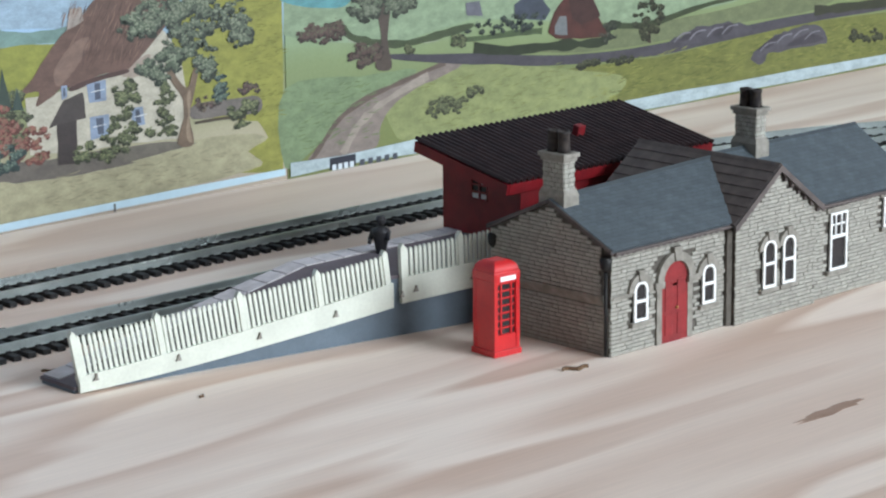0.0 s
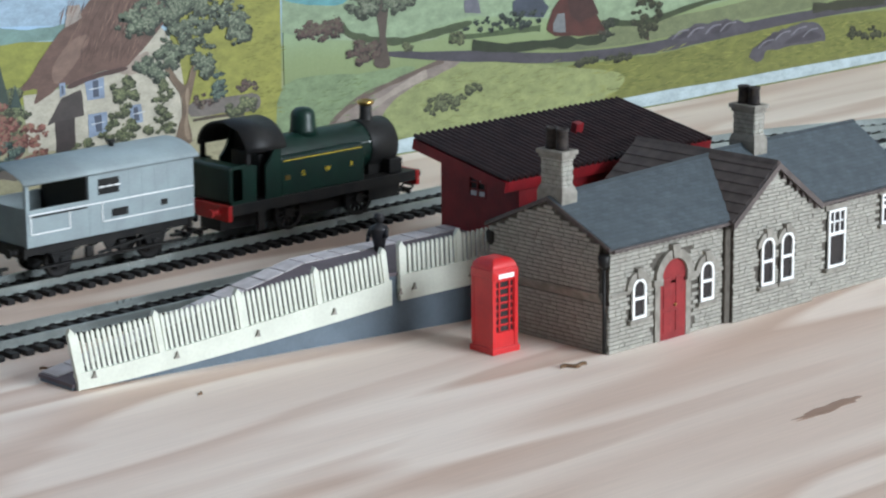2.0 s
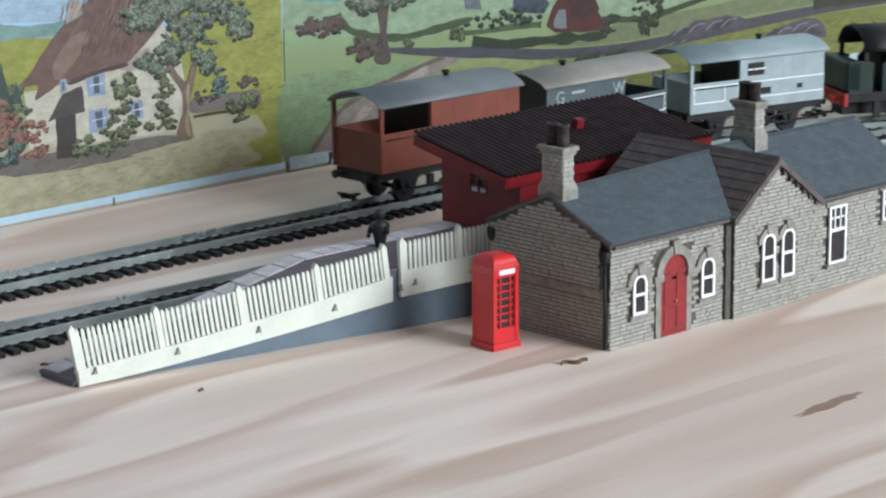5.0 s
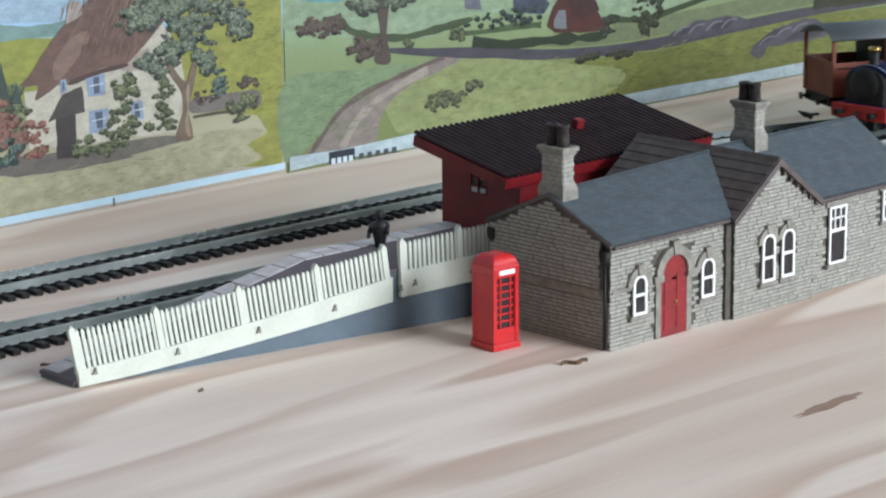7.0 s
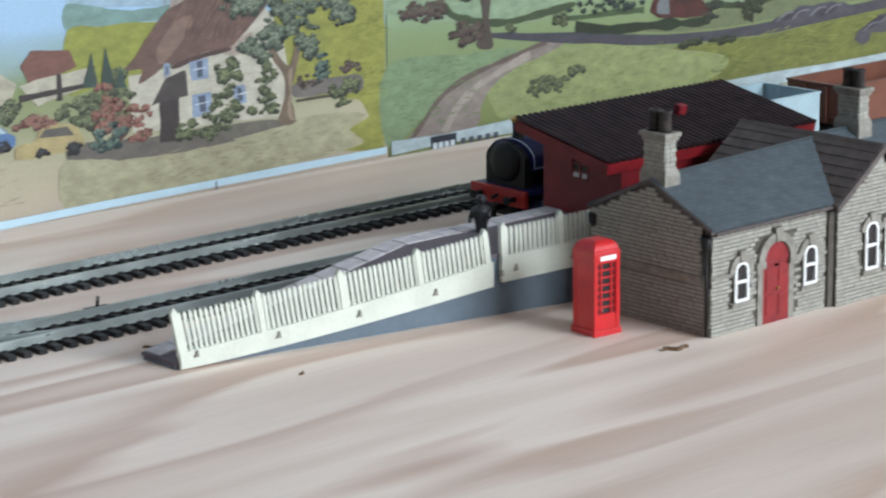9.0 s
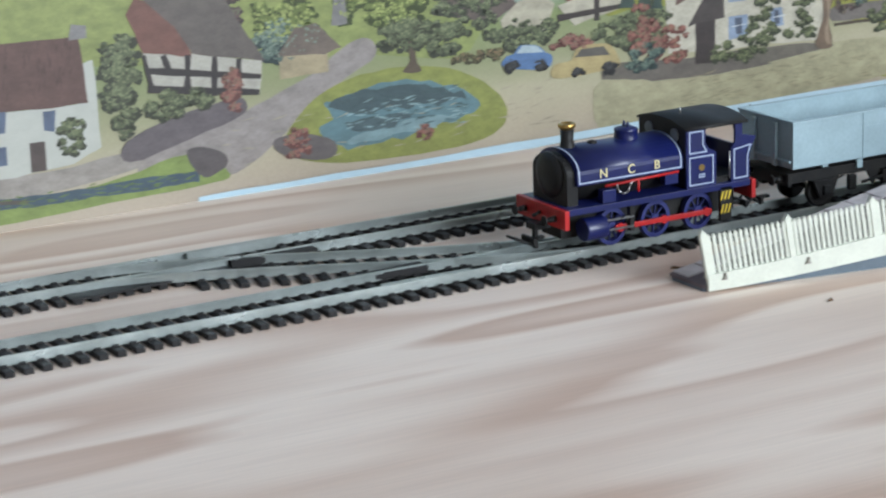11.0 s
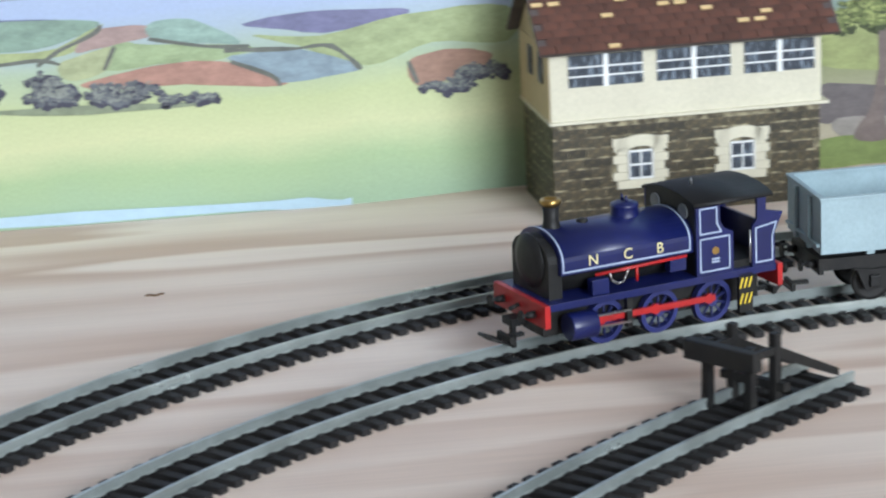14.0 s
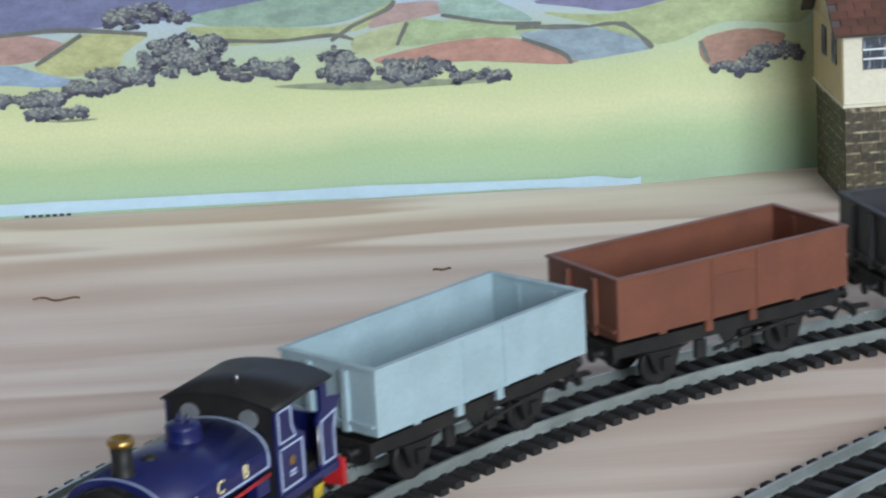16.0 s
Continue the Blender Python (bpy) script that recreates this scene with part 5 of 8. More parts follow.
def build_green_loco():
    t = thing("side_tank_locomotive", 0, 0, RAIL_TOP, 0, "dark green side tank locomotive with black cab roof", "locomotive")
    along = Matrix.Rotation(math.pi / 2, 4, "Y")
    part("frame", B(-8.4, 1.3, -0.62, 0.62, 0.4, 1.5), M_BLACK, t)
    part("footplate", B(-8.55, 1.45, -1.5, 1.5, 1.42, 1.58, 0.02), M_BLACK, t)
    for x, out, mat in ((-8.6, -1, M_RED), (1.5, 1, M_RED)):
        part("buffer_beam", B(x - 0.09, x + 0.09, -1.55, 1.55, 0.95, 1.58, 0.02), mat, t)
        buffer_pair(t, x + out * 0.09, out, 1.28, M_RED if out < 0 else M_BLACK)
        coupling(t, x, out)
    for s in (-1, 1):
        part("valance", B(-8.55, 1.45, min(s * 1.5, s * 1.4), max(s * 1.5, s * 1.4), 1.15, 1.45), M_BLACK, t)
        y0, y1 = sorted((s * 1.48, s * 0.75))
        tk = part("side_tank", B(-5.9, -1.45, y0, y1, 1.58, 3.1, 0.06), M_GREEN, t, "glossy dark green side tank")
        lining(tk, [(-5.75, 2.98), (-1.6, 2.98)], s * 1.49, 0.03, M_YELLOW)
        for ch, x in (("G", -4.75), ("W", -3.45), ("R", -2.15)):
            letters(ch, 0.3, M_YELLOW, tk, pose(x if s < 0 else -6.9 - x, s * 1.495, 2.35, 90, 0, 0 if s < 0 else 180), "faded gold letter", "letter")
        bars = B(-5.7, -5.45, s * 1.49 - 0.01, s * 1.49 + 0.01, 2.2, 2.38)
        part("number_plate", bars, M_BRASS, tk, "small brass plate, illegible")
        yy0, yy1 = sorted((s * 1.48, s * 1.36))
        part("cab_side", prism(bmesh.new(), [(-8.45, 1.58), (-7.2, 1.58), (-7.2, 2.4), (-7.15, 3.0), (-7.55, 3.12), (-8.45, 3.12)], "y", yy0, yy1), M_GREEN, t)
        part("cab_side", prism(bmesh.new(), [(-6.7, 1.58), (-5.9, 1.58), (-5.9, 3.9), (-6.1, 4.0), (-6.25, 3.5), (-6.45, 3.15), (-6.7, 2.9)], "y", yy0, yy1), M_GREEN, t)
        part("handrail", rod(bmesh.new(), (-1.3, s * 0.95, 3.0), (0.9, s * 0.95, 3.0), 0.03), M_STEEL, t)
        part("sandbox", B(0.1, 0.8, min(s * 0.8, s * 1.35), max(s * 0.8, s * 1.35), 1.58, 2.2, 0.05), M_BLACK, t)
    part("boiler", smooth_shaded(lathe(bmesh.new(), [(1.0, -5.95), (1.02, -5.85), (1.02, -0.55), (1.0, -0.5)], Matrix.Translation((0, 0, 2.72)) @ along, 28)), M_GREEN, t)
    sm = part("smokebox", lathe(bmesh.new(), [(1.06, -0.6), (1.08, -0.55), (1.08, 0.85), (0.95, 0.95), (0.5, 1.08), (0.1, 1.12)], Matrix.Translation((0, 0, 2.7)) @ along, 28), M_BLACK, t, "black smokebox with a round door")
    part("saddle", B(-0.6, 0.85, -0.8, 0.8, 1.5, 2.0), M_BLACK, t)
    ch = part("chimney", lathe(bmesh.new(), [(0.4, 3.62), (0.28, 3.8), (0.25, 4.1), (0.25, 4.36)], Matrix.Translation((0, 0, 0)), 18), M_BLACK, t)
    part("chimney_cap", lathe(bmesh.new(), [(0.26, 4.34), (0.36, 4.42), (0.36, 4.5), (0.3, 4.56), (0.2, 4.56), (0.18, 4.44)], Matrix(), 18), M_BRASS, ch, "dull copper chimney cap")
    part("dome", lathe(bmesh.new(), [(0.64, 3.6), (0.54, 3.8), (0.51, 4.34), (0.45, 4.54), (0.3, 4.66), (0.08, 4.7)], Matrix.Translation((-3.45, 0, 0)), 22), M_GREEN, t, "tall rounded green dome")
    part("bunker", B(-8.55, -7.75, -1.48, 1.48, 1.58, 3.12, 0.14), M_GREEN, t)
    n = 18
    arc = [(1.6 * math.cos(math.pi * i / n), 3.55 + 1.12 * math.sin(math.pi * i / n)) for i in range(n + 1)]
    roof = prism(bmesh.new(), arc + [(y * 0.94, 3.55 + (z - 3.55) * 0.92) for y, z in arc[::-1]], "x", -7.7, -5.7)
    smooth_all(part("cab_roof", roof, M_BLACK, t, "black half-round cab roof"))
    ft = prism(bmesh.new(), [(-1.45, 1.58), (1.45, 1.58), (1.45, 3.6), (1.0, 4.4), (0, 4.62), (-1.0, 4.4), (-1.45, 3.6)], "x", -5.97, -5.85)
    part("cab_front", ft, M_BLACK, t)
    for s in (-1, 1):
        part("spectacle_glass", lathe(bmesh.new(), [(0.26, -0.04), (0.26, 0.1)], Matrix.Translation((-5.98, s * 0.8, 3.95)) @ along, 16), M_SLAB, t)
        part("cab_post", B(-7.65, -7.45, min(s * 1.48, s * 1.36), max(s * 1.48, s * 1.36), 3.05, 3.7), M_BLACK, t)
        part("step", B(-7.1, -6.75, s * 1.35 - 0.1, s * 1.35 + 0.1, 0.35, 1.45), M_BLACK, t)
    part("backhead", B(-6.55, -6.0, -0.9, 0.9, 1.58, 3.3, 0.08), M_BLACK, t)
    for x in (-5.1, -1.3):
        wheelset(t, x, 0.72, M_BLACK, spokes=12)
    return t


def smooth_shaded(bm):
    for f in bm.faces:
        f.smooth = len(f.verts) == 4
    return bm


def underframe(t, half):
    part("solebar", B(-half, half, -1.25, -1.08, 1.12, 1.5), M_BLACK, t)
    part("solebar", B(-half, half, 1.08, 1.25, 1.12, 1.5), M_BLACK, t)
    part("floor", B(-half, half, -1.3, 1.3, 1.38, 1.5), M_BLACK, t)
    for x, out in ((-half, -1), (half, 1)):
        part("buffer_beam", B(x - 0.08, x + 0.08, -1.3, 1.3, 1.02, 1.5, 0.02), M_BLACK, t)
        buffer_pair(t, x + out * 0.08, out, 1.26, M_BLACK, 0.9)
        coupling(t, x, out)
    for s in (-1, 1):
        for x in (-half * 0.56, half * 0.56):
            part("axle_guard", prism(bmesh.new(), [(x - 0.6, 1.2), (x + 0.6, 1.2), (x + 0.28, 0.42), (x - 0.28, 0.42)], "y", s * 1.16 - 0.06, s * 1.16 + 0.06), M_BLACK, t)
            part("leaf_spring", prism(bmesh.new(), [(x - 0.75, 1.1), (x, 0.92), (x + 0.75, 1.1), (x, 1.06)], "y", s * 1.26 - 0.05, s * 1.26 + 0.05), M_BLACK, t)
            part("axle_box", B(x - 0.16, x + 0.16, s * 1.26 - 0.08, s * 1.26 + 0.08, 0.5, 0.86, 0.03), M_BLACK, t)
        part("brake_lever", prism(bmesh.new(), [(-0.6, 0.7), (half * 0.5, 1.0), (half * 0.5, 1.08), (-0.6, 0.8)], "y", s * 1.32 - 0.03, s * 1.32 + 0.03), M_BLACK, t)
        part("v_hanger", prism(bmesh.new(), [(-0.35, 1.2), (0.35, 1.2), (0, 0.55)], "y", s * 1.2 - 0.04, s * 1.2 + 0.04), M_BLACK, t)
        part("brake_shoe", B(-0.95, -0.6, s * 0.95 - 0.1, s * 0.95 + 0.1, 0.45, 1.0, 0.05), M_BLACK, t)
        part("brake_shoe", B(0.6, 0.95, s * 0.95 - 0.1, s * 0.95 + 0.1, 0.45, 1.0, 0.05), M_BLACK, t)
    for x in (-half * 0.56, half * 0.56):
        wheelset(t, x, 0.58, M_BLACK)


def build_van(label, body, roof_mat, end, lines, half=3.87, eave=3.92, crown=4.42, wall_z=2.9):
    """A brake van: cabin, open veranda at the given end (-1 or 1), arched roof over all."""
    t = thing("brake_van", 0, 0, RAIL_TOP, 0, label, "brake van", "brake vans")
    underframe(t, half)
    w, low = 1.55, 1.5
    split = end * (half - 2.75)
    cab0, cab1 = sorted((split, -end * half))
    v0, v1 = sorted((split, end * half))
    for s in (-1, 1):
        y0, y1 = sorted((s * w, s * (w - 0.1)))
        part("cabin_side", B(cab0, cab1, y0, y1, low, eave, 0.015), body, t)
        part("veranda_side", B(v0, v1, y0, y1, low, wall_z, 0.015), body, t)
        part("corner_post", B(end * half - 0.08, end * half + 0.08, s * (w - 0.08) - 0.07, s * (w - 0.08) + 0.07, low, eave), body, t)
        part("handrail", rod(bmesh.new(), (v0 + 0.15, s * (w + 0.06), wall_z - 0.25), (v1 - 0.15, s * (w + 0.06), wall_z - 0.25), 0.03), M_BLACK, t)
        for k in range(1, 8):
            x = cab0 + (cab1 - cab0) * k / 8
            part("plank_joint", B(x - 0.012, x + 0.012, s * w - 0.006, s * w + 0.006, low + 0.05, eave - 0.05), body, t)
        if lines:
            lining(t, [(-half + 0.05, 2.72), (half - 0.05, 2.72)], s * (w + 0.015), 0.045, M_WHITE, "handrail_line")
            a, b = sorted((split + end * 0.9, end * half - end * 0.1))
            lining(t, [(a, 2.72), (a, 1.98), (b, 1.98), (b, 2.72)], s * (w + 0.015), 0.045, M_WHITE, "handrail_line")
            a, b = sorted((-end * half + end * 0.12, split - end * 0.6))
            lining(t, [(a, 2.72), (a, 1.98), (b, 1.98)], s * (w + 0.015), 0.04, M_WHITE, "handrail_line")
    part("cabin_end", B(min(-end * half, -end * (half - 0.1)), max(-end * half, -end * (half - 0.1)), -w + 0.1, w - 0.1, low, eave), body, t)
    part("bulkhead", B(split - 0.06, split + 0.06, -w + 0.1, w - 0.1, low, eave), M_BLACK, t)
    part("veranda_end", B(min(end * half, end * (half - 0.1)), max(end * half, end * (half - 0.1)), -w + 0.1, w - 0.1, low, wall_z), body, t)
    n = 16
    arc = [((w + 0.12) * (2 * i / n - 1), eave + (crown - eave) * (1 - (2 * i / n - 1) ** 2) ** 0.8) for i in range(n + 1)]
    gab = [(y * 0.9, z - 0.09) for y, z in arc]
    part("gable", prism(bmesh.new(), gab, "x", min(-end * half, -end * (half - 0.1)), max(-end * half, -end * (half - 0.1))), body, t)
    part("gable", prism(bmesh.new(), gab, "x", split - 0.06, split + 0.06), M_BLACK, t)
    rf = smooth_all(part("roof", prism(bmesh.new(), arc + [(y, z - 0.08) for y, z in arc[::-1]], "x", -half - 0.2, half + 0.2), roof_mat, t))
    part("stove_pipe", lathe(bmesh.new(), [(0.12, crown - 0.1), (0.12, crown + 0.12), (0.2, crown + 0.14), (0.16, crown + 0.24)], Matrix.Translation((-end * 1.2, 0.1, 0)), 10), M_BLACK, t)
    part("foot_board", B(-half * 0.9, half * 0.9, -1.55, -1.35, 0.62, 0.7), M_BLACK, t)
    return t, w


def build_wagon(label, body):
    """An open steel mineral wagon: hollow body with a rim, end ribs, side door, black underframe."""
    t = thing("mineral_wagon", 0, 0, RAIL_TOP, 0, label, "wagon", "mineral wagons")
    half, w, low, top = 3.9, 1.6, 1.72, 3.4
    underframe(t, half - 0.1)
    for s in (-1, 1):
        y0, y1 = sorted((s * w, s * (w - 0.1)))
        part("side", B(-half, half, y0, y1, low, top, 0.015), body, t)
        part("top_rim", B(-half - 0.04, half + 0.04, min(s * (w + 0.05), s * (w - 0.13)), max(s * (w + 0.05), s * (w - 0.13)), top - 0.04, top + 0.04, 0.01), body, t)
        for x in (-0.75, 0.75):
            part("door_post", B(x - 0.05, x + 0.05, s * w - 0.03, s * w + 0.03, low, top - 0.04), body, t)
        part("door_rail", B(-0.75, 0.75, s * w - 0.02, s * w + 0.02, low + 1.1, low + 1.16), body, t)
        for x in (-2.3, -0.75, 0.75, 2.3):
            part("bracket", B(x - 0.12, x + 0.12, s * 1.33 - 0.06, s * 1.33 + 0.06, low - (0.4 if abs(x) < 1 else 0.16), low), body, t)
        y0, y1 = sorted((s * half, s * (half - 0.1)))
        part("end", B(y0, y1, -w + 0.1, w - 0.1, low, top, 0.015), body, t)
        part("end_rim", B(min(s * (half + 0.04), s * (half - 0.13)), max(s * (half + 0.04), s * (half - 0.13)), -w + 0.13, w - 0.13, top - 0.04, top + 0.04, 0.01), body, t)
        for y in (-0.62, 0.62):
            part("end_rib", B(s * half - 0.12, s * half + 0.12, y - 0.1, y + 0.1, low, top - 0.12, 0.02), body, t)
        part("end_ledge", B(s * half - 0.1, s * half + 0.1, -w + 0.1, w - 0.1, low + 0.22, low + 0.3), body, t)
    part("bed", B(-half + 0.1, half - 0.1, -w + 0.1, w - 0.1, low, low + 0.1), body, t)
    return t


BLUE_LOCO, SIDE_RODS = build_blue_loco()
GREEN_LOCO = build_green_loco()
LIGHT_VAN, VW = build_van("light grey brake van with white handrails", M_VANLIGHT, M_VANROOFL, -1, True)
DARK_VAN, VW = build_van("slate grey brake van with white handrails and pale roof", M_VANDARK, M_VANROOFB, 1, True)
BROWN_VAN, VW = build_van("rust brown brake van with a grey roof and open end", M_VANBROWN, M_VANROOFG, -1, False, 4.0, 4.3, 4.85, 3.15)
for van, marks in ((LIGHT_VAN, [(-0.2, 3.32, 0.95, 0.6, M_BLACK), (0.3, 2.25, 0.75, 0.3, M_BLACK), (2.4, 2.3, 0.3, 0.22, M_BLACK)]),
                   (DARK_VAN, [(-1.9, 3.5, 0.8, 0.12, M_VANLIGHT), (-1.4, 2.3, 0.8, 0.14, M_VANLIGHT), (0.8, 2.3, 0.7, 0.12, M_VANLIGHT)]),
                   (BROWN_VAN, [(0.1, 2.3, 0.7, 0.16, M_SLAB)])):
    for x, z, w, h, mat in marks:
        for s in (-1, 1):
            part("marking", B(x - w / 2, x + w / 2, s * (VW + 0.012) - 0.012, s * (VW + 0.012) + 0.012, z - h / 2, z + h / 2), mat, van, "painted panel of illegible writing")
for x in (0.55, 0.2, -0.15):
    part("writing_bar", B(x - 0.5, x - 0.22, -VW - 0.035, -VW - 0.02, 3.28, 3.34), M_WHITE, LIGHT_VAN)
for mark, x in (("G", -3.05), ("W", 0.72)):
    letters(mark, 0.78, M_VANLIGHT, DARK_VAN, pose(x, -VW - 0.02, 3.34, 90, 0, 0), "painted pale letter", "letter")
GREY_WAGON = build_wagon("pale grey open mineral wagon, empty inside", M_WAGGREY)
BROWN_WAGON = build_wagon("reddish brown open mineral wagon, empty inside", M_WAGBROWN)
DARK_WAGON = build_wagon("charcoal grey open mineral wagon, empty inside", M_WAGDARK)


# ---- the printed backdrop: three sheets against the wall, their pictures built as flat cut shapes ----
def wall_y(x):
    """The sheets stand a little off true: nearer on the station side, bulging back behind the signal box."""
    def ease(a, b, u):
        u = min(1.0, max(0.0, u))
        return a + (b - a) * u * u * (3 - 2 * u)
    if x > 15.5:
        return ease(-10.6, -12.8, (x - 15.5) / 6.0)
    return ease(-11.45, -10.6, (x - 4.0) / 7.0)


def sheet_material(name, stops, mottle):
    """Printed paper with soft bands of colour up its height, mottled by a painterly noise."""
    m = material(name, (0.5, 0.5, 0.5, 1), 0.42, scale=30, bump=0.05)
    nt = m.node_tree
    tex = nt.nodes.new("ShaderNodeTexCoord")
    sep = nt.nodes.new("ShaderNodeSeparateXYZ")
    nt.links.new(tex.outputs["Object"], sep.inputs[0])
    mp = nt.nodes.new("ShaderNodeMapping")
    mp.inputs["Scale"].default_value = (1, 1, 2.5)
    nt.links.new(tex.outputs["Object"], mp.inputs["Vector"])
    noise_node = nt.nodes.new("ShaderNodeTexNoise")
    noise_node.inputs["Scale"].default_value, noise_node.inputs["Detail"].default_value = 28.0, 5
    nt.links.new(mp.outputs[0], noise_node.inputs["Vector"])
    add = nt.nodes.new("ShaderNodeMath")
    add.operation = "MULTIPLY_ADD"
    nt.links.new(noise_node.outputs["Fac"], add.inputs[0])
    add.inputs[1].default_value = mottle
    nt.links.new(sep.outputs["Z"], add.inputs[2])
    rng = nt.nodes.new("ShaderNodeMapRange")
    rng.inputs["From Min"].default_value, rng.inputs["From Max"].default_value = mottle / 2, 0.12 + mottle / 2
    nt.links.new(add.outputs[0], rng.inputs["Value"])
    ramp = nt.nodes.new("ShaderNodeValToRGB")
    while len(ramp.color_ramp.elements) < len(stops):
        ramp.color_ramp.elements.new(0.5)
    for e, (z, col) in zip(ramp.color_ramp.elements, stops):
        e.position, e.color = z / 12.0, lin(*col)
    nt.links.new(rng.outputs[0], ramp.inputs[0])
    mix = [n for n in nt.nodes if n.bl_idname == "ShaderNodeMix"][0]
    for link in list(mix.inputs["A"].links) + list(mix.inputs["B"].links):
        nt.links.remove(link)
    nt.links.new(ramp.outputs[0], mix.inputs["A"])
    nt.links.new(ramp.outputs[0], mix.inputs["B"])
    return m


def build_sheet(x0, x1, mat, label):
    bm = bmesh.new()
    xs = [x0 + (x1 - x0) * i / 240 for i in range(241)]
    rows = [[bm.verts.new(p) for p in ((x, wall_y(x), 0), (x, wall_y(x), 24), (x, wall_y(x) + 0.15, 24), (x, wall_y(x) + 0.15, 0))] for x in xs]
    for p, q in zip(rows, rows[1:]):
        for k in range(4):
            bm.faces.new((p[k], q[k], q[(k + 1) % 4], p[(k + 1) % 4]))
    bm.faces.new(rows[0])
    bm.faces.new(rows[-1][::-1])
    bmesh.ops.recalc_face_normals(bm, faces=bm.faces)
    return tagged(part("backdrop", bm, mat), label, "backdrop", kind="structure")


SHEET_W = build_sheet(-70, 14.0, sheet_material("valley_print", [(0, (158, 184, 156)), (1.6, (164, 186, 144)), (2.9, (200, 204, 160)), (4.2, (188, 197, 150)), (5.4, (170, 186, 160)), (7.5, (168, 184, 214))], 0.012), "printed backdrop of a green valley with patchwork fields")
SHEET_M = build_sheet(14.05, 71.65, sheet_material("village_print", [(0, (166, 154, 140)), (1.2, (168, 158, 138)), (2.6, (162, 156, 132)), (4.0, (134, 138, 104)), (5.6, (120, 132, 88)), (8.0, (150, 180, 206))], 0.014), "printed backdrop of a village with cottages and a duck pond")
# meadow stops are darkened to offset the stronger light at this end
SHEET_E = build_sheet(71.7, 175, sheet_material("meadow_print", [(0, (106, 114, 66)), (1.5, (108, 117, 71)), (3.2, (112, 123, 82)), (5.0, (122, 137, 98)), (6.5, (132, 152, 120)), (9.0, (130, 155, 162))], 0.016), "printed backdrop of meadows with a winding farm track")
PAINTS = {}


def paint_material(colour):
    """Printed ink: brushy tones at three sizes round one colour."""
    if colour not in PAINTS:
        c = lin(*colour)
        deep = 0.94 if min(colour) > 165 else 0.78
        m = material("print_ink", tuple(min(1.0, v * (1.12 if deep < 0.9 else 1.02)) for v in c[:3]) + (1.0,), 0.42, second=tuple(v * deep for v in c[:3]) + (1.0,), scale=150, stretch=(0.8, 1, 1.5), amount=0.5, grain=700, bump=0.03)
        nt = m.node_tree
        for n in nt.nodes:
            if n.bl_idname == "ShaderNodeTexNoise":
                n.inputs["Detail"].default_value, n.inputs["Roughness"].default_value = 6, 0.68
            if n.bl_idname == "ShaderNodeMath" and n.operation == "MULTIPLY_ADD" and abs(n.inputs[1].default_value - 0.24) < 1e-4:
                n.inputs[1].default_value, n.inputs[2].default_value = (0.48, 0.77) if deep < 0.9 else (0.12, 0.94)
        PAINTS[colour] = m
    return PAINTS[colour]


def sheet_of(x):
    return SHEET_W if x < 14 else SHEET_M if x < 71.7 else SHEET_E


COATS = iter(range(100000))


def lift(layer, coat):
    """How far a print's coat stands off its sheet."""
    return 0.006 + 0.004 * layer + 0.0002 * (coat % 13)


def flat(bm, pts, layer, coat, dab=0):
    """One flat dab, each a hair proud of the last."""
    vs = [bm.verts.new((x, wall_y(x) - lift(layer, coat) - 0.00001 * dab, z)) for x, z in pts]
    f = bm.faces.new(vs)
    f.normal_update()
    if f.normal.y > 0:
        f.normal_flip()


def rounded(pts, closed=True, n=4):
    """A smooth line through the points."""
    out = []
    m = len(pts)
    for i in range(m if closed else m - 1):
        p = [Vector((*pts[(i + k) % m], 0)) if closed else Vector((*pts[min(m - 1, max(0, i + k))], 0)) for k in (-1, 0, 1, 2)]
        for j in range(n):
            u = j / n
            v = 0.5 * ((2 * p[1]) + (p[2] - p[0]) * u + (2 * p[0] - 5 * p[1] + 4 * p[2] - p[3]) * u * u + (3 * p[1] - p[0] - 3 * p[2] + p[3]) * u ** 3)
            out.append((v.x, v.y))
    if not closed:
        out.append(pts[-1])
    return out


def paint(name, colour, layer, pts, smooth, wobble):
    if smooth:
        pts = rounded(pts)
    else:
        pts = [(a[0] + (b[0] - a[0]) * k / 4, a[1] + (b[1] - a[1]) * k / 4) for a, b in zip(pts, pts[1:] + pts[:1]) for k in range(4)]
    pts = [(x + wobble * noise.noise((x * 1.7, z * 1.7, layer)), max(0.02, z + wobble * noise.noise((x * 1.7 + 9, z * 1.7, layer)))) for x, z in pts]
    bm = bmesh.new()
    coat = next(COATS)
    flat(bm, pts, layer, coat)
    bmesh.ops.triangulate(bm, faces=bm.faces)
    # where the sheet bends, cut the shape into narrow strips that bend with it
    low, high = min(q[0] for q in pts), max(q[0] for q in pts)
    for a, b in ((4.0, 11.0), (15.5, 21.5)):
        cut = a
        while cut <= b:
            if low < cut < high:
                bmesh.ops.bisect_plane(bm, geom=bm.verts[:] + bm.edges[:] + bm.faces[:], plane_co=(cut, 0, 0), plane_no=(1, 0, 0))
            cut += 0.5
    for v in bm.verts:
        v.co.y = wall_y(v.co.x) - lift(layer, coat)
    mid = sum(p[0] for p in pts) / len(pts)
    return part(name, bm, paint_material(colour), sheet_of(mid))


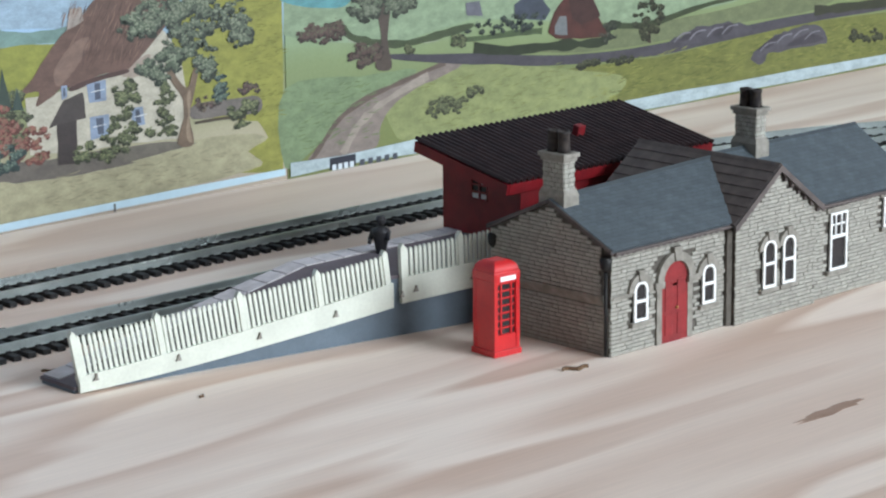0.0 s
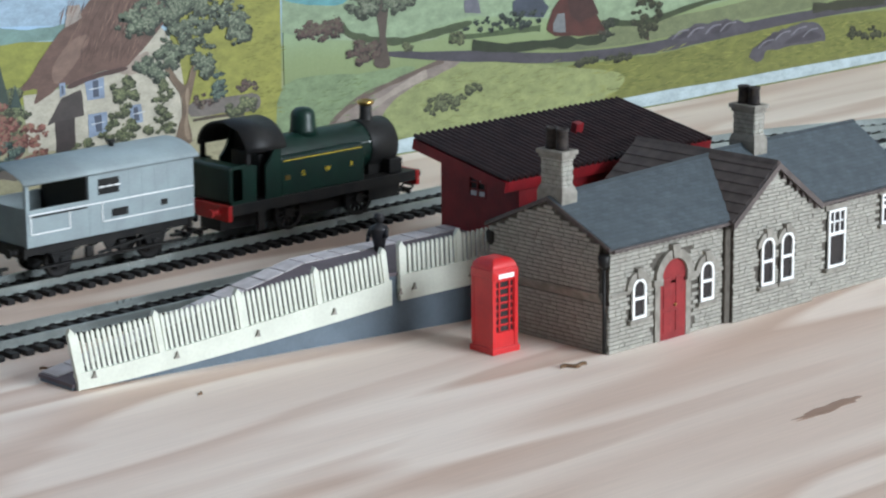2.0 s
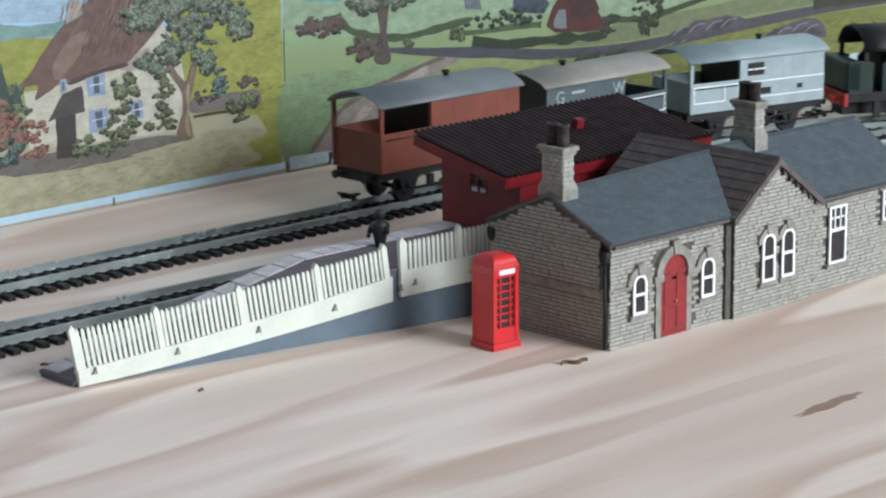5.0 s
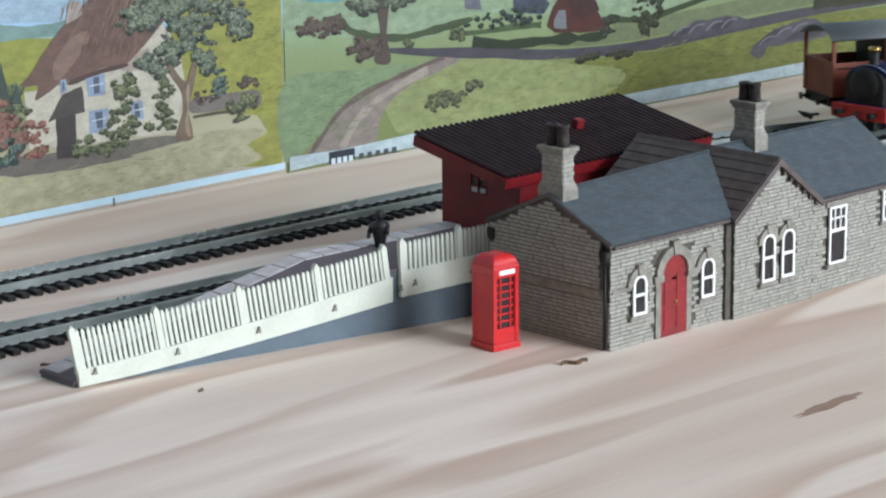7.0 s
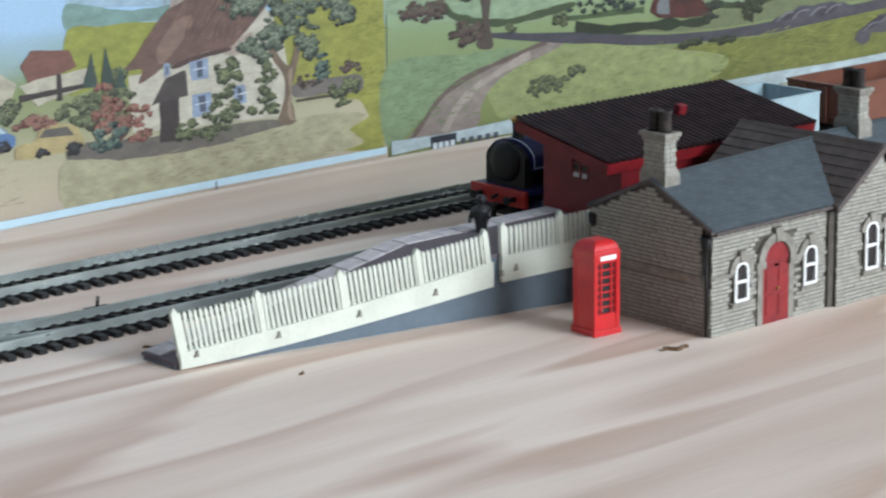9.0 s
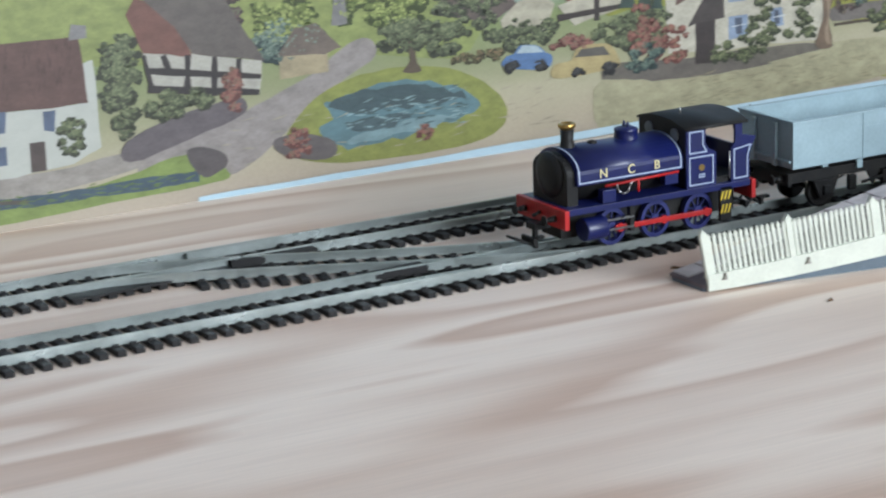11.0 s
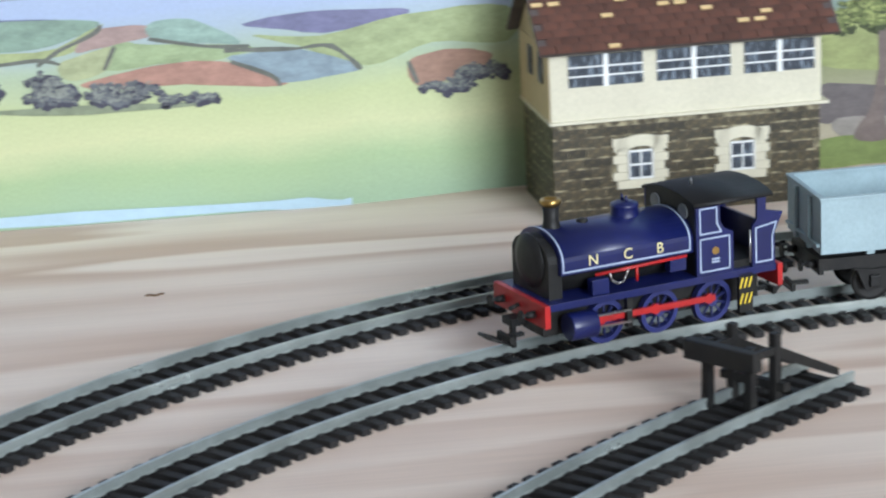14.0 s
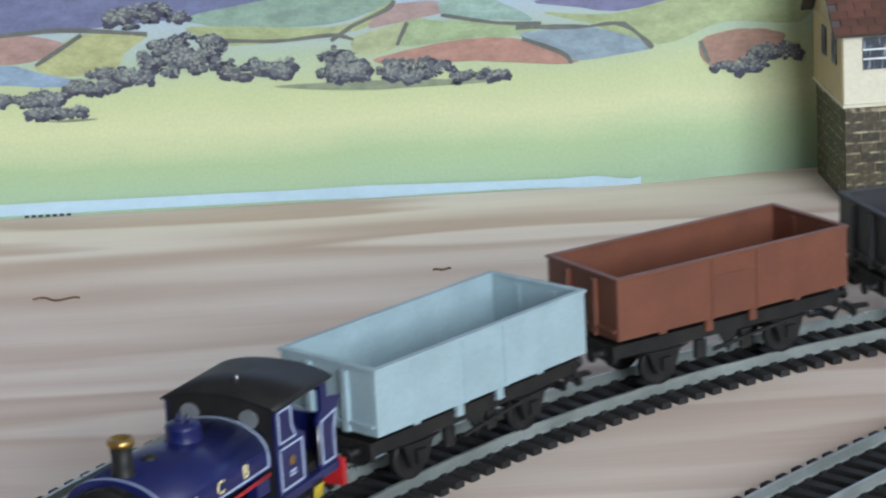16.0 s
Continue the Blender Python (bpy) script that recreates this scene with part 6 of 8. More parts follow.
def stroke(name, colour, layer, pts, width):
    """A brush line of uneven width."""
    pts = rounded(pts, False)
    a, b = [], []
    for i, (x, z) in enumerate(pts):
        q, r = pts[max(0, i - 1)], pts[min(len(pts) - 1, i + 1)]
        d = Vector((r[0] - q[0], r[1] - q[1])).normalized()
        w = width / 2 * (0.75 + 0.5 * noise.noise((x * 3, z * 3, layer)))
        a.append((x - d.y * w, z + d.x * w))
        b.append((x + d.y * w, z - d.x * w))
    bm, coat = bmesh.new(), next(COATS)
    for i in range(len(pts) - 1):
        flat(bm, [a[i], a[i + 1], b[i + 1], b[i]], layer, coat)
    return part(name, bm, paint_material(colour), sheet_of(pts[0][0]))


LEAF_RNG = random.Random(21)


def foliage(name, colours, layer, cx, cz, rx, rz, count, size):
    """Leafage dabbed as many small tufts: each has a dark underside, a middle tone and a light top, with gaps between the tufts."""
    coat = next(COATS)
    tufts = []
    for _ in range(max(3, int(count * 0.55))):
        a, r = LEAF_RNG.random() * 2 * math.pi, LEAF_RNG.random() ** 0.55
        tufts.append((cx + rx * r * math.cos(a), cz + rz * r * math.sin(a), size * (0.3 + 0.5 * LEAF_RNG.random())))
    for tone, colour in enumerate(colours):
        bm = bmesh.new()
        dab = 0
        for tx, tz, ts in tufts:
            for _ in range((6, 6, 4)[tone]):
                a, r = LEAF_RNG.random() * 2 * math.pi, LEAF_RNG.random() ** 0.5
                x = tx + ts * 0.75 * r * math.cos(a) - 0.08 * ts * tone
                z = tz + ts * 0.42 * r * math.sin(a) + ts * (-0.16, 0.06, 0.2)[tone]
                s = ts * (0.46, 0.25, 0.15)[tone] * (0.6 + 0.8 * LEAF_RNG.random())
                k = LEAF_RNG.randrange(5, 7)
                flat(bm, [(x + s * (0.6 + 0.8 * LEAF_RNG.random()) * math.cos(2 * math.pi * i / k), max(0.02, z + 0.7 * s * (0.6 + 0.8 * LEAF_RNG.random()) * math.sin(2 * math.pi * i / k))) for i in range(k)], layer + tone, coat, dab * 0.3)
                dab += 1
        deep = tuple(int(v * (0.76, 0.98, 1.16)[tone]) for v in colour)
        part(name, bm, paint_material(deep), sheet_of(cx))


paint("painted_sky", (143, 165, 182), 1, [(54.9, 11.1), (54.7, 8.6), (56.4, 8.5), (60.3, 8.1), (65.1, 8.7), (65.2, 10.2)], 0, 0.06)
paint("painted_hill", (111, 138, 132), 2, [(54.7, 8.8), (56.4, 8.5), (58.0, 8.2), (60.2, 8.2), (60.1, 7.6), (58.0, 7.7), (56.3, 7.6), (54.7, 7.7)], 1, 0.06)
paint("painted_hill", (132, 135, 65), 3, [(54.7, 7.7), (56.3, 7.7), (58.0, 7.7), (60.0, 7.4), (59.4, 6.7), (57.9, 5.2), (56.2, 5.2), (54.5, 5.2)], 1, 0.06)
paint("painted_meadow", (133, 134, 67), 1, [(65.1, 8.3), (69.5, 9.1), (71.6, 9.1), (71.4, 0.4), (68.9, 0.7), (70.2, 0.9), (69.3, 1.7), (70.6, 2.1), (70.0, 2.9), (65.8, 3.7)], 0, 0.06)
paint("painted_path", (154, 150, 123), 4, [(54.4, 2.4), (58.8, 2.1), (62.4, 2.1), (65.8, 2.5), (68.7, 2.5), (70.5, 2.1), (69.4, 1.6), (70.2, 1.0), (68.9, 0.7), (64.8, 0.5), (55.9, 0.3), (54.2, 0.4)], 1, 0.06)
paint("painted_flower_bed", (100, 95, 87), 5, [(54.4, 3.1), (57.7, 2.8), (61.2, 2.8), (64.9, 2.7), (66.5, 2.4), (64.5, 2.2), (61.8, 2.0), (58.5, 2.0), (56.0, 2.2), (54.4, 2.4)], 0, 0.06)
paint("painted_cottage_wall", (175, 170, 155), 6, [(57.6, 5.5), (58.3, 5.5), (60.5, 5.6), (63.0, 6.1), (63.9, 6.9), (64.8, 7.6), (65.7, 6.5), (66.0, 4.7), (65.8, 2.7), (63.0, 2.9), (60.3, 2.9), (57.7, 3.1)], 0, 0.06)
paint("painted_cottage_shade", (153, 140, 129), 7, [(62.4, 6.0), (63.2, 6.4), (64.1, 6.6), (63.8, 5.9), (63.1, 5.7)], 1, 0.06)
paint("painted_thatch", (100, 78, 70), 8, [(57.4, 5.7), (58.0, 6.3), (58.6, 7.0), (59.5, 7.9), (60.6, 8.6), (61.8, 9.4), (65.4, 9.2), (65.7, 8.6), (64.7, 7.5), (63.5, 6.5), (62.8, 6.1), (61.4, 6.0), (60.0, 5.7), (59.4, 5.7), (58.9, 5.4), (58.1, 5.1), (58.3, 5.7)], 1, 0.06)
paint("painted_thatch_edge", (75, 57, 54), 9, [(59.9, 5.7), (61.4, 6.0), (62.9, 6.1), (62.7, 5.9), (61.4, 5.8), (59.9, 5.5)], 1, 0.06)
paint("painted_thatch_light", (120, 98, 88), 9, [(59.1, 6.5), (60.0, 7.4), (60.9, 7.7), (60.5, 6.8), (59.3, 5.8)], 1, 0.06)
paint("painted_chimney", (150, 141, 134), 9, [(59.8, 8.1), (60.0, 9.0), (60.6, 9.0), (60.7, 8.4)], 0, 0.06)
paint("painted_porch_roof", (68, 62, 60), 10, [(58.7, 4.1), (59.5, 5.2), (60.5, 5.4), (60.6, 4.3), (59.3, 4.2)], 0, 0.06)
paint("painted_doorway", (57, 50, 49), 10, [(59.1, 4.3), (60.1, 4.3), (60.1, 2.4), (59.1, 2.5)], 0, 0.06)
paint("painted_window", (126, 140, 160), 10, [(60.7, 5.7), (61.7, 5.8), (61.7, 4.9), (60.8, 4.9)], 0, 0)
paint("painted_window_pane", (72, 79, 93), 11, [(61.1, 5.7), (61.4, 5.7), (61.4, 5.0), (61.1, 5.0)], 0, 0)
paint("painted_window", (126, 140, 160), 10, [(60.8, 4.3), (61.8, 4.3), (61.8, 3.4), (60.8, 3.3)], 0, 0)
paint("painted_window_pane", (72, 79, 93), 11, [(61.1, 4.2), (61.5, 4.2), (61.5, 3.5), (61.2, 3.5)], 0, 0)
paint("painted_window", (126, 140, 160), 10, [(63.0, 4.4), (63.6, 4.4), (63.7, 3.6), (63.0, 3.6)], 0, 0)
paint("painted_window_pane", (72, 79, 93), 11, [(63.2, 4.3), (63.4, 4.3), (63.5, 3.7), (63.2, 3.7)], 0, 0)
paint("painted_window", (126, 140, 160), 10, [(59.4, 5.8), (59.7, 5.8), (59.7, 5.3), (59.4, 5.2)], 0, 0)
paint("painted_window_pane", (72, 79, 93), 11, [(59.5, 5.7), (59.6, 5.7), (59.6, 5.4), (59.5, 5.3)], 0, 0)
foliage("painted_ivy", ((72, 78, 61), (87, 93, 68), (103, 108, 80)), 12, 62.7, 4.9, 0.7, 0.7, 40, 0.45)
foliage("painted_ivy", ((72, 78, 61), (87, 93, 68), (103, 108, 80)), 12, 62.3, 3.3, 0.9, 1.0, 50, 0.45)
foliage("painted_shrub", ((72, 78, 61), (87, 93, 68), (103, 108, 80)), 12, 61.1, 2.8, 1.2, 0.6, 45, 0.45)
foliage("painted_shrub", ((72, 78, 61), (87, 93, 68), (103, 108, 80)), 12, 64.8, 4.2, 0.5, 1.1, 45, 0.4)
foliage("painted_shrub", ((72, 78, 61), (87, 93, 68), (103, 108, 80)), 12, 64.6, 3.3, 0.8, 0.4, 30, 0.4)
foliage("painted_flowers", ((127, 79, 72), (143, 96, 87), (101, 91, 74)), 12, 57.9, 3.5, 0.8, 0.8, 50, 0.4)
foliage("painted_flowers", ((127, 79, 72), (143, 96, 87), (101, 91, 74)), 12, 56.3, 4.3, 0.6, 1.1, 50, 0.45)
foliage("painted_shrub", ((62, 79, 78), (81, 98, 91), (101, 114, 101)), 13, 56.5, 3.0, 0.8, 0.6, 35, 0.45)
paint("painted_fir", (55, 68, 61), 11, [(56.2, 5.2), (56.5, 6.9), (56.9, 5.1)], 0, 0.06)
paint("painted_fir", (58, 72, 67), 12, [(56.9, 5.1), (57.2, 6.0), (57.5, 5.0)], 0, 0.06)
paint("painted_fir", (58, 72, 67), 11, [(55.3, 5.3), (55.8, 6.7), (56.1, 5.2)], 0, 0.06)
paint("painted_stone_wall", (104, 98, 94), 6, [(66.4, 4.1), (68.1, 4.1), (70.1, 4.0), (70.0, 3.3), (68.0, 3.4), (66.3, 3.5)], 1, 0.06)
stroke("painted_rail_fence", (74, 65, 55), 7, [(66.4, 3.3), (68.0, 3.3), (69.3, 3.2)], 0.18)
foliage("painted_shrub", ((81, 69, 67), (97, 79, 74), (85, 85, 70)), 8, 67.2, 4.2, 0.7, 0.4, 26, 0.35)
foliage("painted_shrub", ((62, 79, 78), (81, 98, 91), (101, 114, 101)), 8, 67.9, 4.7, 0.5, 0.6, 26, 0.4)
foliage("painted_shrub", ((81, 69, 67), (97, 79, 74), (85, 85, 70)), 8, 69.5, 4.5, 0.6, 0.3, 24, 0.35)
foliage("painted_shrub", ((72, 78, 61), (87, 93, 68), (103, 108, 80)), 9, 69.0, 3.4, 0.9, 0.6, 45, 0.45)
paint("painted_trunk", (107, 91, 77), 12, [(65.4, 2.5), (65.8, 3.6), (65.7, 4.6), (65.1, 5.4), (64.9, 5.9), (65.2, 5.8), (66.0, 4.9), (66.4, 5.6), (66.7, 5.7), (66.4, 4.6), (66.1, 3.6), (66.3, 2.4)], 1, 0.06)
paint("painted_trunk_light", (139, 122, 104), 13, [(65.9, 2.7), (66.0, 3.7), (66.0, 4.6), (66.2, 4.7), (66.1, 3.6), (66.2, 2.5)], 1, 0.06)
foliage("painted_foliage", ((71, 80, 70), (88, 98, 83), (107, 114, 97)), 14, 63.9, 7.9, 1.5, 0.5, 60, 0.55)
foliage("painted_foliage", ((71, 80, 70), (88, 98, 83), (107, 114, 97)), 14, 65.1, 8.5, 2.2, 0.5, 80, 0.55)
foliage("painted_foliage", ((71, 80, 70), (88, 98, 83), (107, 114, 97)), 14, 67.3, 8.0, 2.2, 0.8, 90, 0.55)
foliage("painted_foliage", ((71, 80, 70), (88, 98, 83), (107, 114, 97)), 14, 69.0, 7.1, 0.9, 0.7, 50, 0.55)
foliage("painted_foliage", ((71, 80, 70), (88, 98, 83), (107, 114, 97)), 14, 64.7, 6.0, 1.0, 0.6, 55, 0.55)
foliage("painted_foliage", ((71, 80, 70), (88, 98, 83), (107, 114, 97)), 14, 67.2, 5.9, 0.7, 0.7, 36, 0.55)
foliage("painted_foliage", ((71, 80, 70), (88, 98, 83), (107, 114, 97)), 14, 66.0, 6.9, 1.1, 0.7, 50, 0.55)
# inks from here are toned down, more towards +x, against the brighter light
paint("painted_far_field", (128, 146, 119), 1, [(71.7, 9.6), (71.6, 6.6), (73.4, 6.1), (78.3, 5.4), (83.5, 6.1), (95.2, 4.6), (102.8, 5.0), (110.0, 6.1)], 0, 0.06)
paint("painted_water", (86, 138, 143), 2, [(71.7, 9.1), (75.5, 8.0), (74.8, 7.5), (71.6, 8.1)], 1, 0.06)
paint("painted_meadow_dark", (104, 108, 56), 2, [(90.2, 2.9), (96.6, 2.7), (102.9, 3.0), (110.1, 3.2), (117.8, 3.0), (118.0, 0.2), (106.7, 0.4), (95.3, 0.2), (92.3, 0.3), (89.8, 2.0)], 0, 0.06)
paint("painted_meadow_light", (126, 134, 90), 2, [(77.9, 3.5), (83.1, 3.9), (89.8, 2.9), (94.4, 1.9), (91.9, 0.7), (85.0, 0.8), (79.7, 0.7), (78.2, 1.3)], 1, 0.06)
paint("painted_meadow_soft", (112, 130, 98), 2, [(71.6, 4.2), (76.1, 4.2), (79.7, 4.1), (78.3, 3.4), (75.1, 2.5), (73.3, 1.2), (71.5, 0.6)], 1, 0.06)
paint("painted_track", (123, 113, 107), 4, [(73.0, 0.6), (73.9, 1.5), (74.9, 2.4), (76.5, 3.1), (78.7, 3.6), (81.2, 4.1), (82.9, 4.2), (82.0, 3.7), (79.7, 3.2), (78.1, 2.5), (77.4, 1.7), (76.8, 0.6)], 1, 0.06)
stroke("painted_track_edge", (94, 81, 74), 5, [(73.0, 0.6), (73.9, 1.5), (74.9, 2.4), (76.5, 3.1), (78.7, 3.6), (81.6, 4.2)], 0.35)
stroke("painted_track_rut", (142, 133, 124), 5, [(75.0, 0.7), (76.1, 2.0), (77.9, 2.9), (80.5, 3.7)], 0.5)
paint("painted_lane", (66, 64, 71), 5, [(77.9, 5.0), (83.5, 4.4), (89.8, 3.6), (96.1, 3.4), (102.9, 3.6), (110.1, 3.7), (117.8, 3.6), (117.8, 3.2), (110.1, 3.2), (102.9, 3.0), (96.6, 2.8), (90.2, 3.1), (83.5, 3.9), (77.9, 4.8)], 1, 0.06)
paint("painted_pale_field", (101, 109, 80), 4, [(85.8, 4.4), (90.2, 4.1), (92.9, 4.1), (93.7, 4.6), (95.7, 4.5), (102.8, 4.7), (112.5, 5.3), (110.1, 3.9), (102.4, 3.8), (96.1, 3.5), (89.8, 3.7)], 1, 0.06)
stroke("painted_hedge", (63, 74, 52), 6, [(75.2, 6.6), (75.6, 6.1), (76.9, 5.7), (79.0, 5.4), (81.6, 5.6), (83.5, 5.8)], 0.45)
stroke("painted_hedge", (142, 149, 130), 5, [(75.2, 6.5), (75.8, 5.9), (78.3, 5.4), (81.2, 5.4)], 0.3)
stroke("painted_hedge", (41, 50, 35), 7, [(83.5, 4.7), (85.8, 4.3), (88.2, 4.2), (90.2, 4.1), (92.7, 4.0), (93.0, 4.7), (93.9, 4.7)], 0.6)
stroke("painted_hedge", (67, 81, 55), 6, [(82.0, 5.2), (84.2, 5.1), (86.6, 5.1), (88.2, 5.0)], 0.4)
stroke("painted_hedge", (54, 64, 43), 6, [(93.5, 4.7), (96.1, 4.5), (100.1, 5.0), (104.2, 5.3)], 0.4)
stroke("painted_hedge", (48, 51, 38), 6, [(109.6, 3.8), (112.6, 3.7), (116.1, 3.6)], 0.7)
paint("painted_house", (73, 42, 38), 8, [(88.6, 4.9), (89.0, 5.8), (89.8, 6.5), (91.7, 6.4), (92.3, 5.2), (93.0, 4.2), (91.0, 4.3), (89.2, 4.5)], 0, 0.06)
paint("painted_house_front", (106, 110, 112), 9, [(89.1, 5.1), (89.4, 5.6), (89.9, 5.6), (90.0, 4.6), (89.1, 4.7)], 0, 0.06)
paint("painted_house_roof", (60, 39, 37), 9, [(90.0, 6.6), (91.7, 6.5), (92.4, 5.3), (91.0, 5.0), (90.3, 5.4)], 0, 0.06)
paint("painted_village", (61, 68, 80), 7, [(86.3, 5.8), (86.3, 6.5), (87.0, 6.8), (88.2, 6.6), (88.8, 6.0), (88.4, 5.5)], 0, 0.06)
paint("painted_church", (96, 97, 106), 7, [(83.0, 6.3), (83.0, 6.9), (83.9, 6.9), (84.1, 6.2)], 0, 0.06)
foliage("painted_copse", ((67, 72, 56), (80, 86, 63), (95, 100, 74)), 8, 82.5, 5.1, 0.6, 0.3, 22, 0.35)
foliage("painted_copse", ((41, 52, 52), (54, 65, 60), (67, 75, 67)), 7, 85.8, 5.6, 2.8, 0.4, 70, 0.35)
foliage("painted_copse", ((47, 53, 46), (59, 65, 55), (71, 75, 64)), 8, 93.1, 4.5, 0.7, 0.6, 26, 0.35)
paint("painted_trunk", (75, 66, 60), 8, [(77.1, 4.5), (77.5, 5.7), (77.3, 7.2), (77.8, 8.0), (78.1, 7.2), (77.9, 5.8), (78.1, 4.4)], 1, 0.06)
foliage("painted_foliage", ((66, 74, 64), (82, 90, 76), (99, 105, 90)), 9, 77.6, 7.6, 2.3, 0.6, 80, 0.55)
foliage("painted_foliage", ((66, 74, 64), (82, 90, 76), (99, 105, 90)), 9, 78.9, 7.2, 0.9, 0.3, 30, 0.55)
foliage("painted_foliage", ((66, 74, 64), (82, 90, 76), (99, 105, 90)), 9, 76.6, 7.3, 0.9, 0.4, 30, 0.55)
foliage("painted_bush", ((75, 64, 62), (90, 73, 68), (79, 78, 64)), 8, 73.9, 6.5, 1.5, 0.5, 80, 0.5)
foliage("painted_bush", ((75, 64, 62), (90, 73, 68), (79, 78, 64)), 9, 76.6, 5.2, 1.1, 0.5, 60, 0.5)
foliage("painted_bush", ((67, 72, 56), (80, 86, 63), (95, 100, 74)), 8, 79.3, 5.1, 0.3, 0.2, 14, 0.35)
foliage("painted_bush", ((67, 72, 56), (80, 86, 63), (95, 100, 74)), 8, 80.9, 2.1, 0.5, 0.4, 26, 0.4)
foliage("painted_bush", ((67, 72, 56), (80, 86, 63), (95, 100, 74)), 8, 81.6, 2.2, 0.6, 0.4, 26, 0.4)
foliage("painted_bush", ((67, 72, 56), (80, 86, 63), (95, 100, 74)), 8, 82.6, 2.0, 0.6, 0.3, 26, 0.4)
foliage("painted_bush", ((67, 72, 56), (80, 86, 63), (95, 100, 74)), 8, 83.5, 2.6, 0.5, 0.2, 26, 0.4)
foliage("painted_bush", ((48, 51, 40), (58, 62, 45), (68, 71, 53)), 8, 94.0, 2.9, 1.0, 0.2, 26, 0.4)
foliage("painted_bush", ((48, 51, 40), (58, 62, 45), (68, 71, 53)), 8, 91.6, 3.0, 0.9, 0.1, 26, 0.4)
foliage("painted_bush", ((48, 51, 40), (58, 62, 45), (68, 71, 53)), 8, 113.3, 2.0, 0.6, 0.3, 26, 0.4)
foliage("painted_bush", ((48, 51, 40), (58, 62, 45), (68, 71, 53)), 8, 114.7, 1.9, 1.2, 0.3, 26, 0.4)
foliage("painted_bush", ((48, 51, 40), (58, 62, 45), (68, 71, 53)), 8, 115.8, 1.8, 1.0, 0.3, 26, 0.4)
paint("painted_trunk", (58, 50, 43), 8, [(95.9, 3.6), (96.0, 4.5), (96.1, 4.5), (96.2, 3.5)], 0, 0.06)
foliage("painted_foliage", ((48, 51, 40), (58, 62, 45), (68, 71, 53)), 9, 96.0, 4.8, 1.1, 1.1, 60, 0.4)
paint("painted_rocks", (72, 70, 77), 8, [(97.7, 3.4), (99.0, 3.8), (100.8, 4.0), (102.8, 3.9), (104.2, 3.5), (103.7, 3.1), (101.4, 3.3), (100.1, 3.1)], 1, 0.25)
paint("painted_rocks", (74, 72, 79), 8, [(104.2, 1.7), (105.0, 2.3), (106.3, 2.8), (107.7, 3.0), (109.7, 3.0), (110.7, 2.0), (107.7, 1.9), (106.0, 1.9), (105.2, 1.5)], 1, 0.25)
paint("painted_rock_shade", (58, 55, 62), 9, [(98.3, 3.4), (99.6, 3.8), (100.5, 3.8), (99.4, 3.4)], 1, 0.06)
paint("painted_rock_shade", (58, 55, 62), 9, [(101.0, 3.4), (101.9, 3.8), (102.8, 3.8), (102.2, 3.3)], 1, 0.06)
paint("painted_rock_shade", (58, 55, 62), 9, [(104.8, 2.2), (106.1, 2.7), (107.1, 2.8), (105.7, 2.2)], 1, 0.06)
paint("painted_rock_shade", (58, 55, 62), 9, [(107.2, 2.1), (109.1, 2.6), (110.4, 2.1)], 1, 0.06)
paint("painted_sky", (138, 161, 181), 1, [(19.7, 10.0), (19.5, 7.2), (22.3, 7.3), (24.4, 7.7), (28.1, 8.1), (41.2, 7.9)], 0, 0.06)
paint("painted_hillside", (130, 139, 85), 2, [(25.2, 9.3), (35.8, 8.7), (41.4, 8.5), (48.4, 8.5), (48.2, 4.4), (42.7, 4.9), (33.3, 5.6), (25.0, 6.7)], 1, 0.06)
paint("painted_hillside", (145, 153, 101), 3, [(21.1, 4.2), (21.4, 5.8), (25.2, 6.4), (26.4, 5.6), (25.0, 3.9)], 1, 0.06)
paint("painted_green", (126, 131, 71), 4, [(39.7, 1.5), (40.8, 3.1), (42.6, 3.9), (45.1, 4.1), (47.7, 3.6), (49.5, 2.4), (49.7, 1.2), (48.1, 0.6), (44.9, 0.5), (41.7, 0.7)], 1, 0.06)
paint("painted_pond", (88, 116, 123), 5, [(41.2, 2.1), (42.0, 2.5), (41.5, 3.1), (42.6, 3.3), (44.6, 3.6), (46.9, 3.2), (48.5, 2.4), (48.2, 1.8), (47.0, 1.6), (46.0, 1.4), (44.0, 1.2), (42.2, 1.3)], 1, 0.2)
paint("painted_pond_shade", (62, 78, 82), 6, [(41.6, 3.0), (42.8, 3.3), (45.1, 3.4), (46.9, 3.0), (47.9, 2.5), (46.1, 2.5), (44.5, 2.5), (42.8, 2.5)], 1, 0.3)
paint("painted_pond_light", (114, 139, 144), 6, [(42.5, 1.5), (44.3, 1.9), (46.3, 1.9), (47.6, 1.8), (45.8, 1.5), (43.5, 1.3)], 1, 0.25)
paint("painted_pond_shade", (68, 85, 90), 7, [(42.5, 2.2), (44.0, 2.3), (45.5, 2.1), (44.5, 1.8), (43.0, 1.8)], 1, 0.3)
paint("painted_trunk", (84, 73, 61), 7, [(45.1, 3.9), (45.4, 4.3), (45.3, 5.0), (45.6, 5.0), (45.7, 4.3), (45.9, 3.8)], 1, 0.06)
foliage("painted_foliage", ((75, 80, 64), (88, 95, 71), (103, 109, 82)), 8, 45.4, 5.4, 1.3, 0.6, 60, 0.6)
foliage("painted_foliage", ((83, 95, 56), (106, 117, 67), (127, 135, 82)), 7, 44.7, 6.4, 1.3, 0.7, 60, 0.6)
